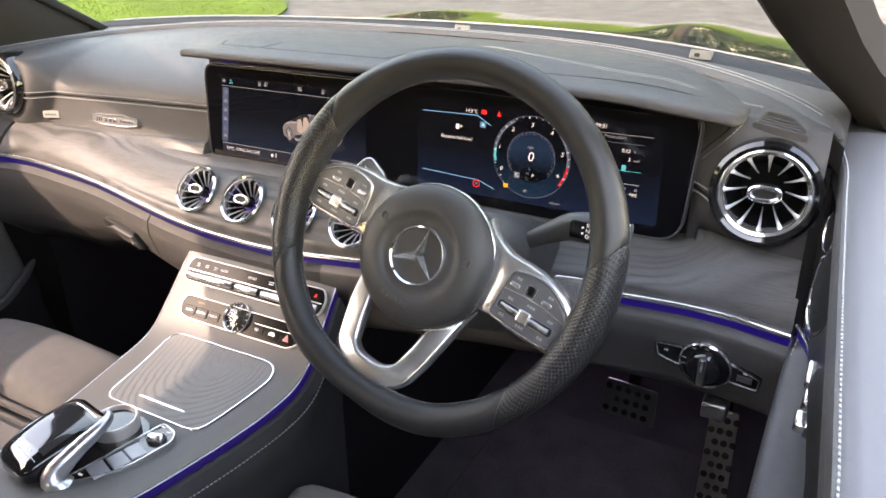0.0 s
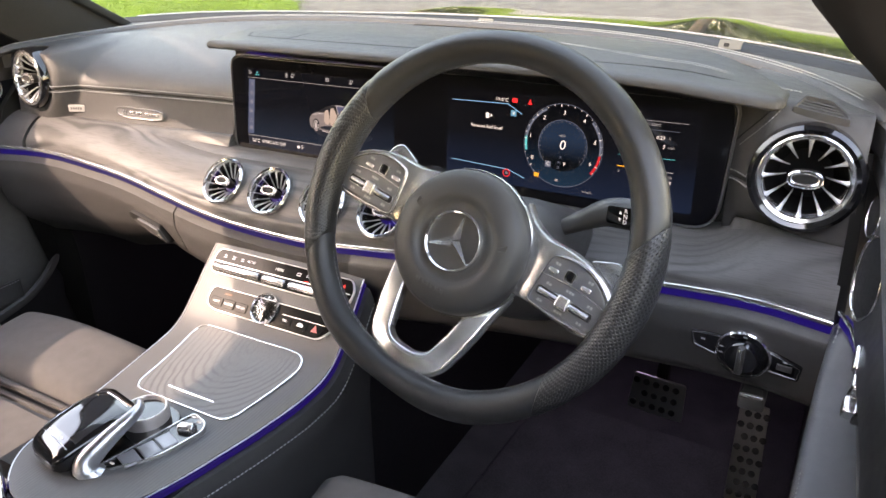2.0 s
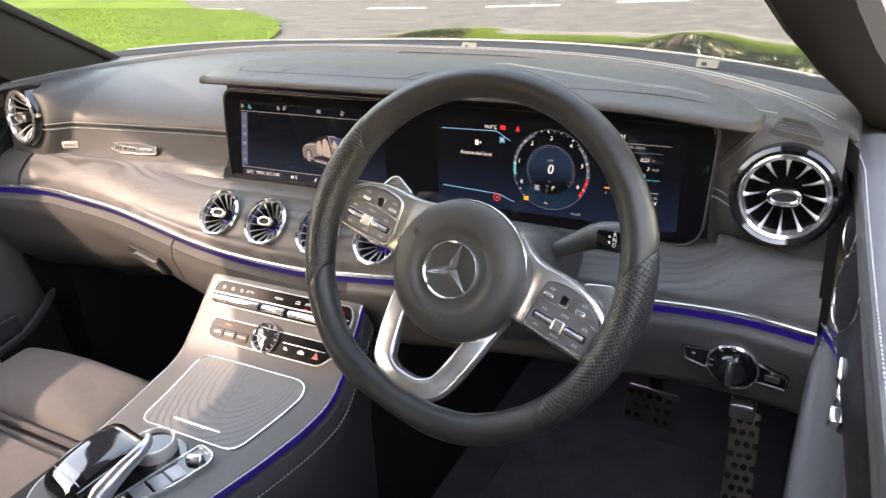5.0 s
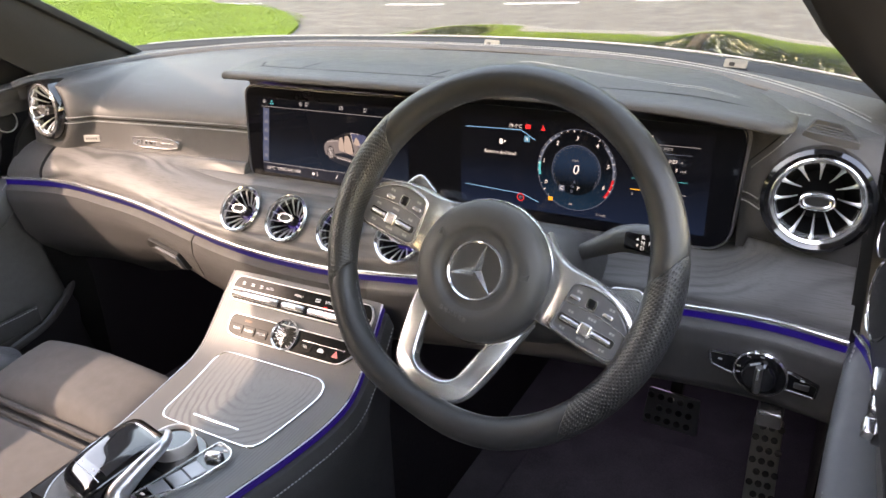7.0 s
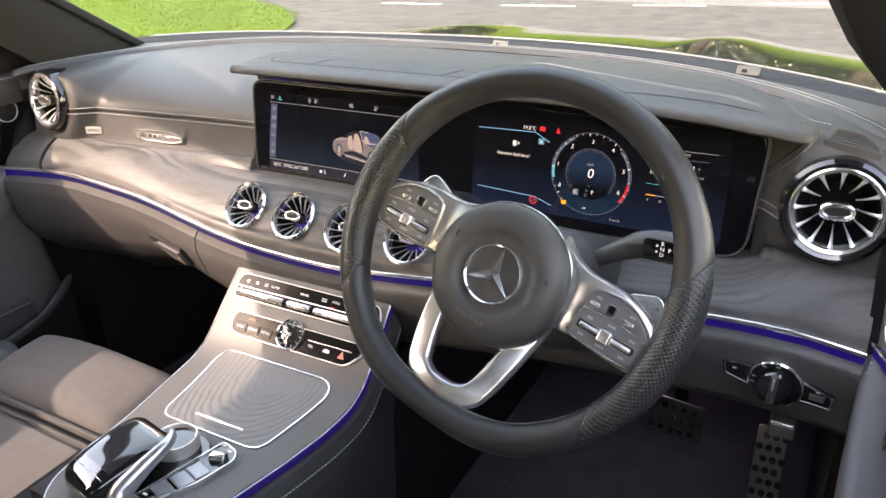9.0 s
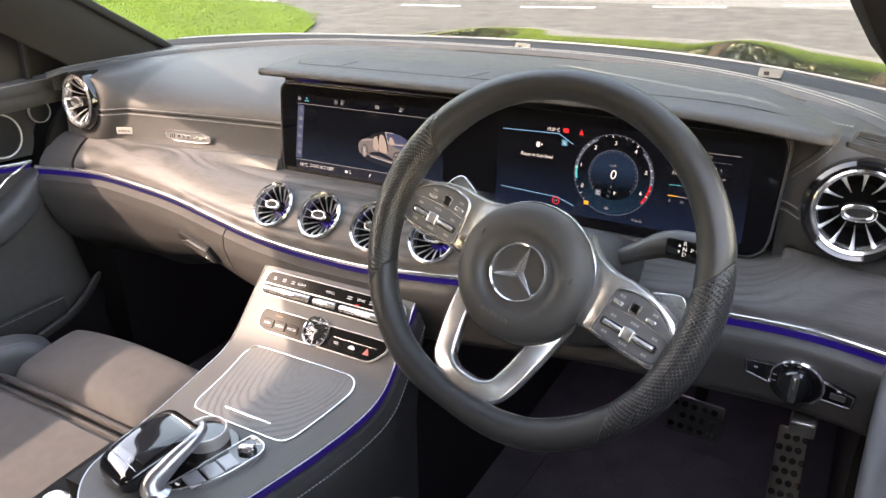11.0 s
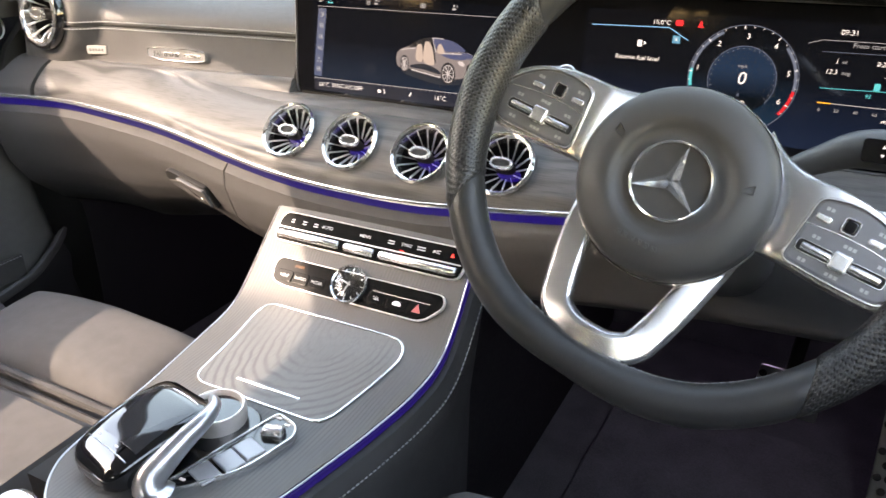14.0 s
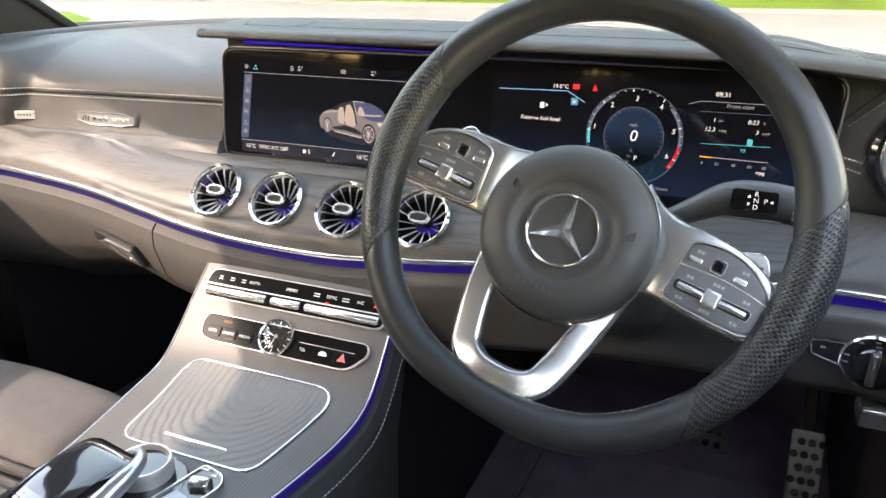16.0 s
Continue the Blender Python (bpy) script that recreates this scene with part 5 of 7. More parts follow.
media = thing("button_strip", (CX, -0.155, 0.67), "black media button strip with silver outline", "button panel")
MY = -0.0285
m_o = rounded([(-0.106, MY - 0.013), (-0.09, MY - 0.018), (0.108, MY - 0.018), (0.129, MY + 0.004), (0.124, MY + 0.0165), (-0.104, MY + 0.0165), (-0.109, MY + 0.006)], [0.008, 0.01, 0.012, 0.008, 0.006, 0.006, 0.006], 4)
part("face", plate(m_o, -0.008, 0.0022, 0.0005, SLOPE), PANEL_BLACK, media, "gloss black face")
part("edge", band(offset(m_o, -0.0012), 0.0017, -0.006, 0.0034, SLOPE), TRIM_LINE, media, "silver outline")
for body, x in (("NAVI", -0.0895), ("RADIO", -0.0655), ("MEDIA", -0.041), ("TEL", 0.0435)):
    key = part("key", plate(rounded([(x - 0.0115, MY - 0.0125), (x + 0.0115, MY - 0.0125), (x + 0.0115, MY + 0.0015), (x - 0.0115, MY + 0.0015)], 0.003, 3), 0.001, 0.0034, 0.0006, SLOPE), PANEL_BLACK, media)
    text(body, 0.0056, SLOPE @ pose(x, MY - 0.0055, 0.0037), WHITE_DIM, key)
car_key = part("key", plate(rounded([(0.058, MY - 0.013), (0.084, MY - 0.013), (0.084, MY + 0.001), (0.058, MY + 0.001)], 0.003, 3), 0.001, 0.0034, 0.0006, SLOPE), PANEL_BLACK, media)
part("symbol", plate(rounded([(0.066, MY - 0.008), (0.077, MY - 0.008), (0.077, MY - 0.005), (0.074, MY - 0.0025), (0.069, MY - 0.0025), (0.066, MY - 0.005)], 0.001, 2), 0.003, 0.0037, 0, SLOPE), WHITE_DIM, car_key)
hz = part("key", plate(rounded([(0.086, MY - 0.0135), (0.108, MY - 0.0135), (0.112, MY + 0.001), (0.086, MY + 0.001)], 0.003, 3), 0.001, 0.0034, 0.0006, SLOPE), PANEL_BLACK, media)
HAZARD = mat("hazard_red", (0.55, 0.12, 0.11), 0.4, vary=0.06, scale=80)
part("triangle", plate([(0.0925, MY - 0.010), (0.1035, MY - 0.010), (0.098, MY + 0.0002)], 0.003, 0.0042, 0.0003, SLOPE), HAZARD, hz, "red hazard triangle")
part("key_line", box(0.036, 0.112, MY + 0.0022, MY + 0.0032, 0.002, 0.0034, 0, SLOPE), SILVER, media)
part("amber_readout", box(-0.080, -0.066, MY + 0.0075, MY + 0.0105, 0.0021, 0.0026, 0, SLOPE), glow("amber_print", (0.8, 0.3, 0.05), 0.03), media)

clock = thing("dashboard_clock", (0.0065, -0.151, 0.672), "round analogue clock with chrome rim, domed glass", "clock")
KM = SLOPE @ pose(0.0025, -0.0255, 0.001)
part("rim", lathe([(0.0205, -0.004), (0.0235, -0.003), (0.0240, 0.004), (0.0228, 0.0062), (0.0212, 0.005), (0.0208, 0.001)], 40, KM), CHROME, clock, "chrome rim")
part("dial", lathe([(0.0212, -0.002), (0.0212, 0.0016), (0.0002, 0.0017)], 32, KM), PLASTIC_DARK, clock, "black dial")
for i in range(12):
    r = Matrix.Rotation(math.pi / 6 * i, 4, "Z")
    part("hour_mark", box(-0.0005, 0.0005, 0.0155, 0.0188 if i % 3 else 0.0195, 0.0015, 0.0021, 0, KM @ r), WHITE_DIM, clock)
text("12", 0.0058, KM @ pose(0, 0.0125, 0.0019), WHITE_DIM, clock)
text("6", 0.0058, KM @ pose(0, -0.0130, 0.0019), WHITE_DIM, clock)
for ang, ln, w in ((-195, 0.016, 0.0008), (75, 0.011, 0.0012)):
    part("clock_hand", plate([(-w, -0.003), (w, -0.003), (w * 0.5, ln), (-w * 0.5, ln)], 0.0022, 0.0028, 0, KM @ Matrix.Rotation(radians(ang), 4, "Z")), WHITE_DIM, clock)
dome = lathe([(0.0208, 0.0035), (0.018, 0.0052), (0.012, 0.0064), (0.006, 0.0069), (0.0003, 0.007)], 32, KM)
lens = part("lens", dome, GLASS, clock, "domed clear lens")
lens.visible_shadow = False

# touchpad controller
ctl = thing("touchpad_controller", (-0.01, -0.42, 0.622), "piano-black touchpad palm rest with silver arm over a rotary dial", "touchpad controller")
part("base", plate(rounded([(-0.062, -0.478), (-0.035, -0.494), (0.030, -0.462), (0.062, -0.395), (0.040, -0.345), (-0.005, -0.338), (-0.050, -0.362), (-0.068, -0.42)], 0.02, 4), 0.610, 0.6255, 0.002), GLOSS, ctl, "gloss black base")
TP = basis((-0.020, -0.438, 0.662), (0.97, -0.20, 0.02), (0.20, 0.97, 0.10))
PALM = [(-0.060, 0.018, -0.019, -0.024), (-0.057, 0.028, -0.012, -0.028), (-0.049, 0.036, -0.0045, -0.032), (-0.034, 0.039, -0.0005, -0.034), (-0.010, 0.0415, 0.0025, -0.032), (0.016, 0.043, 0.0025, -0.026), (0.036, 0.043, 0.000, -0.019), (0.047, 0.040, -0.003, -0.014), (0.053, 0.034, -0.007, -0.0115)]
palm_w, palm_t, palm_b = (spline([(r[0], r[k]) for r in PALM]) for k in (1, 2, 3))


def palm_z(x, y):
    """Height of the palm rest's rounded top."""
    t, b = palm_t(y), palm_b(y)
    return (t + b) / 2 + (t - b) / 2 * max(0.0, 1 - abs(x / palm_w(y)) ** 4) ** (1 / 4)


pr = []
for i in range(33):
    y = mix(-0.060, 0.053, 0.5 - 0.5 * math.cos(math.pi * i / 32))
    t, b, w = palm_t(y), palm_b(y), palm_w(y)
    ring = []
    for k in range(36):
        c, s_ = math.cos(2 * math.pi * k / 36), math.sin(2 * math.pi * k / 36)
        ring.append(TP @ Vector((w * math.copysign(abs(c) ** 0.5, c), y, (t + b) / 2 + (t - b) / 2 * math.copysign(abs(s_) ** 0.5, s_))))
    pr.append(ring)
palm = part("palm_rest", rings_mesh(pr), GLOSS, ctl, "piano-black palm rest")
TOUCH = mat("touchpad_glass", (0.02, 0.02, 0.022), 0.06, vary=0.05)
part("touch_surface", sheet(lambda u, v: TP @ Vector((mix(-0.031, 0.034, u), mix(-0.028, 0.036, v), palm_z(mix(-0.031, 0.034, u), mix(-0.028, 0.036, v)) + 0.0006)), 14, 14, 0.002, -TP.col[2].to_3d()), TOUCH, palm, "smooth dark touch surface")
part("key_split", sweep([TP @ Vector((mix(-0.036, 0.033, i / 16), -0.038, palm_z(mix(-0.036, 0.033, i / 16), -0.038))) for i in range(17)], circle(0.0006, 6)), SILVER, palm, "fine bright split")
part("trim_line", sweep([TP @ Vector((p.x, p.y, palm_z(p.x, p.y) + 0.0003)) for p in smooth_path([(-0.0365, -0.036, 0), (-0.0355, 0.0, 0), (-0.032, 0.030, 0), (-0.024, 0.041, 0), (0.0, 0.043, 0), (0.026, 0.042, 0)], 5)], circle(0.0009, 8)), CHROME, palm, "bright edge")
for x, y in ((-0.018, -0.033), (0.012, -0.033)):
    part("symbol", box(x - 0.0018, x + 0.0018, y - 0.0007, y + 0.0007, palm_z(x, y) - 0.001, palm_z(x, y) + 0.0009, 0, TP), WHITE_DIM, palm)
arm = smooth_path([TP @ Vector(p) for p in ((0.030, 0.055, -0.001), (0.040, 0.050, -0.001), (0.046, 0.034, -0.003), (0.046, 0.010, -0.009), (0.045, -0.012, -0.017), (0.043, -0.026, -0.025), (0.046, -0.032, -0.036), (0.052, -0.028, -0.046))], 5)
part("arm", sweep(arm, circle(0.0068, 16, 0.0075), (0, 0, 1), scales=[mix(0.65, 2.5, min(1, i / (len(arm) - 1)) ** 1.1) for i in range(len(arm))]), ARM, ctl, "satin silver arm")
DIAL_METAL = mat("champagne_metal", (0.56, 0.51, 0.47), 0.34, metal=0.55, vary=0.05, scale=60)
DM = Matrix.Translation((0.004, -0.374, 0.622)) @ Matrix.Diagonal((0.92, 0.92, 1, 1))
part("dial", lathe([(0.0310, 0.0), (0.0315, 0.012), (0.0310, 0.0185), (0.0298, 0.0205), (0.0282, 0.0205), (0.0268, 0.0185), (0.0260, 0.015), (0.0005, 0.014)], 56, DM), DIAL_METAL, ctl, "ribbed silver rotary dial")
part("dial_top", lathe([(0.0258, 0.0138), (0.0258, 0.0152), (0.0003, 0.0155)], 32, DM), GLOSS, ctl, "gloss black dial top")
KEY_METAL = mat("satin_key", (0.33, 0.32, 0.33), 0.4, metal=0.4, vary=0.05, scale=60)
keys = rounded([(0.024, -0.462), (0.040, -0.464), (0.075, -0.420), (0.088, -0.360), (0.078, -0.346), (0.052, -0.340), (0.049, -0.350)], [0.004, 0.01, 0.02, 0.008, 0.006, 0.006, 0.006], 4)
part("key_frame", band(offset(keys, -0.001), 0.003, 0.618, 0.6275), SILVER, ctl, "silver key frame")
part("key_bed", plate(offset(keys, 0.001), 0.612, 0.6252, 0.0), GLOSS, ctl)
for (x0, y0), (x1, y1) in (((0.040, -0.446), (0.055, -0.428)), ((0.047, -0.424), (0.063, -0.406)), ((0.052, -0.402), (0.069, -0.386))):
    c = Vector(((x0 + x1) / 2, (y0 + y1) / 2))
    part("key", box(-0.0135, 0.0135, -0.0100, 0.0100, 0.0, 0.0022, 0.0012, Matrix.Translation((c.x, c.y, 0.6250)) @ Matrix.Rotation(radians(-18), 4, "Z")), KEY_METAL, ctl, "satin grey key")
part("volume_roller", sweep([(0.058, -0.369, 0.6275), (0.0595, -0.369, 0.6275), (0.0755, -0.364, 0.6275), (0.077, -0.3635, 0.6275)], circle(0.0075, 14), scales=[0.8, 1, 1, 0.8]), SILVER, ctl, "knurled silver volume roller")
for x, y in ((0.035, -0.452), (0.056, -0.345), (0.070, -0.350)):
    part("symbol", box(x - 0.003, x + 0.003, y - 0.0012, y + 0.0012, 0.6254, 0.6262), WHITE_DIM, ctl)

# armrest behind, with a key fob on it
rest = thing("console_armrest", (0.0, -0.75, 0.3), "black leather console armrest", "armrest")
part("cushion", plate(rounded([(-0.10, -0.95), (0.10, -0.95), (0.105, -0.60), (-0.105, -0.60)], 0.03), 0.3, 0.640, 0.02), LEATHER, rest)
part("tray", plate(rounded([(-0.112, -0.60), (0.112, -0.60), (0.110, -0.530), (-0.110, -0.530)], 0.012), 0.3, 0.612, 0.004), PLASTIC, rest)
fob = thing("key_fob", (-0.05, -0.545, 0.613), "bright silver key fob lying behind the console", "key fob")
FM = Matrix.Translation((-0.060, -0.548, 0.612)) @ Matrix.Rotation(radians(62), 4, "Z")
part("shell", plate(rounded([(-0.018, -0.036), (0.018, -0.036), (0.021, 0.02), (0.010, 0.038), (-0.010, 0.038), (-0.021, 0.02)], 0.012), 0.0, 0.014, 0.006, FM), CHROME, fob, "chrome shell")
part("button", plate(rounded([(-0.009, -0.010), (0.009, -0.010), (0.009, 0.008), (-0.009, 0.008)], 0.004), 0.013, 0.0155, 0.001, FM), SILVER, fob)


# ---- displays' contents ----
def ink(name, rgb, e):
    return glow(name, rgb, e * 0.25, (0.004, 0.004, 0.004))


INK_WHITE, INK_GREY, INK_BLUE, INK_RED, INK_CYAN, INK_AMBER, INK_DIM = (ink("screen_white", (0.85, 0.88, 0.92), 0.32), ink("screen_grey", (0.5, 0.55, 0.62), 0.17), ink("screen_blue", (0.16, 0.45, 0.75), 0.30),
    ink("screen_red", (0.9, 0.04, 0.05), 0.26), ink("screen_cyan", (0.05, 0.6, 0.7), 0.24), ink("screen_amber", (0.9, 0.45, 0.05), 0.28), ink("screen_dim", (0.15, 0.2, 0.3), 0.2))


def screen_glow(name, top, bottom, z0, z1, x0, x1):
    """A lit display ground whose tone runs from top to foot and fades at the sides."""
    m = bpy.data.materials.new(name)
    m.use_nodes = True
    n, l = m.node_tree.nodes, m.node_tree.links
    b = n["Principled BSDF"]
    b.inputs["Base Color"].default_value = (0.004, 0.004, 0.005, 1)
    b.inputs["Roughness"].default_value = 0.06
    b.inputs["Specular IOR Level"].default_value = 0.12
    tc, sp = n.new("ShaderNodeTexCoord"), n.new("ShaderNodeSeparateXYZ")
    l.new(tc.outputs["Object"], sp.inputs[0])
    mr = n.new("ShaderNodeMapRange")
    mr.inputs[1].default_value, mr.inputs[2].default_value = z0 - 0.83, z1 - 0.83
    l.new(sp.outputs["Z"], mr.inputs[0])
    rp = n.new("ShaderNodeValToRGB")
    rp.color_ramp.elements[0].color, rp.color_ramp.elements[1].color = (*bottom, 1), (*top, 1)
    e = rp.color_ramp.elements.new(0.55)
    e.color = (*[v * 1.2 for v in top], 1)
    l.new(mr.outputs[0], rp.inputs[0])
    l.new(rp.outputs[0], b.inputs["Emission Color"])
    b.inputs["Emission Strength"].default_value = 0.085
    return m


def flat(outline, material, z=0.0004, name="mark", parent=None, label=""):
    return part(name, plate(outline, z - 0.0003, z, 0.0, SM), material, parent or display, label, smooth=False)


def rect(x0, y0, x1, y1):
    return [(x0, y0), (x1, y0), (x1, y1), (x0, y1)]


def bar(a, b, w, material, parent, z=0.0008, name="line"):
    a, b = Vector(a), Vector(b)
    n = (b - a).normalized()
    n = Vector((-n.y, n.x)) * w / 2
    return flat([tuple(a - n), tuple(b - n), tuple(b + n), tuple(a + n)], material, z, name, parent)


def arc(cx, cy, r0, r1, a0, a1, material, parent, z=0.0008, name="arc", n=40):
    p = [(cx + r1 * math.cos(radians(mix(a0, a1, i / n))), cy + r1 * math.sin(radians(mix(a0, a1, i / n)))) for i in range(n + 1)]
    q = [(cx + r0 * math.cos(radians(mix(a0, a1, i / n))), cy + r0 * math.sin(radians(mix(a0, a1, i / n)))) for i in range(n + 1)]
    bm = bmesh.new()
    vp, vq = [[bm.verts.new(SM @ Vector((x, y, z))) for x, y in c] for c in (p, q)]
    for i in range(n):
        bm.faces.new((vp[i], vp[i + 1], vq[i + 1], vq[i]))
    return part(name, bm, material, parent, smooth=False)


def word(body, size, x, y, material, parent, align="CENTER", shear=0.0, z=0.0009):
    return text(body, size, SM @ pose(x, y, z), material, parent, align=align, depth=0.0, shear=shear)


left = flat(rounded(rect(-0.166, 0.846, 0.126, 0.972), 0.004), screen_glow("left_display_ground", (0.0010, 0.0016, 0.0035), (0.009, 0.018, 0.036), 0.846, 0.972, -0.166, 0.126), 0.0005, "left_screen", label="lit dark blue menu display")
right = flat(rounded(rect(0.216, 0.850, 0.560, 0.975), 0.004), screen_glow("right_display_ground", (0.0008, 0.001, 0.002), (0.004, 0.010, 0.028), 0.850, 0.975, 0.216, 0.560), 0.0005, "right_screen", label="lit dark blue instrument display")
# left display
flat(rect(-0.166, 0.8465, 0.126, 0.8618), ink("screen_bar", (0.003, 0.004, 0.008), 1.0), 0.0007, "status_bar", left)
bar((-0.166, 0.8628), (0.126, 0.8640), 0.0008, INK_GREY, left)
bar((-0.157, 0.9575), (0.126, 0.9586), 0.0006, INK_GREY, left)
flat([(-0.1665, 0.8655), (-0.1535, 0.8655), (-0.1425, 0.9548), (-0.1555, 0.9548)], ink("screen_sidebar", (0.02, 0.03, 0.06), 0.8), 0.0007, "side_menu", left)


def symbol(x, y, kind, material):
    """Small pictograms of the menu: seat, car from the front, bars, car on a lift, list, ring."""
    b = lambda x0, y0, x1, y1, w=0.0009: bar((x + x0, y + y0), (x + x1, y + y1), w, material, left, 0.0009, "menu_symbol")
    if kind == "seat":
        b(-0.001, 0.003, 0.0005, -0.001, 0.0014), b(0.0005, -0.001, 0.003, -0.0005, 0.0014), b(-0.003, -0.003, -0.0005, -0.0025), b(0.001, 0.0015, 0.002, 0.003)
    elif kind == "car":
        b(-0.0018, 0.0025, 0.0018, 0.0025), b(-0.0018, 0.0025, -0.003, 0.0), b(0.0018, 0.0025, 0.003, 0.0), b(-0.003, 0.0, 0.003, 0.0, 0.0012), b(-0.003, -0.002, 0.003, -0.002), b(-0.0026, 0.0, -0.0026, -0.003), b(0.0026, 0.0, 0.0026, -0.003)
    elif kind == "bars":
        for k, h in enumerate((0.001, 0.003, 0.0, 0.002, -0.001)):
            b(-0.0034 + k * 0.0017, -0.0028, -0.0034 + k * 0.0017, h, 0.0011)
    elif kind == "fleet":
        b(-0.0015, 0.002, 0.0015, 0.002, 0.0022), b(-0.0038, -0.002, -0.001, -0.002, 0.002), b(0.001, -0.002, 0.0038, -0.002, 0.002)
    elif kind == "list":
        for k in (-0.002, 0.0, 0.002):
            b(-0.0035, k, 0.0035 - abs(k), k, 0.0010)
    elif kind == "ring":
        arc(x, y, 0.0026, 0.0034, 25, 155, material, left, 0.0009, "menu_symbol", 12)
        arc(x, y, 0.0026, 0.0034, 205, 335, material, left, 0.0009, "menu_symbol", 12)
        b(-0.0024, 0, 0.0024, 0, 0.0016)
    elif kind == "person":
        arc(x - 0.001, y + 0.0018, 0.0, 0.0015, 0, 360, material, left, 0.0009, "menu_symbol", 12)
        b(-0.0034, -0.002, 0.0014, -0.002, 0.0024), b(0.003, 0.003, 0.003, 0.0)
    else:
        b(-0.003, 0.0022, 0.003, 0.0022), b(-0.003, 0.0, 0.003, 0.0), b(-0.003, -0.0022, 0.003, -0.0022), b(-0.003, 0.0022, -0.003, -0.0022), b(0.003, 0.0022, 0.003, -0.0022), b(0.0, 0.0022, 0.0, -0.0022)


for kind, y in zip(("seat", "car", "car", "bars", "fleet", "car"), (0.9469, 0.9327, 0.9183, 0.9038, 0.8874, 0.8751)):
    symbol(-0.1496 - (0.9469 - y) * 0.12, y, kind, INK_GREY)
for x, y, kind, mt in ((-0.151, 0.9655, "list", INK_GREY), (-0.136, 0.9648, "fleet", INK_CYAN), (-0.0754, 0.9663, "ring", INK_GREY), (-0.0626, 0.967, "person", INK_GREY), (0.0054, 0.9661, "grid", INK_GREY), (0.0503, 0.9663, "person", INK_GREY)):
    symbol(x, y, kind, mt)
word("16°C", 0.0085, -0.1495, 0.8543, INK_WHITE, left)
word("SYNC A/C OFF", 0.0078, -0.1105, 0.8547, INK_WHITE, left)
word("5", 0.0085, -0.0505, 0.8548, INK_WHITE, left)
flat(rounded(rect(-0.061, 0.8525, -0.056, 0.857), 0.001, 2), INK_WHITE, 0.0009, "symbol", left)
bar((-0.0125, 0.8525), (-0.009, 0.858), 0.0015, INK_WHITE, left, name="symbol")
word("16°C", 0.0085, 0.0335, 0.855, INK_WHITE, left)
# the open car drawn on the display
CAR_BODY, CAR_DARK, CAR_SEAT, CAR_LIGHT, CAR_BLUE, CAR_SHADE = (ink("drawn_car_body", (0.075, 0.072, 0.078), 0.7), ink("drawn_car_dark", (0.003, 0.0035, 0.005), 1.0), ink("drawn_seats", (0.17, 0.15, 0.14), 0.7),
    ink("drawn_car_light", (0.20, 0.20, 0.215), 0.7), ink("drawn_car_blue", (0.022, 0.030, 0.066), 0.7), ink("drawn_shadow", (0.006, 0.009, 0.016), 0.5))


def drawn(name, pts, material, z, soft=True):
    o = [(p.x, p.y) for p in smooth_path([(x, y, 0) for x, y in pts], 4, True)] if soft else pts
    return flat(o, material, z, name, left)


drawn("drawn_shadow", [(-0.025, 0.884), (0.032, 0.872), (0.075, 0.879), (0.084, 0.889), (0.02, 0.893)], CAR_SHADE, 0.00078)
drawn("drawn_car", [(-0.032, 0.905), (-0.025, 0.912), (-0.011, 0.917), (0.003, 0.918), (0.019, 0.917), (0.034, 0.914), (0.056, 0.914), (0.072, 0.914), (0.081, 0.908), (0.083, 0.899), (0.076, 0.888), (0.060, 0.882), (0.041, 0.881), (0.015, 0.885), (-0.006, 0.888), (-0.027, 0.889), (-0.032, 0.895)], CAR_BODY, 0.00085)
drawn("drawn_roof", [(-0.014, 0.916), (-0.002, 0.9235), (0.010, 0.928), (0.020, 0.9285), (0.019, 0.925), (0.002, 0.917)], CAR_DARK, 0.0009)
drawn("drawn_opening", [(0.003, 0.918), (0.019, 0.924), (0.024, 0.897), (0.004, 0.899)], CAR_DARK, 0.00092, False)
drawn("drawn_screen", [(0.020, 0.928), (0.035, 0.928), (0.049, 0.9265), (0.067, 0.917), (0.056, 0.914), (0.029, 0.915)], CAR_BLUE, 0.00094)
for pts in ([(-0.002, 0.917), (0.002, 0.920), (0.0055, 0.918), (0.0065, 0.899), (-0.003, 0.901)], [(0.009, 0.920), (0.013, 0.924), (0.0175, 0.922), (0.022, 0.910), (0.023, 0.896), (0.008, 0.899)], [(0.028, 0.918), (0.031, 0.9225), (0.0345, 0.920), (0.038, 0.911), (0.028, 0.911)]):
    drawn("drawn_seat", pts, CAR_SEAT, 0.001)
drawn("drawn_post", [(0.0192, 0.9285), (0.0212, 0.9285), (0.0262, 0.899), (0.0242, 0.899)], CAR_DARK, 0.00105, False)
bar((0.0198, 0.9288), (0.0360, 0.9285), 0.0009, CAR_LIGHT, left, 0.0011, "drawn_frame")
bar((0.0210, 0.9280), (0.0255, 0.912), 0.0009, CAR_LIGHT, left, 0.0011, "drawn_frame")
drawn("drawn_bonnet", [(0.031, 0.912), (0.056, 0.9125), (0.070, 0.914), (0.078, 0.909), (0.061, 0.905), (0.043, 0.906)], CAR_BLUE, 0.00096)
bar((0.036, 0.911), (0.062, 0.9122), 0.0012, CAR_LIGHT, left, 0.0010, "drawn_highlight")
bar((-0.026, 0.911), (-0.004, 0.9145), 0.0010, CAR_LIGHT, left, 0.0010, "drawn_highlight")
drawn("drawn_flank", [(-0.010, 0.893), (0.010, 0.896), (0.030, 0.890), (0.031, 0.885), (0.008, 0.889), (-0.009, 0.890)], CAR_SHADE, 0.00095)
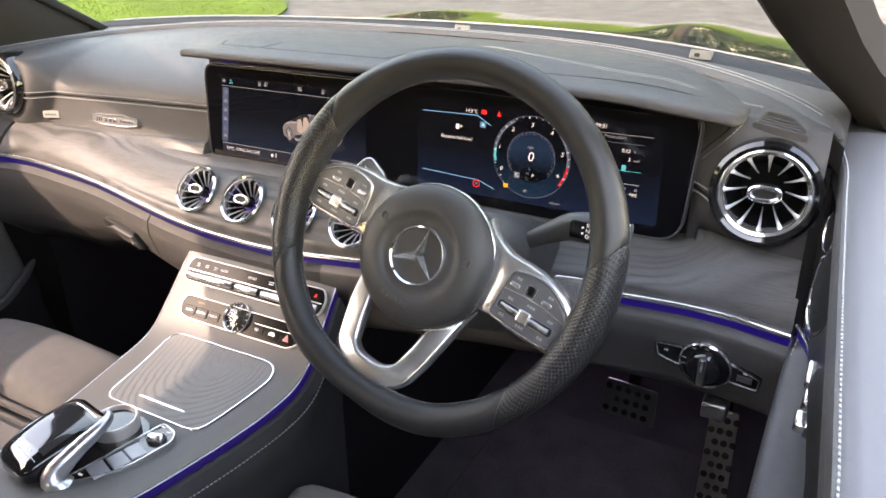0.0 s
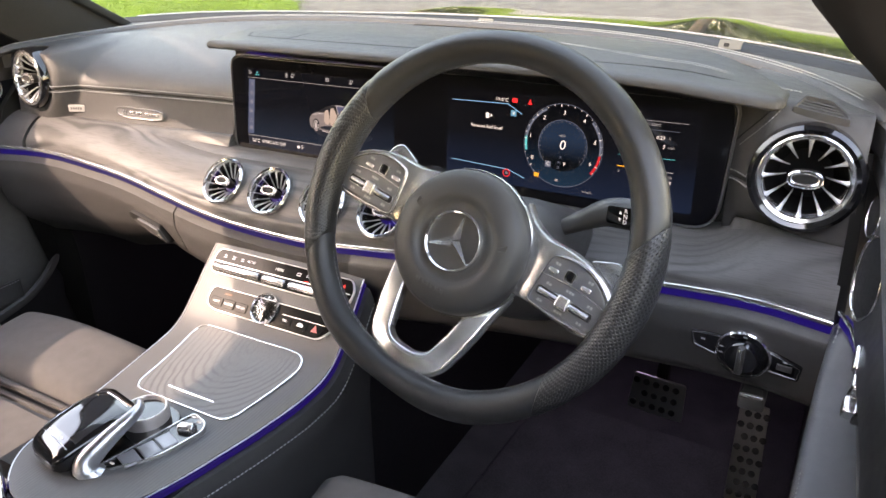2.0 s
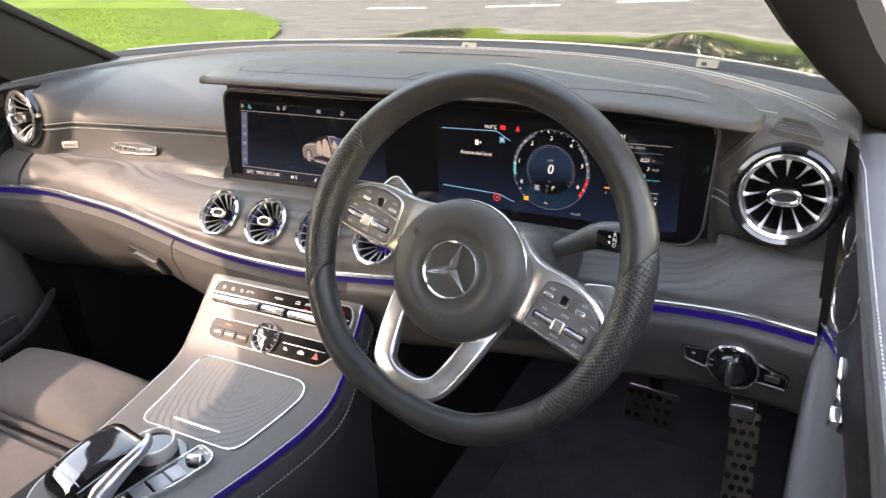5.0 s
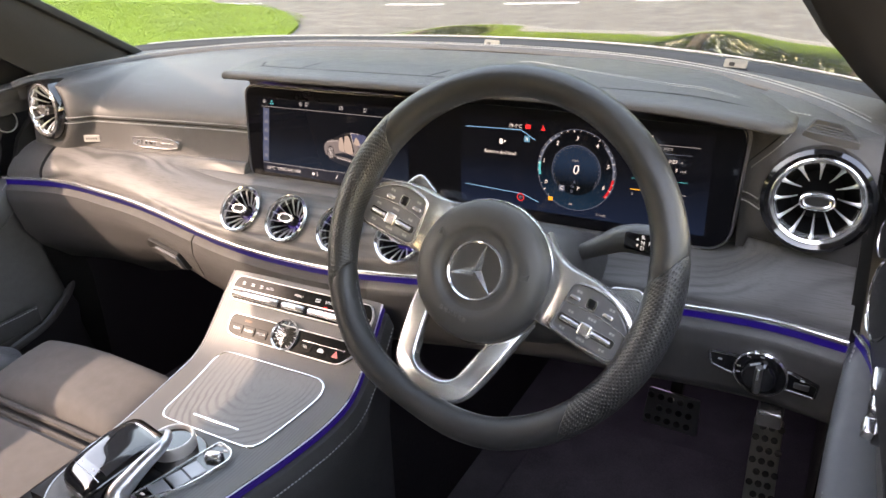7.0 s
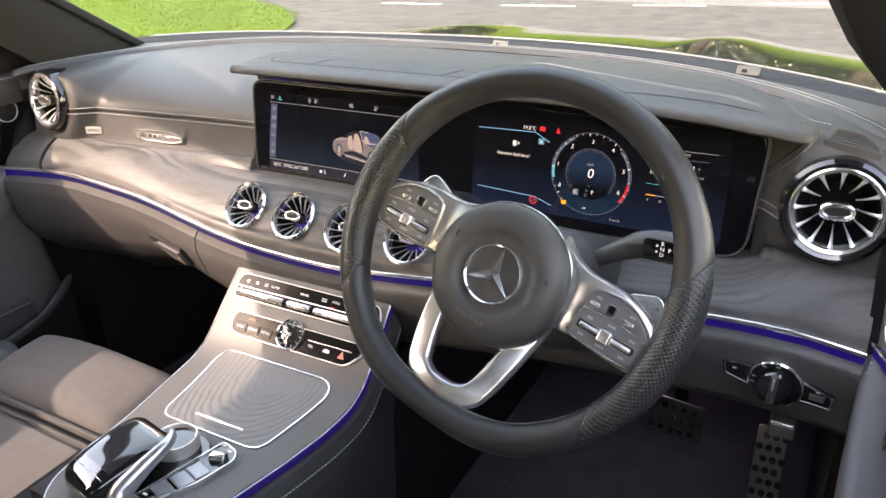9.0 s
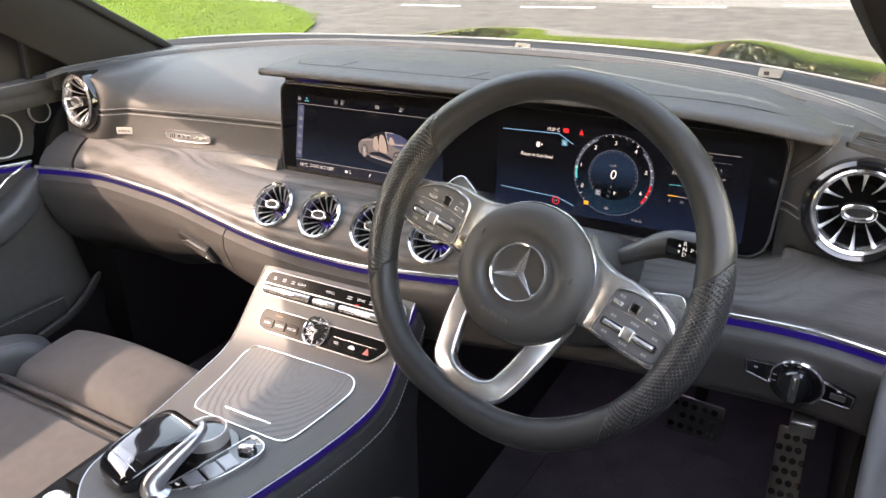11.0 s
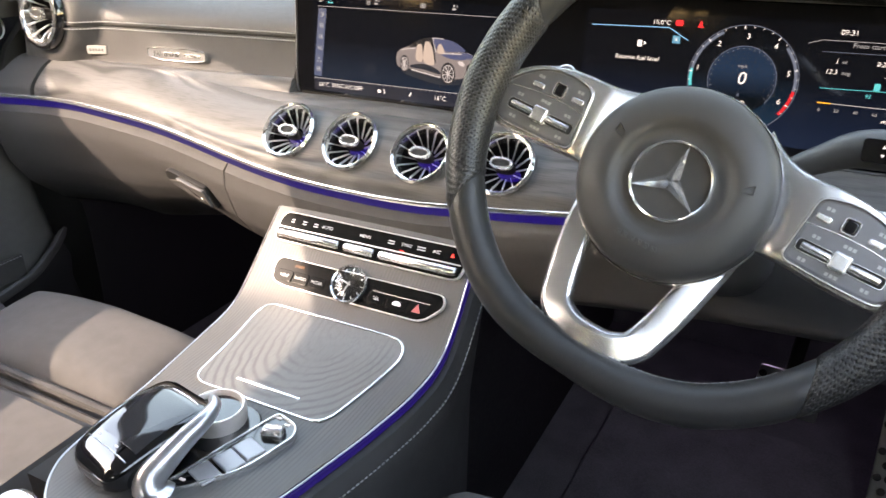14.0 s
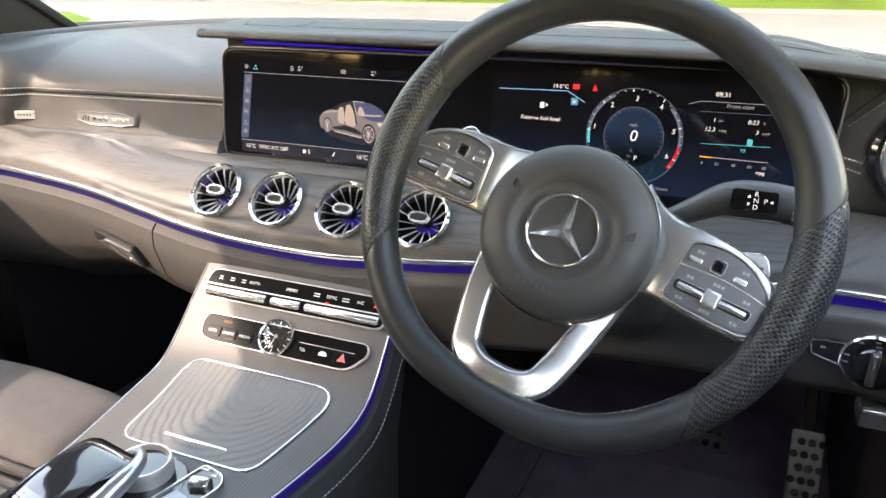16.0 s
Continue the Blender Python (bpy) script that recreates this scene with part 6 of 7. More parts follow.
bar((-0.009, 0.8872), (0.033, 0.8812), 0.0014, CAR_LIGHT, left, 0.0010, "drawn_sill")
drawn("drawn_lamp", [(0.057, 0.9025), (0.064, 0.903), (0.066, 0.898), (0.060, 0.8985)], CAR_LIGHT, 0.001)
drawn("drawn_grille", [(0.071, 0.900), (0.080, 0.901), (0.078, 0.891), (0.070, 0.892)], CAR_DARK, 0.001)
for x, y, w, h in ((-0.020, 0.894, 0.0066, 0.0108), (0.044, 0.8868, 0.0103, 0.0138)):
    for k, mt, z in ((1.0, CAR_DARK, 0.0012), (0.80, CAR_LIGHT, 0.0013), (0.72, CAR_DARK, 0.0014)):
        flat([(x + k * w * math.cos(t), y + k * h * math.sin(t)) for t in [2 * math.pi * i / 28 for i in range(28)]], mt, z, "drawn_tyre", left)
    for k in range(10):
        a = math.pi * k / 5 + 0.2
        bar((x, y), (x + 0.74 * w * math.cos(a), y + 0.74 * h * math.sin(a)), 0.0011 if k % 2 else 0.0007, CAR_LIGHT, left, 0.0016, "drawn_spoke")
# instrument display
bar((0.224, 0.9584), (0.3085, 0.9602), 0.0009, INK_BLUE, right)
bar((0.3085, 0.9602), (0.3295, 0.9485), 0.0009, INK_BLUE, right)
bar((0.224, 0.8752), (0.313, 0.8715), 0.0009, INK_BLUE, right)
bar((0.313, 0.8715), (0.337, 0.8628), 0.0009, INK_BLUE, right)
word("19.0°C", 0.0068, 0.3000, 0.9648, INK_WHITE, right)
flat(rounded(rect(0.3145, 0.9625, 0.3225, 0.9685), 0.0015, 3), INK_RED, 0.0009, "brake_warning", right)
flat([(0.3375, 0.962), (0.3435, 0.962), (0.342, 0.966), (0.3405, 0.9695), (0.339, 0.966)], INK_RED, 0.0009, "belt_warning", right)
flat(rounded(rect(0.2765, 0.9385, 0.2815, 0.9455), 0.0008, 2), INK_WHITE, 0.0009, "fuel_symbol", right)
flat([(0.2835, 0.9405), (0.2865, 0.9425), (0.2835, 0.9445)], INK_WHITE, 0.0009, "fuel_symbol", right)
word("Reserve fuel level", 0.0068, 0.2775, 0.9265, INK_WHITE, right, shear=0.15)
flat(rect(0.3135, 0.9445, 0.3215, 0.9525), ink("close_box", (0.02, 0.08, 0.13), 1.0), 0.0008, "close_box", right)
word("x", 0.0075, 0.3175, 0.949, INK_WHITE, right)
arc(0.3105, 0.8664, 0.0042, 0.0056, 0, 360, INK_RED, right, 0.0009, "speed_sign", 28)
word("30", 0.0048, 0.3105, 0.8664, INK_GREY, right)
GX, GY = 0.389, 0.9135
DIAL = screen_glow("dial_ground", (0.0006, 0.001, 0.002), (0.004, 0.02, 0.045), GY - 0.055, GY + 0.055, 0, 1)
arc(GX, GY, 0.0, 0.0545, 0, 360, DIAL, right, 0.0007, "rev_dial", 64)
arc(GX, GY, 0.0, 0.0335, 0, 360, screen_glow("speed_dial", (0.006, 0.017, 0.04), (0.0, 0.0005, 0.001), GY - 0.02, GY + 0.034, 0, 1), right, 0.00085, "speed_dial", 48)
for a0, a1 in ((118, 172), (-8, 42)):
    arc(GX, GY, 0.0500, 0.0530, a0, a1, INK_DIM, right, 0.00095, "dial_band", 16)
arc(GX, GY, 0.0540, 0.0547, 0, 360, INK_DIM, right, 0.0009, "dial_rim", 72)
arc(GX, GY, 0.0334, 0.0340, -40, 220, INK_DIM, right, 0.0009, "dial_rim", 48)
arc(GX, GY, 0.0500, 0.0532, -38, -8, ink("redline", (0.55, 0.02, 0.03), 0.3), right, 0.001, "redline", 12)
arc(GX, GY, 0.0500, 0.0532, 172, 192, INK_CYAN, right, 0.001, "level_bar", 12)
for i in range(27):
    a = radians(225 - i * 10)
    k = 0.0505 if i % 4 == 1 else 0.0520
    bar((GX + k * math.cos(a), GY + k * math.sin(a)), (GX + 0.0537 * math.cos(a), GY + 0.0537 * math.sin(a)), 0.0009 if i % 4 == 1 else 0.0005, INK_WHITE, right, 0.0012, "tick")
    bar((GX + 0.0305 * math.cos(a), GY + 0.0305 * math.sin(a)), (GX + 0.032 * math.cos(a), GY + 0.032 * math.sin(a)), 0.0004, INK_GREY, right, 0.0012, "tick")
for body, x, y in (("0", 0.3475, 0.8935), ("1", 0.3435, 0.9221), ("2", 0.3619, 0.9477), ("3", 0.3891, 0.9566), ("4", 0.4165, 0.949), ("5", 0.4326, 0.9231), ("6", 0.428, 0.8949)):
    word(body, 0.0078, x, y, INK_WHITE, right, shear=0.12, z=0.0014)
word("0", 0.0185, GX, GY + 0.0008, INK_WHITE, right, shear=0.12, z=0.0014)
word("mph", 0.0052, GX - 0.001, 0.9271, INK_GREY, right, shear=0.12, z=0.0014)
word("R", 0.0055, 0.3882, 0.8976, INK_DIM, right, z=0.0014)
word("N", 0.0055, 0.3858, 0.8910, INK_DIM, right, z=0.0014)
word("D", 0.0055, 0.3850, 0.8845, INK_DIM, right, z=0.0014)
word("P", 0.0072, 0.3936, 0.8895, INK_WHITE, right, z=0.0014)
flat(rounded(rect(0.3665, 0.8835, 0.3745, 0.8915), 0.001, 2), INK_DIM, 0.0013, "mode_box", right)
word("C", 0.0068, 0.3706, 0.8876, INK_WHITE, right, z=0.0016)
flat([(0.352, 0.868), (0.358, 0.868), (0.3585, 0.8735), (0.3515, 0.8735)], INK_AMBER, 0.0013, "engine_lamp", right)
word("1/2", 0.0042, 0.3836, 0.8672, INK_WHITE, right, z=0.0014)
word("0 km/h", 0.0048, 0.427, 0.8571, INK_GREY, right, z=0.0014)
word("09:31", 0.0072, 0.480, 0.9664, INK_WHITE, right)
word("From start", 0.0064, 0.4983, 0.9549, INK_GREY, right, shear=0.15)
for body, x, y, s, mt in (("1", 0.4738, 0.9391, 0.0064, INK_WHITE), ("mi", 0.4805, 0.9388, 0.0046, INK_GREY), ("0:23", 0.5135, 0.9393, 0.0064, INK_WHITE), ("h", 0.5245, 0.9392, 0.0046, INK_GREY),
                          ("12.3", 0.4704, 0.9289, 0.0064, INK_WHITE), ("mpg", 0.4835, 0.9285, 0.0046, INK_GREY), ("3", 0.5185, 0.9287, 0.0064, INK_WHITE), ("mph", 0.5275, 0.9284, 0.0046, INK_GREY)):
    word(body, s, x, y, mt, right, shear=0.15)
bar((0.463, 0.9126), (0.534, 0.9146), 0.0005, INK_CYAN, right)
bar((0.459, 0.9475), (0.536, 0.9485), 0.0004, INK_DIM, right)
flat(rounded(rect(0.510, 0.9145, 0.5155, 0.9215), 0.001, 2), INK_CYAN, 0.0009, "fuel_symbol", right)
word("93", 0.0056, 0.5065, 0.9084, INK_CYAN, right, shear=0.15)
bar((0.4632, 0.8984), (0.5337, 0.898), 0.0008, INK_GREY, right)
bar((0.4635, 0.8984), (0.476, 0.8984), 0.0012, INK_AMBER, right, 0.001)
for body, x in (("0", 0.4663), ("20", 0.4819), ("40", 0.499), ("60", 0.5158), ("80", 0.5306)):
    word(body, 0.0046, x, 0.8917, INK_GREY, right)
word("mpg", 0.0056, 0.5274, 0.8862, INK_WHITE, right, shear=0.15)
bar((0.445, 0.9545), (0.458, 0.9585), 0.0005, INK_GREY, right)
bar((0.458, 0.9585), (0.545, 0.9590), 0.0005, INK_GREY, right)

# ---- badges and glovebox handle ----
BADGE_METAL = mat("badge_metal", (0.26, 0.26, 0.265), 0.3, metal=0.8, vary=0.06, scale=60)
BM = basis((-0.4055, 0.0275, 0.8765), (1, 0.07, 0), (0, 0.10, 1))
badge = thing("trim_badge", (-0.4055, 0.04, 0.8765), "long silver and black badge plate with bars, on the leather", "badge")
b_o = rounded([(-0.054, -0.004), (-0.03, -0.009), (0.03, -0.009), (0.054, -0.006), (0.054, 0.005), (0.03, 0.009), (-0.03, 0.009), (-0.054, 0.007)], 0.003, 2)
part("plate", plate(b_o, -0.004, 0.0015, 0.0006, BM), BADGE_METAL, badge, "grey metal plate")
part("edge", band(offset(b_o, -0.0012), 0.0022, -0.003, 0.0026, BM), CHROME, badge, "chrome edge")
for i, w in enumerate((0.0022, 0.0022, 0.0022)):
    part("bar", plate([(-0.044 + i * 0.005, -0.004), (-0.0415 + i * 0.005, -0.004), (-0.0395 + i * 0.005, 0.004), (-0.042 + i * 0.005, 0.004)], 0.001, 0.0021, 0.0, BM), CHROME, badge, "bright slanted bar")
for i, w in enumerate((0.0038, 0.0042, 0.004)):
    part("bar", box(-0.024 + i * 0.0105, -0.024 + i * 0.0105 + 2 * w, -0.0030, 0.0030, 0.001, 0.0021, 0.0002, BM), CHROME, badge, "bright bar for unlettered brand")
for i in range(5):
    part("bar", box(0.014 + i * 0.0065, 0.0185 + i * 0.0065, -0.0022, 0.0022, 0.001, 0.0021, 0.0002, BM), SILVER, badge)
TAG_PLASTIC = mat("tag_plastic", (0.20, 0.195, 0.185), 0.5, vary=0.1, scale=40)
TM = basis((-0.562, 0.0130, 0.8745), (1, 0.33, 0), (0, 0.10, 1))
tag = thing("airbag_tag", (-0.562, 0.025, 0.8745), "small grey embossed plastic tag on the leather", "tag")
t_o = rounded(rect(-0.017, -0.0065, 0.017, 0.0065), 0.002, 3)
part("plate", plate(t_o, -0.006, 0.0018, 0.0008, TM), TAG_PLASTIC, tag)
for i in range(5):
    part("raised_bar", box(-0.012 + i * 0.005, -0.009 + i * 0.005, -0.002, 0.002, 0.001, 0.0021, 0, TM), PLASTIC, tag)
GM = basis((-0.307, -0.0750, 0.7165), (0.96, -0.06, -0.22), (0.30, -0.30, 0.90))
latch = thing("glovebox_handle", (-0.312, -0.05, 0.71), "black glovebox release lever in a dished recess", "glovebox handle")
# No hollow is cut; dark and paler plates paint its shade and light.
part("recess", plate(rounded([(-0.051, -0.004), (-0.040, -0.013), (0.049, -0.0145), (0.028, 0.0135), (-0.030, 0.0125), (-0.050, 0.011)], [0.007, 0.006, 0.002, 0.003, 0.006, 0.007], 4), -0.010, 0.0022, 0.0012, GM), PLASTIC_DARK, latch, "dark raised plate standing for the recess in shade")
part("lit_slope", plate(rounded([(-0.046, -0.006), (-0.038, -0.0115), (0.000, -0.0128), (-0.014, 0.003), (-0.028, 0.001)], [0.004, 0.003, 0.002, 0.002, 0.006], 3), -0.004, 0.0034, 0.001, GM), LEATHER, latch, "paler plate standing for the lit lower slope of the recess")
part("lever", plate(rounded([(-0.022, 0.0095), (-0.003, -0.011), (0.044, -0.0125), (0.028, 0.010)], 0.0015, 3), 0.0, 0.0065, 0.0015, GM), PLASTIC, latch, "black lever")
part("lever_edge", sweep([GM @ Vector(p) for p in ((-0.022, 0.0095, 0.0062), (0.0, 0.0102, 0.0068), (0.029, 0.0102, 0.0068))], circle(0.0012, 8)), PAD, latch, "bright lever edge")
part("lock_cover", plate([(0.026 + 0.003 * math.cos(a), -0.006 + 0.003 * math.sin(a)) for a in [math.pi * k / 6 for k in range(12)]], 0.002, 0.0072, 0.0006, GM), KNOB, latch, "small bright lock button")


# ---- doors ----
def door(side, name, label):
    d = thing(name, (side * 0.80, -0.5, 0.30), label, "car door", kind="structure")

    def P(bm):
        return mirror_x(bm, side)

    def belt(u, v):
        y = mix(0.13, -1.13, u)
        sec = [(0.748, 0.935), (0.745, 0.950), (0.747, 0.960), (0.754, 0.965), (0.775, 0.968), (0.82, 0.967), (0.88, 0.960), (0.905, 0.945), (0.91, 0.90)]
        s = v * (len(sec) - 1)
        i = min(int(s), len(sec) - 2)
        x, z = mix(sec[i][0], sec[i + 1][0], s - i), mix(sec[i][1], sec[i + 1][1], s - i)
        # The passenger's shoulder is raised, out of view, to shade more of the seat.
        return (x + (0.006 - 0.014 * ease((y + 0.02) / 0.15) if side > 0 else 0.0) + 0.02 * min(1, max(0, -y / 0.5)) ** 1.2, y, z - 0.004 * u + (0.048 * ease((-y - 0.18) / 0.40) if side < 0 else 0.0))
    part("belt_top", P(sheet(belt, 30, 24, 0.02, (0, 0, -1))), SKYLIT_SHOULDER if side > 0 else LEATHER, d, "smooth leather door shoulder with double stitching")
    for k in (0.0, 0.005):
        line = []
        for i in range(60):
            u = i / 59
            p = Vector(belt(u, 0.30))
            line.append((side * (p.x + k), p.y, p.z + 0.0008))
        stitches(line, d, 0.0055, 0.0009)

    front = curve([(0.30, 0.02), (0.55, 0.03), (0.70, -0.03), (0.80, -0.072), (0.86, -0.045), (0.95, 0.03)])
    prof = spline([(0.22, 0.78), (0.40, 0.775), (0.55, 0.770), (0.68, 0.768), (0.76, 0.760), (0.80, 0.752), (0.82, 0.755), (0.86, 0.766), (0.90, 0.769), (0.93, 0.766), (0.96, 0.762)])

    def bow(y):
        return 0.05 * min(1.0, max(0.0, -y - 0.04) / 0.3) * (0.45 if side > 0 else 1.0)

    def inset(z):
        return 0.011 * ease((z - 0.80) / 0.03) if side > 0 else 0.0

    def face(z0, z1):
        def f(u, v):
            z = mix(z0, z1, v)
            y = mix(front(z), -1.13, u)
            return (prof(z) + bow(y) - inset(z), y, z)
        return f
    up = part("speaker_panel", P(sheet(face(0.823, 0.945), 40, 12, 0.02, (1, 0, 0))), GLOSS_SOFT, d, "dark glossy upper door trim")
    part("lower_panel", P(sheet(face(0.22, 0.800), 40, 30, 0.02, (1, 0, 0))), DOOR_VINYL, d, "black lower door trim")
    sz = curve([(-1.1, 0.85), (-0.35, 0.836), (-0.072, 0.8085)])
    ys = [mix(-0.072, -1.1, i / 40) for i in range(41)]
    path = [(side * (prof(0.81) - 0.004 + bow(y)), y, sz(y)) for y in ys]
    if side > 0:
        path = smooth_path([(0.735, -0.066, 0.8035), (0.747, -0.095, 0.803), (0.757, -0.14, 0.800), (0.764, -0.20, 0.796), (0.770, -0.30, 0.790), (0.776, -0.46, 0.785), (0.780, -1.0, 0.785)], 6)
    part("chrome_strip", sweep([(x + side * (0.004 if side > 0 else 0), y, z + 0.004) for x, y, z in path], rounded(rect(-0.002, -0.002, 0.002, 0.002), 0.001, 3) if side > 0 else rounded(rect(-0.004, -0.003, 0.004, 0.0035), 0.002, 3)), CHROME, d, "thin bright metal strip")
    part("light_strip", sweep([(x + side * 0.009, y, z - 0.004) for x, y, z in path], rounded(rect(-0.004, -0.006, 0.004, 0.006), 0.002, 2)), LED, d, "violet ambient light strip")
    for nm, y, z, r in (("tweeter", -0.024, 0.901, 0.022), ("speaker", -0.108, 0.870, 0.042)):
        x = prof(z) + bow(y) - 0.004 - inset(z)
        m = basis((side * x, y, z), (0, side * -1.0, 0.0), (side * 0.12, 0.0, 1))
        if m.col[2][0] * side > 0:
            m = basis((side * x, y, z), (0, side * 1.0, 0.0), (side * 0.12, 0.0, 1))
        if side > 0:
            m = basis((x, y, z), (0.22, -0.975, 0.0), (0.12, 0.0, 1))
        g = part(nm, lathe([(r * 0.96, -0.004), (r * 0.95, 0.002), (r * 0.7, 0.0035), (r * 0.3, 0.0045), (0.0005, 0.005)], 40, m), GRILLE, d, "finely perforated metal speaker grille")
        part("ring", lathe([(r * 0.95, -0.004), (r * 0.955, 0.0045), (r * 0.985, 0.0062), (r * 1.02, 0.0045), (r * 1.03, -0.001)] if side < 0 else [(r * 0.96, -0.004), (r * 0.97, 0.0030), (r * 0.99, 0.0040), (r * 1.01, 0.0030), (r * 1.015, -0.001)], 48, m), LIT_RING if side < 0 else CHROME, g, "bright ring")
    arm = smooth_path([(0.775, -0.06, 0.780), (0.770, -0.085, 0.760), (0.766, -0.14, 0.722), (0.764, -0.24, 0.690), (0.764, -0.45, 0.675), (0.766, -0.80, 0.68)], 6)
    part("armrest", sweep([(side * p.x, p.y, p.z) for p in arm], rounded(rect(-0.036, -0.030, 0.036, 0.024), 0.016, 4), (0, 0.3, 1)), SEAT_LEATHER, d, "stitched grey-black leather armrest")
    stitches([(side * (p.x - 0.031), p.y, p.z + 0.020) for p in arm[3:]], d, 0.006, 0.0009, (-side, 0, 1))
    # release lever
    hx = prof(0.80)
    if side < 0:
        part("lever_surround", sweep([(side * (hx - 0.002), -0.075, 0.815), (side * (hx - 0.002), -0.10, 0.806), (side * (hx + 0.002), -0.13, 0.792), (side * (hx + 0.006), -0.15, 0.775)], circle(0.0026, 8)), CHROME, d, "curved chrome lever surround")
    if side < 0:
        part("release_lever", sweep([(side * (hx + 0.012), -0.17, 0.845), (side * (hx + 0.006), -0.185, 0.842), (side * (hx + 0.004), -0.225, 0.834), (side * (hx + 0.010), -0.25, 0.820)], circle(0.006, 10, 0.010)), CHROME, d, "chrome release lever")
    else:
        cl = basis((0.7645, -0.200, 0.812), (0, -0.86, -0.50), (0.10, -0.50, 0.86))
        sw = part("seat_switch", plate(rounded([(-0.034, -0.016), (0.036, -0.014), (0.036, 0.012), (-0.030, 0.016)], 0.005, 3), -0.012, 0.002, 0.002, cl), GLOSS, d, "gloss black seat switch plate")
        for x0, x1, y0, y1, h in ((-0.031, -0.006, 0.002, 0.013, 0.010), (-0.004, 0.012, -0.010, 0.010, 0.008), (0.016, 0.033, -0.011, 0.004, 0.011), (-0.028, -0.010, -0.013, -0.002, 0.006)):
            part("switch", plate(rounded([(x0, y0), (x1, y0), (x1, y1), (x0, y1)], 0.003, 3), 0.0, h, 0.0025, cl), CHROME, sw, "chrome seat-shaped switch")
    # pocket
    pk = smooth_path([(0.752, 0.045, 0.575), (0.745, 0.01, 0.54), (0.735, -0.04, 0.503), (0.725, -0.12, 0.475), (0.72, -0.33, 0.455), (0.725, -0.8, 0.45)], 6)
    part("pocket_lip", sweep([(side * p.x, p.y, p.z) for p in pk], circle(0.007, 8, 0.010)), PLASTIC, d)
    part("pocket", P(rings_mesh([[(p.x, p.y, p.z), (p.x - 0.004, p.y, p.z - 0.05), (p.x + 0.015, p.y, 0.22), (p.x + 0.04, p.y, 0.22), (p.x + 0.02, p.y, p.z - 0.02)] for p in pk])), PLASTIC_DARK, d)
    part("pocket_strap", P(box(0.724, 0.729, -0.40, -0.095, 0.490, 0.530, 0.002)), LEATHER, d)
    stitches([(side * 0.7235, -0.10 - 0.28 * i / 30, 0.527) for i in range(31)], d, 0.006, 0.0008, (-side, 0, 0))
    part("outer_skin", P(sheet(lambda u, v: (0.905 + 0.03 * math.sin(math.pi * v), mix(0.30, -1.13, u), mix(0.25, 0.93, v)), 12, 10, 0.02, (-1, 0, 0))), PAINT, d, "dark painted outer skin")
    # sail panel before the side window, carried behind the post to darken the pane
    if side > 0:
        return d
    sail = [(0.085, 0.962), (-0.11, 0.962), (-0.11, 1.13), (-0.05, 1.10), (0.005, 1.055), (0.055, 1.005)]
    part("sail_panel", P(rings_mesh([[(0.775 + k, y, z) for y, z in sail] for k in (0.0, 0.012)])), GLOSS_SOFT, d, "black triangular corner panel carried behind the post to darken the window")
    part("window_frame", P(sweep([(0.772, -0.028, 0.958), (0.770, -0.022, 1.03), (0.768, -0.020, 1.10)], rounded(rect(-0.006, -0.012, 0.006, 0.012), 0.004, 3), (1, 0, 0))), PLASTIC_DARK, d, "slim black window post")
    return d


DOOR_VINYL = mat("door_vinyl", (0.095, 0.092, 0.091), 0.5, vary=0.15, scale=14, bump=0.3, bump_scale=900, kind="cells")
# Driver's shoulder only: paler, bluer leather with the sky's sheen in its colour.
SKYLIT_SHOULDER = mat("skylit_shoulder_leather", (0.10, 0.10, 0.106), 0.32, spec=0.65, vary=0.1, scale=14, bump=0.25, bump_scale=800, kind="cells")
# Passenger's ring metal, mostly diffuse: light on the rings is in its colour.
LIT_RING = mat("lit_ring_metal", (0.75, 0.74, 0.72), 0.4, metal=0.3, vary=0.05, scale=40)
GLOSS_SOFT = mat("dark_trim", (0.02, 0.02, 0.021), 0.34, spec=0.18, vary=0.12, scale=15, bump=0.1, bump_scale=900)
GRILLE = mat("speaker_mesh", (0.016, 0.016, 0.017), 0.5, spec=0.15, vary=0.1, scale=40, bump=1.0, bump_scale=520, kind="dots")
door(-1, "door_1", "closed black passenger door with speakers and ambient strip")
door(1, "door_2", "closed black driver's door, window lowered, leather shoulder")
for side in (-1, 1):
    edge_y = curve([(0.20, 0.04), (0.55, 0.05), (0.70, -0.02), (0.80, -0.062), (0.86, -0.030), (0.945, 0.05)])
    cap = sheet(lambda u, v: (side * (0.728 + 0.006 * math.sin(3 * v)), mix(0.72, edge_y(mix(0.20, 0.945, v)), u), mix(0.20, 0.945, v)), 12, 20, 0.012, (side, 0, 0))
    part("end_cap", cap, PLASTIC_DARK, dash)
mirror_case = thing("wing_mirror", (-1.0, 0.02, 1.02), "black wing mirror outside the passenger window", "wing mirror")
part("case", rings_mesh([[(-1.0 + a, 0.05 + dy, 1.01 + b) for a, b in rounded([(-0.11 * k, -0.06 * k), (0.10 * k, -0.07 * k), (0.10 * k, 0.06 * k), (-0.11 * k, 0.05 * k)], 0.03)] for dy, k in ((0.0, 1.2), (0.06, 1.15), (0.13, 0.7))]), PAINT, mirror_case)
part("stem", box(-0.95, -0.84, 0.06, 0.13, 0.935, 0.985, 0.01), PLASTIC, mirror_case)
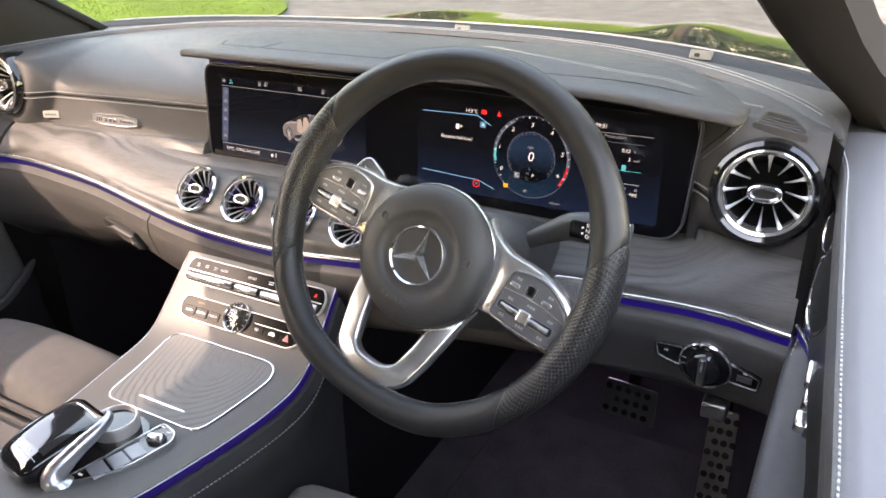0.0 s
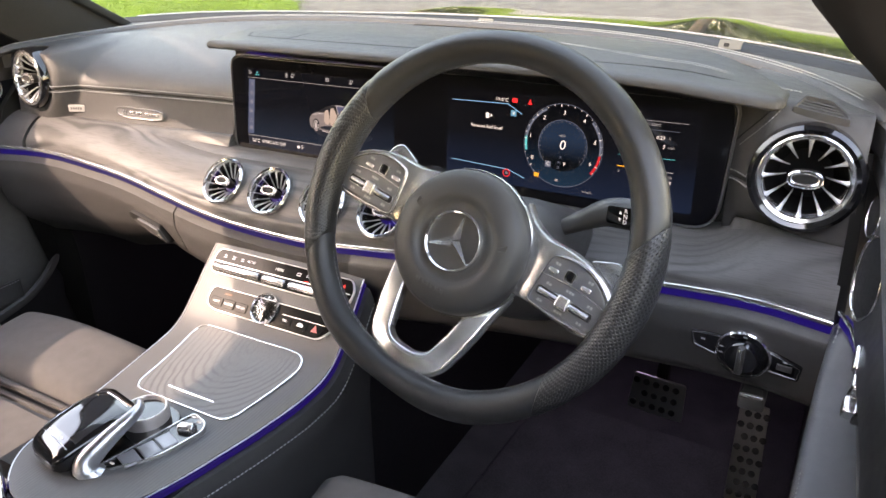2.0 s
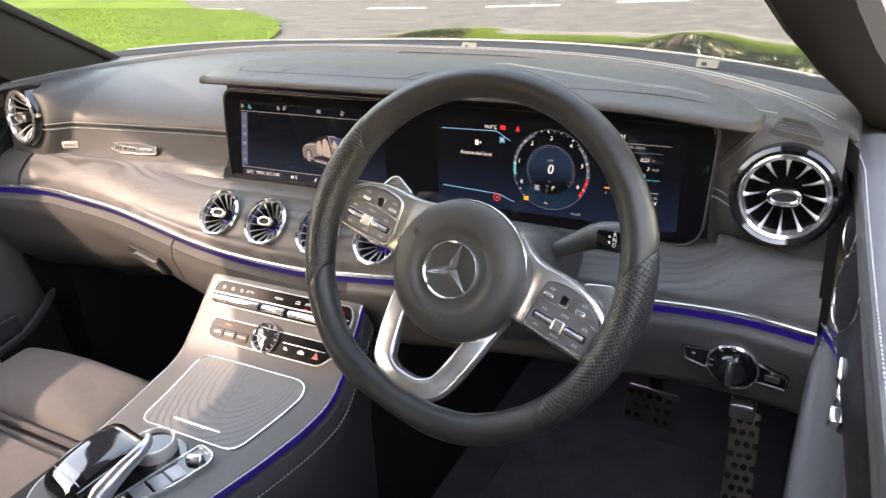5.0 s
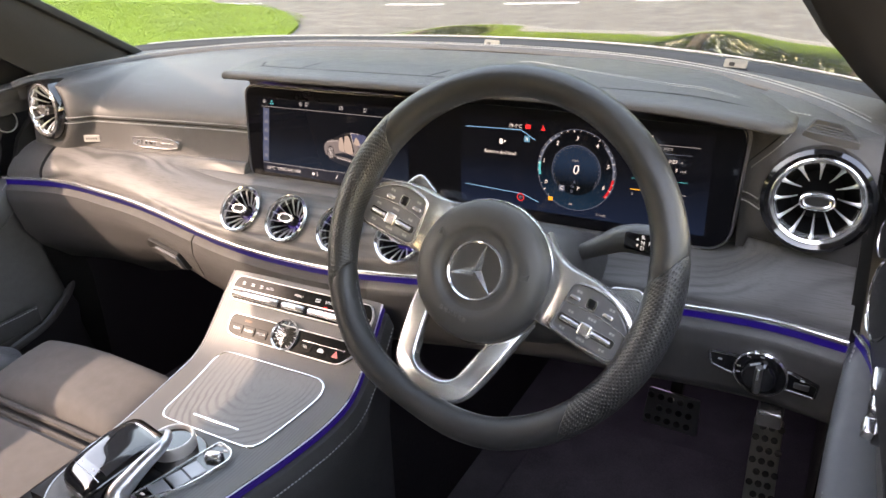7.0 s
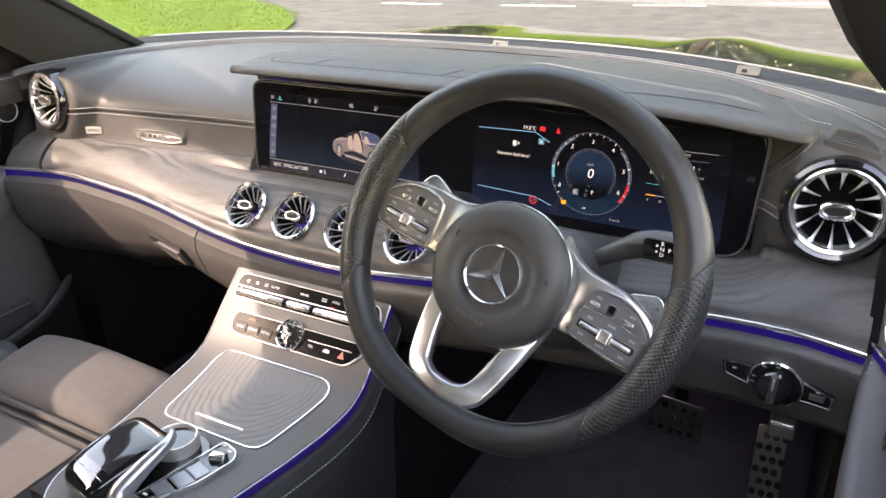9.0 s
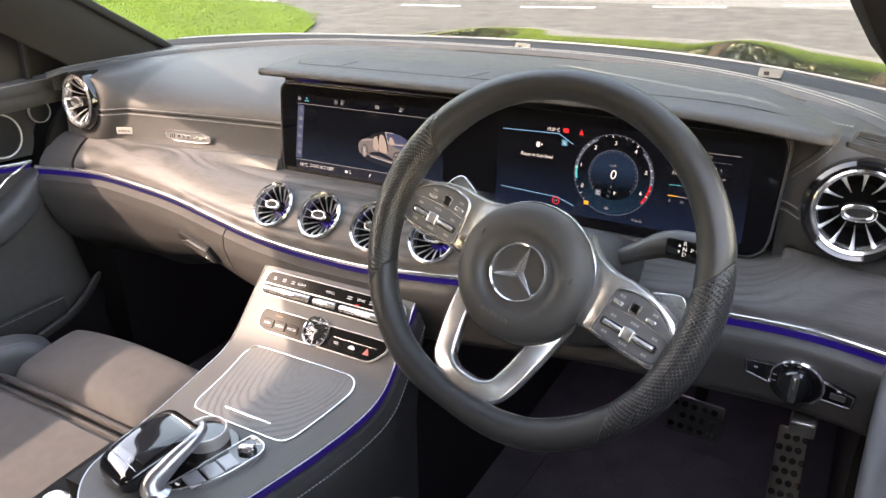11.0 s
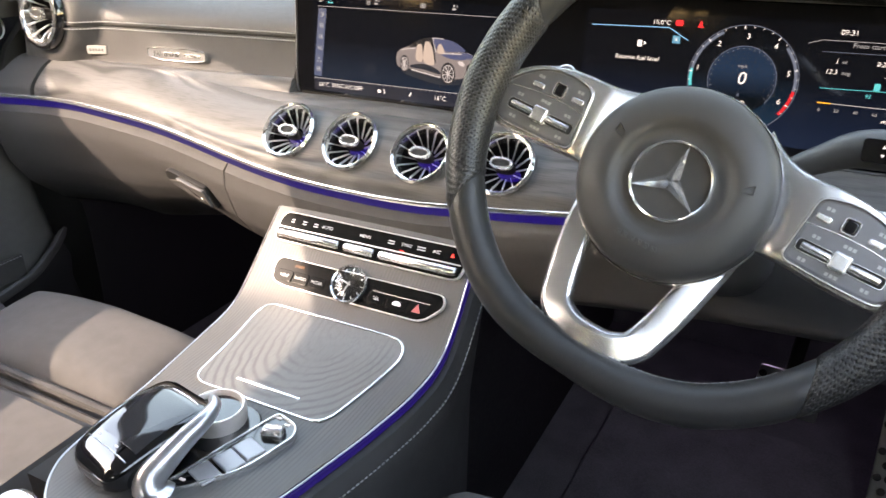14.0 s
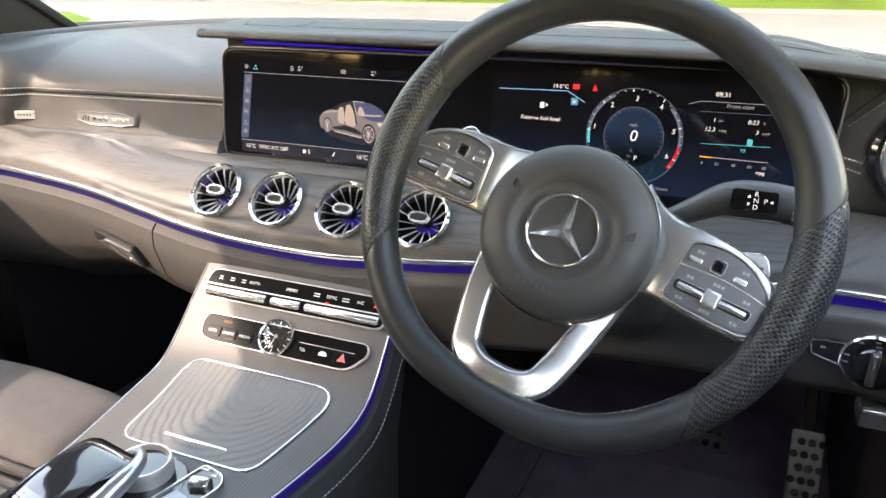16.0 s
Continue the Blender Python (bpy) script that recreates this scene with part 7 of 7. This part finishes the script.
part("mirror_glass", plate(rounded([(-0.10, -0.05), (0.09, -0.055), (0.09, 0.05), (-0.10, 0.042)], 0.025), 0.0, 0.004, 0.001, Matrix.Translation((-1.0, 0.048, 1.01)) @ pose(0, 0, 0, 90, 0, 0)), GLOSS, mirror_case, "dark mirror glass")


# ---- seats ----
def cushion(cx, y0, y1, w0, w1, z0, ztop, crown=0.012, r=0.035, dip=0.0, slope=0.0):
    """A padded block: rounded edges, crowned top."""
    bm = bmesh.new()
    nx, ny = 22, 20
    vs = []
    for j in range(ny + 1):
        row = []
        v = j / ny * 2 - 1
        for i in range(nx + 1):
            u = i / nx * 2 - 1
            y = mix(y0, y1, (v + 1) / 2)
            w = mix(w0, w1, (v + 1) / 2)
            e = max(0, abs(u) - (1 - r / w)) / (r / w)
            L = (y1 - y0) / 2
            g = max(0, abs(v) - (1 - r / L)) / (r / L)
            k = min(1.0, math.hypot(e, g))
            drop = r * (1 - math.sqrt(max(0.0, 1 - k * k)))
            z = ztop + crown * (1 - u * u) * (1 - 0.5 * v * v) - drop + slope * v - dip * max(0, -v) ** 2
            z += 0.002 * noise.noise(Vector((cx + u * w, y, 0)) * 14)
            row.append(bm.verts.new((cx + u * w, y, z)))
        vs.append(row)
    for a, b in zip(vs, vs[1:]):
        for i in range(nx):
            bm.faces.new((a[i], a[i + 1], b[i + 1], b[i]))
    ring = [vs[0][i] for i in range(nx + 1)] + [vs[j][nx] for j in range(1, ny + 1)] + [vs[ny][i] for i in range(nx - 1, -1, -1)] + [vs[j][0] for j in range(ny - 1, 0, -1)]
    low = [bm.verts.new((v.co.x, v.co.y, z0)) for v in ring]
    k = len(ring)
    for i in range(k):
        bm.faces.new((ring[i], ring[(i + 1) % k], low[(i + 1) % k], low[i]))
    bm.faces.new(low)
    return bm


def seat(cx, fy, inner, label, name="bucket_seat"):
    s = thing(name, (cx, fy - 0.3, 0.2), label, "seat", "front seats")
    part("thigh_cushion", cushion(cx, fy - 0.165, fy, 0.180, 0.192, 0.34, 0.545, 0.026, 0.040, 0.0, 0.007), SUEDE, s, "grey suede thigh cushion")
    part("seat_cushion", cushion(cx, fy - 0.70, fy - 0.175, 0.165, 0.172, 0.30, 0.525, 0.004, 0.022, 0.0, 0.012), SUEDE, s, "grey suede seat cushion")
    part("gap_liner", box(cx - 0.17, cx + 0.17, fy - 0.18, fy - 0.16, 0.32, 0.515), PLASTIC_DARK, s)
    for dy, z, r in ((-0.170, 0.534, 0.006), (-0.181, 0.522, 0.0055)):
        part("piping", sweep([(cx + mix(-0.178, 0.178, i / 16), fy + dy - 0.004 * math.sin(math.pi * i / 16), z + 0.008 * math.sin(math.pi * i / 16)) for i in range(17)], circle(r, 8)), LEATHER, s, "folded dark leather piping")
    for k in (-1, 1):
        b = smooth_path([(cx + k * 0.205, fy - 0.02, 0.50), (cx + k * 0.215, fy - 0.12, 0.545), (cx + k * 0.220, fy - 0.35, 0.572), (cx + k * 0.218, fy - 0.70, 0.575)], 6)
        if cx < 0 and k != inner:
            b = smooth_path([(cx + k * 0.195, fy - 0.075, 0.515), (cx + k * 0.208, fy - 0.13, 0.548), (cx + k * 0.216, fy - 0.35, 0.572), (cx + k * 0.216, fy - 0.70, 0.575)], 6)
        if k == inner:
            b = [p - Vector((0, 0, 0.062)) for p in b]
        part("bolster", sweep(b, rounded(rect(-0.042, -0.12, 0.042, 0.022), 0.024, 4)), SEAT_LEATHER, s, "dark leather side bolster")
        stitches([(p.x - k * 0.022, p.y, p.z + 0.0215) for p in b], s, 0.006, 0.0009)
    bk = part("backrest", cushion(cx, -0.30, 0.30, 0.20, 0.185, -0.10, 0.0, 0.02, 0.05), SUEDE, s, "grey suede backrest")
    bk.data.transform(Matrix.Translation((cx, fy - 0.90, 0.86)) @ Matrix.Rotation(radians(-76), 4, "X").inverted() @ Matrix.Translation((-cx, 0, 0)) @ s.matrix_basis)
    bk.data.transform(s.matrix_basis.inverted())
    part("base", box(cx - 0.18, cx + 0.18, fy - 0.68, fy - 0.04, 0.20, 0.36, 0.02), PLASTIC_DARK, s)
    return s


seat(-0.375, -0.172, 1, "grey suede passenger seat with dark leather bolsters")
seat(0.385, -0.26, -1, "grey suede driver's seat with dark leather bolsters")

# floor mats
mat_d = thing("floor_mat", (0.42, 0.2, 0.205), "black carpet mat on the driver's footwell floor", "floor mat")
part("carpet", plate(rounded([(0.20, -0.35), (0.66, -0.35), (0.66, 0.42), (0.22, 0.42)], 0.05), 0.2005, 0.212, 0.004), CARPET, mat_d)
rest_pedal = thing("bonnet_release", (0.66, -0.03, 0.655), "small black release lever below the switch", "lever")
part("lever", box(0.655, 0.684, -0.060, -0.02, 0.656, 0.678, 0.004), PLASTIC, rest_pedal)
part("lip", box(0.657, 0.682, -0.0618, -0.0585, 0.673, 0.677, 0.001), SILVER, rest_pedal)


# ---- outdoors: lawn, road marks, trees ----
lawn_o = [(-4.8, 2.0), (-5.0, 5.7), (-5.45, 6.5), (-5.95, 7.05), (-6.65, 7.65), (-7.5, 8.12), (-8.7, 8.42), (-9.9, 9.3), (-14, 12), (-45, 14), (-45, -8), (-6.0, -8)]
lawn = part("lawn", plate(lawn_o[::-1], -0.1, 0.03), GRASS)
tagged(lawn, "bright green mown lawn beside the road", "lawn", kind="structure")
rng = random.Random(4)
gv, gf = [], []
for _ in range(60000):
    x, y = rng.uniform(-13, -4.95), rng.uniform(3.2, 8.35)
    if x > -5.0 - max(0, y - 5.7) * 0.62 - max(0, y - 7.2) * 0.9 + rng.uniform(-0.12, 0.12):
        continue
    a, h, w = rng.uniform(0, 6.28), rng.uniform(0.006, 0.018), rng.uniform(0.003, 0.007)
    dx, dy, lx, ly = math.cos(a) * w, math.sin(a) * w, rng.uniform(-0.02, 0.02), rng.uniform(-0.02, 0.02)
    k = len(gv)
    gv += [(x - dx, y - dy, 0.028), (x + dx, y + dy, 0.028), (x + lx * 0.5 + dx * 0.6, y + ly * 0.5 + dy * 0.6, 0.03 + h * 0.6), (x + lx, y + ly, 0.03 + h)]
    gf += [(k, k + 1, k + 2), (k, k + 2, k + 3)]
gme = bpy.data.meshes.new("grass_blades")
gme.from_pydata(gv, [], gf)
gme.materials.append(BLADES)
tagged(new("grass", gme), "short uneven blades of bright green grass", "grass", kind="stuff")
for x, y, w, turn in ((-8.35, 8.50, 0.5, 2), (-5.1, 8.66, 0.45, 4), (-3.28, 8.92, 0.5, 10), (-1.66, 9.39, 0.45, 12), (-0.18, 9.96, 0.42, 20), (1.5, 10.6, 0.45, 20), (3.2, 11.2, 0.45, 20)):
    ln = thing("road_line", Matrix.Translation((x, y, 0.0)) @ Matrix.Rotation(radians(turn), 4, "Z"), "worn white painted dash on the asphalt", "road marking", "white dashes")
    part("paint", plate(rect(-w, -0.055, w, 0.055), -0.002, 0.008), LINE, ln, world=False)


def bank(u, v):
    x, y = mix(-60, 60, u), mix(17.0, 40, v)
    return (x, y, 0.10 + 2.2 * ease((y - 17.5) / 9) + 0.06 * noise.noise(Vector((x, y, 0)) * 0.4))


verge = part("verge", sheet(bank, 60, 24, 0.6, (0, 0, -1)), GRASS)
tagged(verge, "sunlit green grass bank beyond the pavement", "verge", kind="structure")
kerb = part("kerb", box(-60, 60, 16.85, 17.0, -0.3, 0.09), PALE_ROAD)
tagged(kerb, "pale concrete kerb along the verge", "kerb", kind="structure")

BARK = mat("bark", (0.10, 0.075, 0.055), 0.9, vary=0.35, scale=12, bump=1.0, bump_scale=30)
LEAF = mat("tree_leaves", (0.06, 0.10, 0.014), 0.6, vary=0.45, scale=1.2, spec=0.2)


def tree(x, y, h, seed):
    r = random.Random(seed)
    t = thing("tree", (x, y, 0), "broad leafy deciduous tree in full summer leaf", "tree", "trees round the road")
    bm = tube([(x, y, -0.1), (x + r.uniform(-0.1, 0.1), y, h * 0.25), (x + r.uniform(-0.2, 0.2), y, h * 0.6), (x, y, h * 0.85)], 0.24 * h / 8, 9, scales=[1.3, 1, 0.6, 0.2])
    part("trunk", bm, BARK, t)
    clumps = []
    for i in range(9):
        a, e = r.uniform(0, 6.28), r.uniform(0.1, 1.2)
        L = h * r.uniform(0.22, 0.42)
        z0 = h * r.uniform(0.3, 0.65)
        tip = Vector((x + math.cos(a) * math.cos(e) * L, y + math.sin(a) * math.cos(e) * L, z0 + math.sin(e) * L))
        part("limb", tube([(x, y, z0), (Vector((x, y, z0)) + tip) / 2 + Vector((0, 0, 0.15)), tip], 0.07 * h / 8, 6, scales=[1, 0.7, 0.25]), BARK, t)
        clumps += [tip + Vector((r.gauss(0, 0.6), r.gauss(0, 0.6), r.gauss(0, 0.5))) * h / 8 for _ in range(7)]
    vs, fs = [], []
    for c in clumps:
        R = h / 8 * r.uniform(0.55, 1.0)
        for _ in range(75):
            d = Vector((r.gauss(0, 1), r.gauss(0, 1), r.gauss(0, 0.8)))
            d = d.normalized() * R * r.uniform(0.45, 1.05)
            p = c + d
            u = Vector((r.gauss(0, 1), r.gauss(0, 1), r.gauss(0, 0.5))).normalized()
            w = u.cross(Vector((r.gauss(0, 1), r.gauss(0, 1), r.gauss(0, 1)))).normalized()
            s = r.uniform(0.07, 0.16) * h / 8
            k = len(vs)
            vs += [p - u * s * 1.4 - Vector((x, y, 0)), p + w * s * 0.7 - Vector((x, y, 0)), p + u * s * 1.4 - Vector((x, y, 0)), p - w * s * 0.7 - Vector((x, y, 0))]
            fs.append((k, k + 1, k + 2, k + 3))
    me = bpy.data.meshes.new("crown")
    me.from_pydata(vs, [], fs)
    me.materials.append(LEAF)
    ob = new("crown", me)
    ob.parent = t
    return t


# The last eight stand out of view, added to darken the horizon in reflections.
for i, (x, y, h) in enumerate(((-24, 22, 12), (-18.5, 23, 13), (-13, 22, 12), (-8, 23, 14), (-3.5, 22, 13), (1.5, 22.5, 14), (6.5, 22, 13), (11.5, 21, 13), (17, 19, 13), (-28, 12, 12), (-5, -16, 10), (4, -14, 9), (12, -10, 9), (14, 2, 9), (-29, 2, 10), (-27, -7, 9), (-28, -15, 10), (-25, -23, 9), (-19, -29, 9), (-11, -33, 10), (-34, -11, 11), (-33, -20, 11))):
    tree(x, y, h, 11 + i)


def hedge(x, y, w, h, seed, turned=False):
    """A loose hedge: a low mass of small leaves with an uneven top."""
    r = random.Random(seed)
    t = thing("hedge", (x, y, 0.1), "loose bright green hedge out of direct view, filling the horizon in reflections", "hedge", "hedges along the verge")
    part("stem", tube([(x, y, 0.05), (x + 0.1, y, h * 0.5), (x, y, h * 0.8)], 0.06, 6, scales=[1, 0.7, 0.3]), BARK, t)
    vs, fs = [], []
    for _ in range(4200):
        px = r.uniform(-w / 2, w / 2)
        top = h * (0.8 + 0.2 * noise.noise(Vector((x + px, y, seed)) * 0.9))
        p = Vector((px, r.gauss(0, 0.45), r.uniform(0.0, 1.0) ** 0.8 * top))
        if turned:
            p.x, p.y = p.y, p.x
        u = Vector((r.gauss(0, 1), r.gauss(0, 1), r.gauss(0, 0.6))).normalized()
        q = u.cross(Vector((r.gauss(0, 1), r.gauss(0, 1), r.gauss(0, 1)))).normalized()
        s = r.uniform(0.10, 0.22)
        k = len(vs)
        vs += [p - u * s * 1.3, p + q * s * 0.7, p + u * s * 1.3, p - q * s * 0.7]
        fs.append((k, k + 1, k + 2, k + 3))
    me = bpy.data.meshes.new("foliage")
    me.from_pydata(vs, [], fs)
    me.materials.append(HEDGE_LEAF)
    ob = new("foliage", me)
    ob.parent = t


HEDGE_LEAF = mat("hedge_leaves", (0.055, 0.08, 0.014), 0.6, vary=0.4, scale=1.5, spec=0.2)
for i in range(9):
    hedge(-22 + i * 5.2, 23.2, 6.0, 6.2, 40 + i)
# Western rows: unseen, added to block the bright horizon from the display's reflection.
for i in range(7):
    hedge(-24.5, -31 + i * 5.6, 6.6, 3.6, 60 + i, True)
for i in range(4):
    hedge(-13 + i * 5.4, -19.5, 6.0, 2.0, 70 + i)
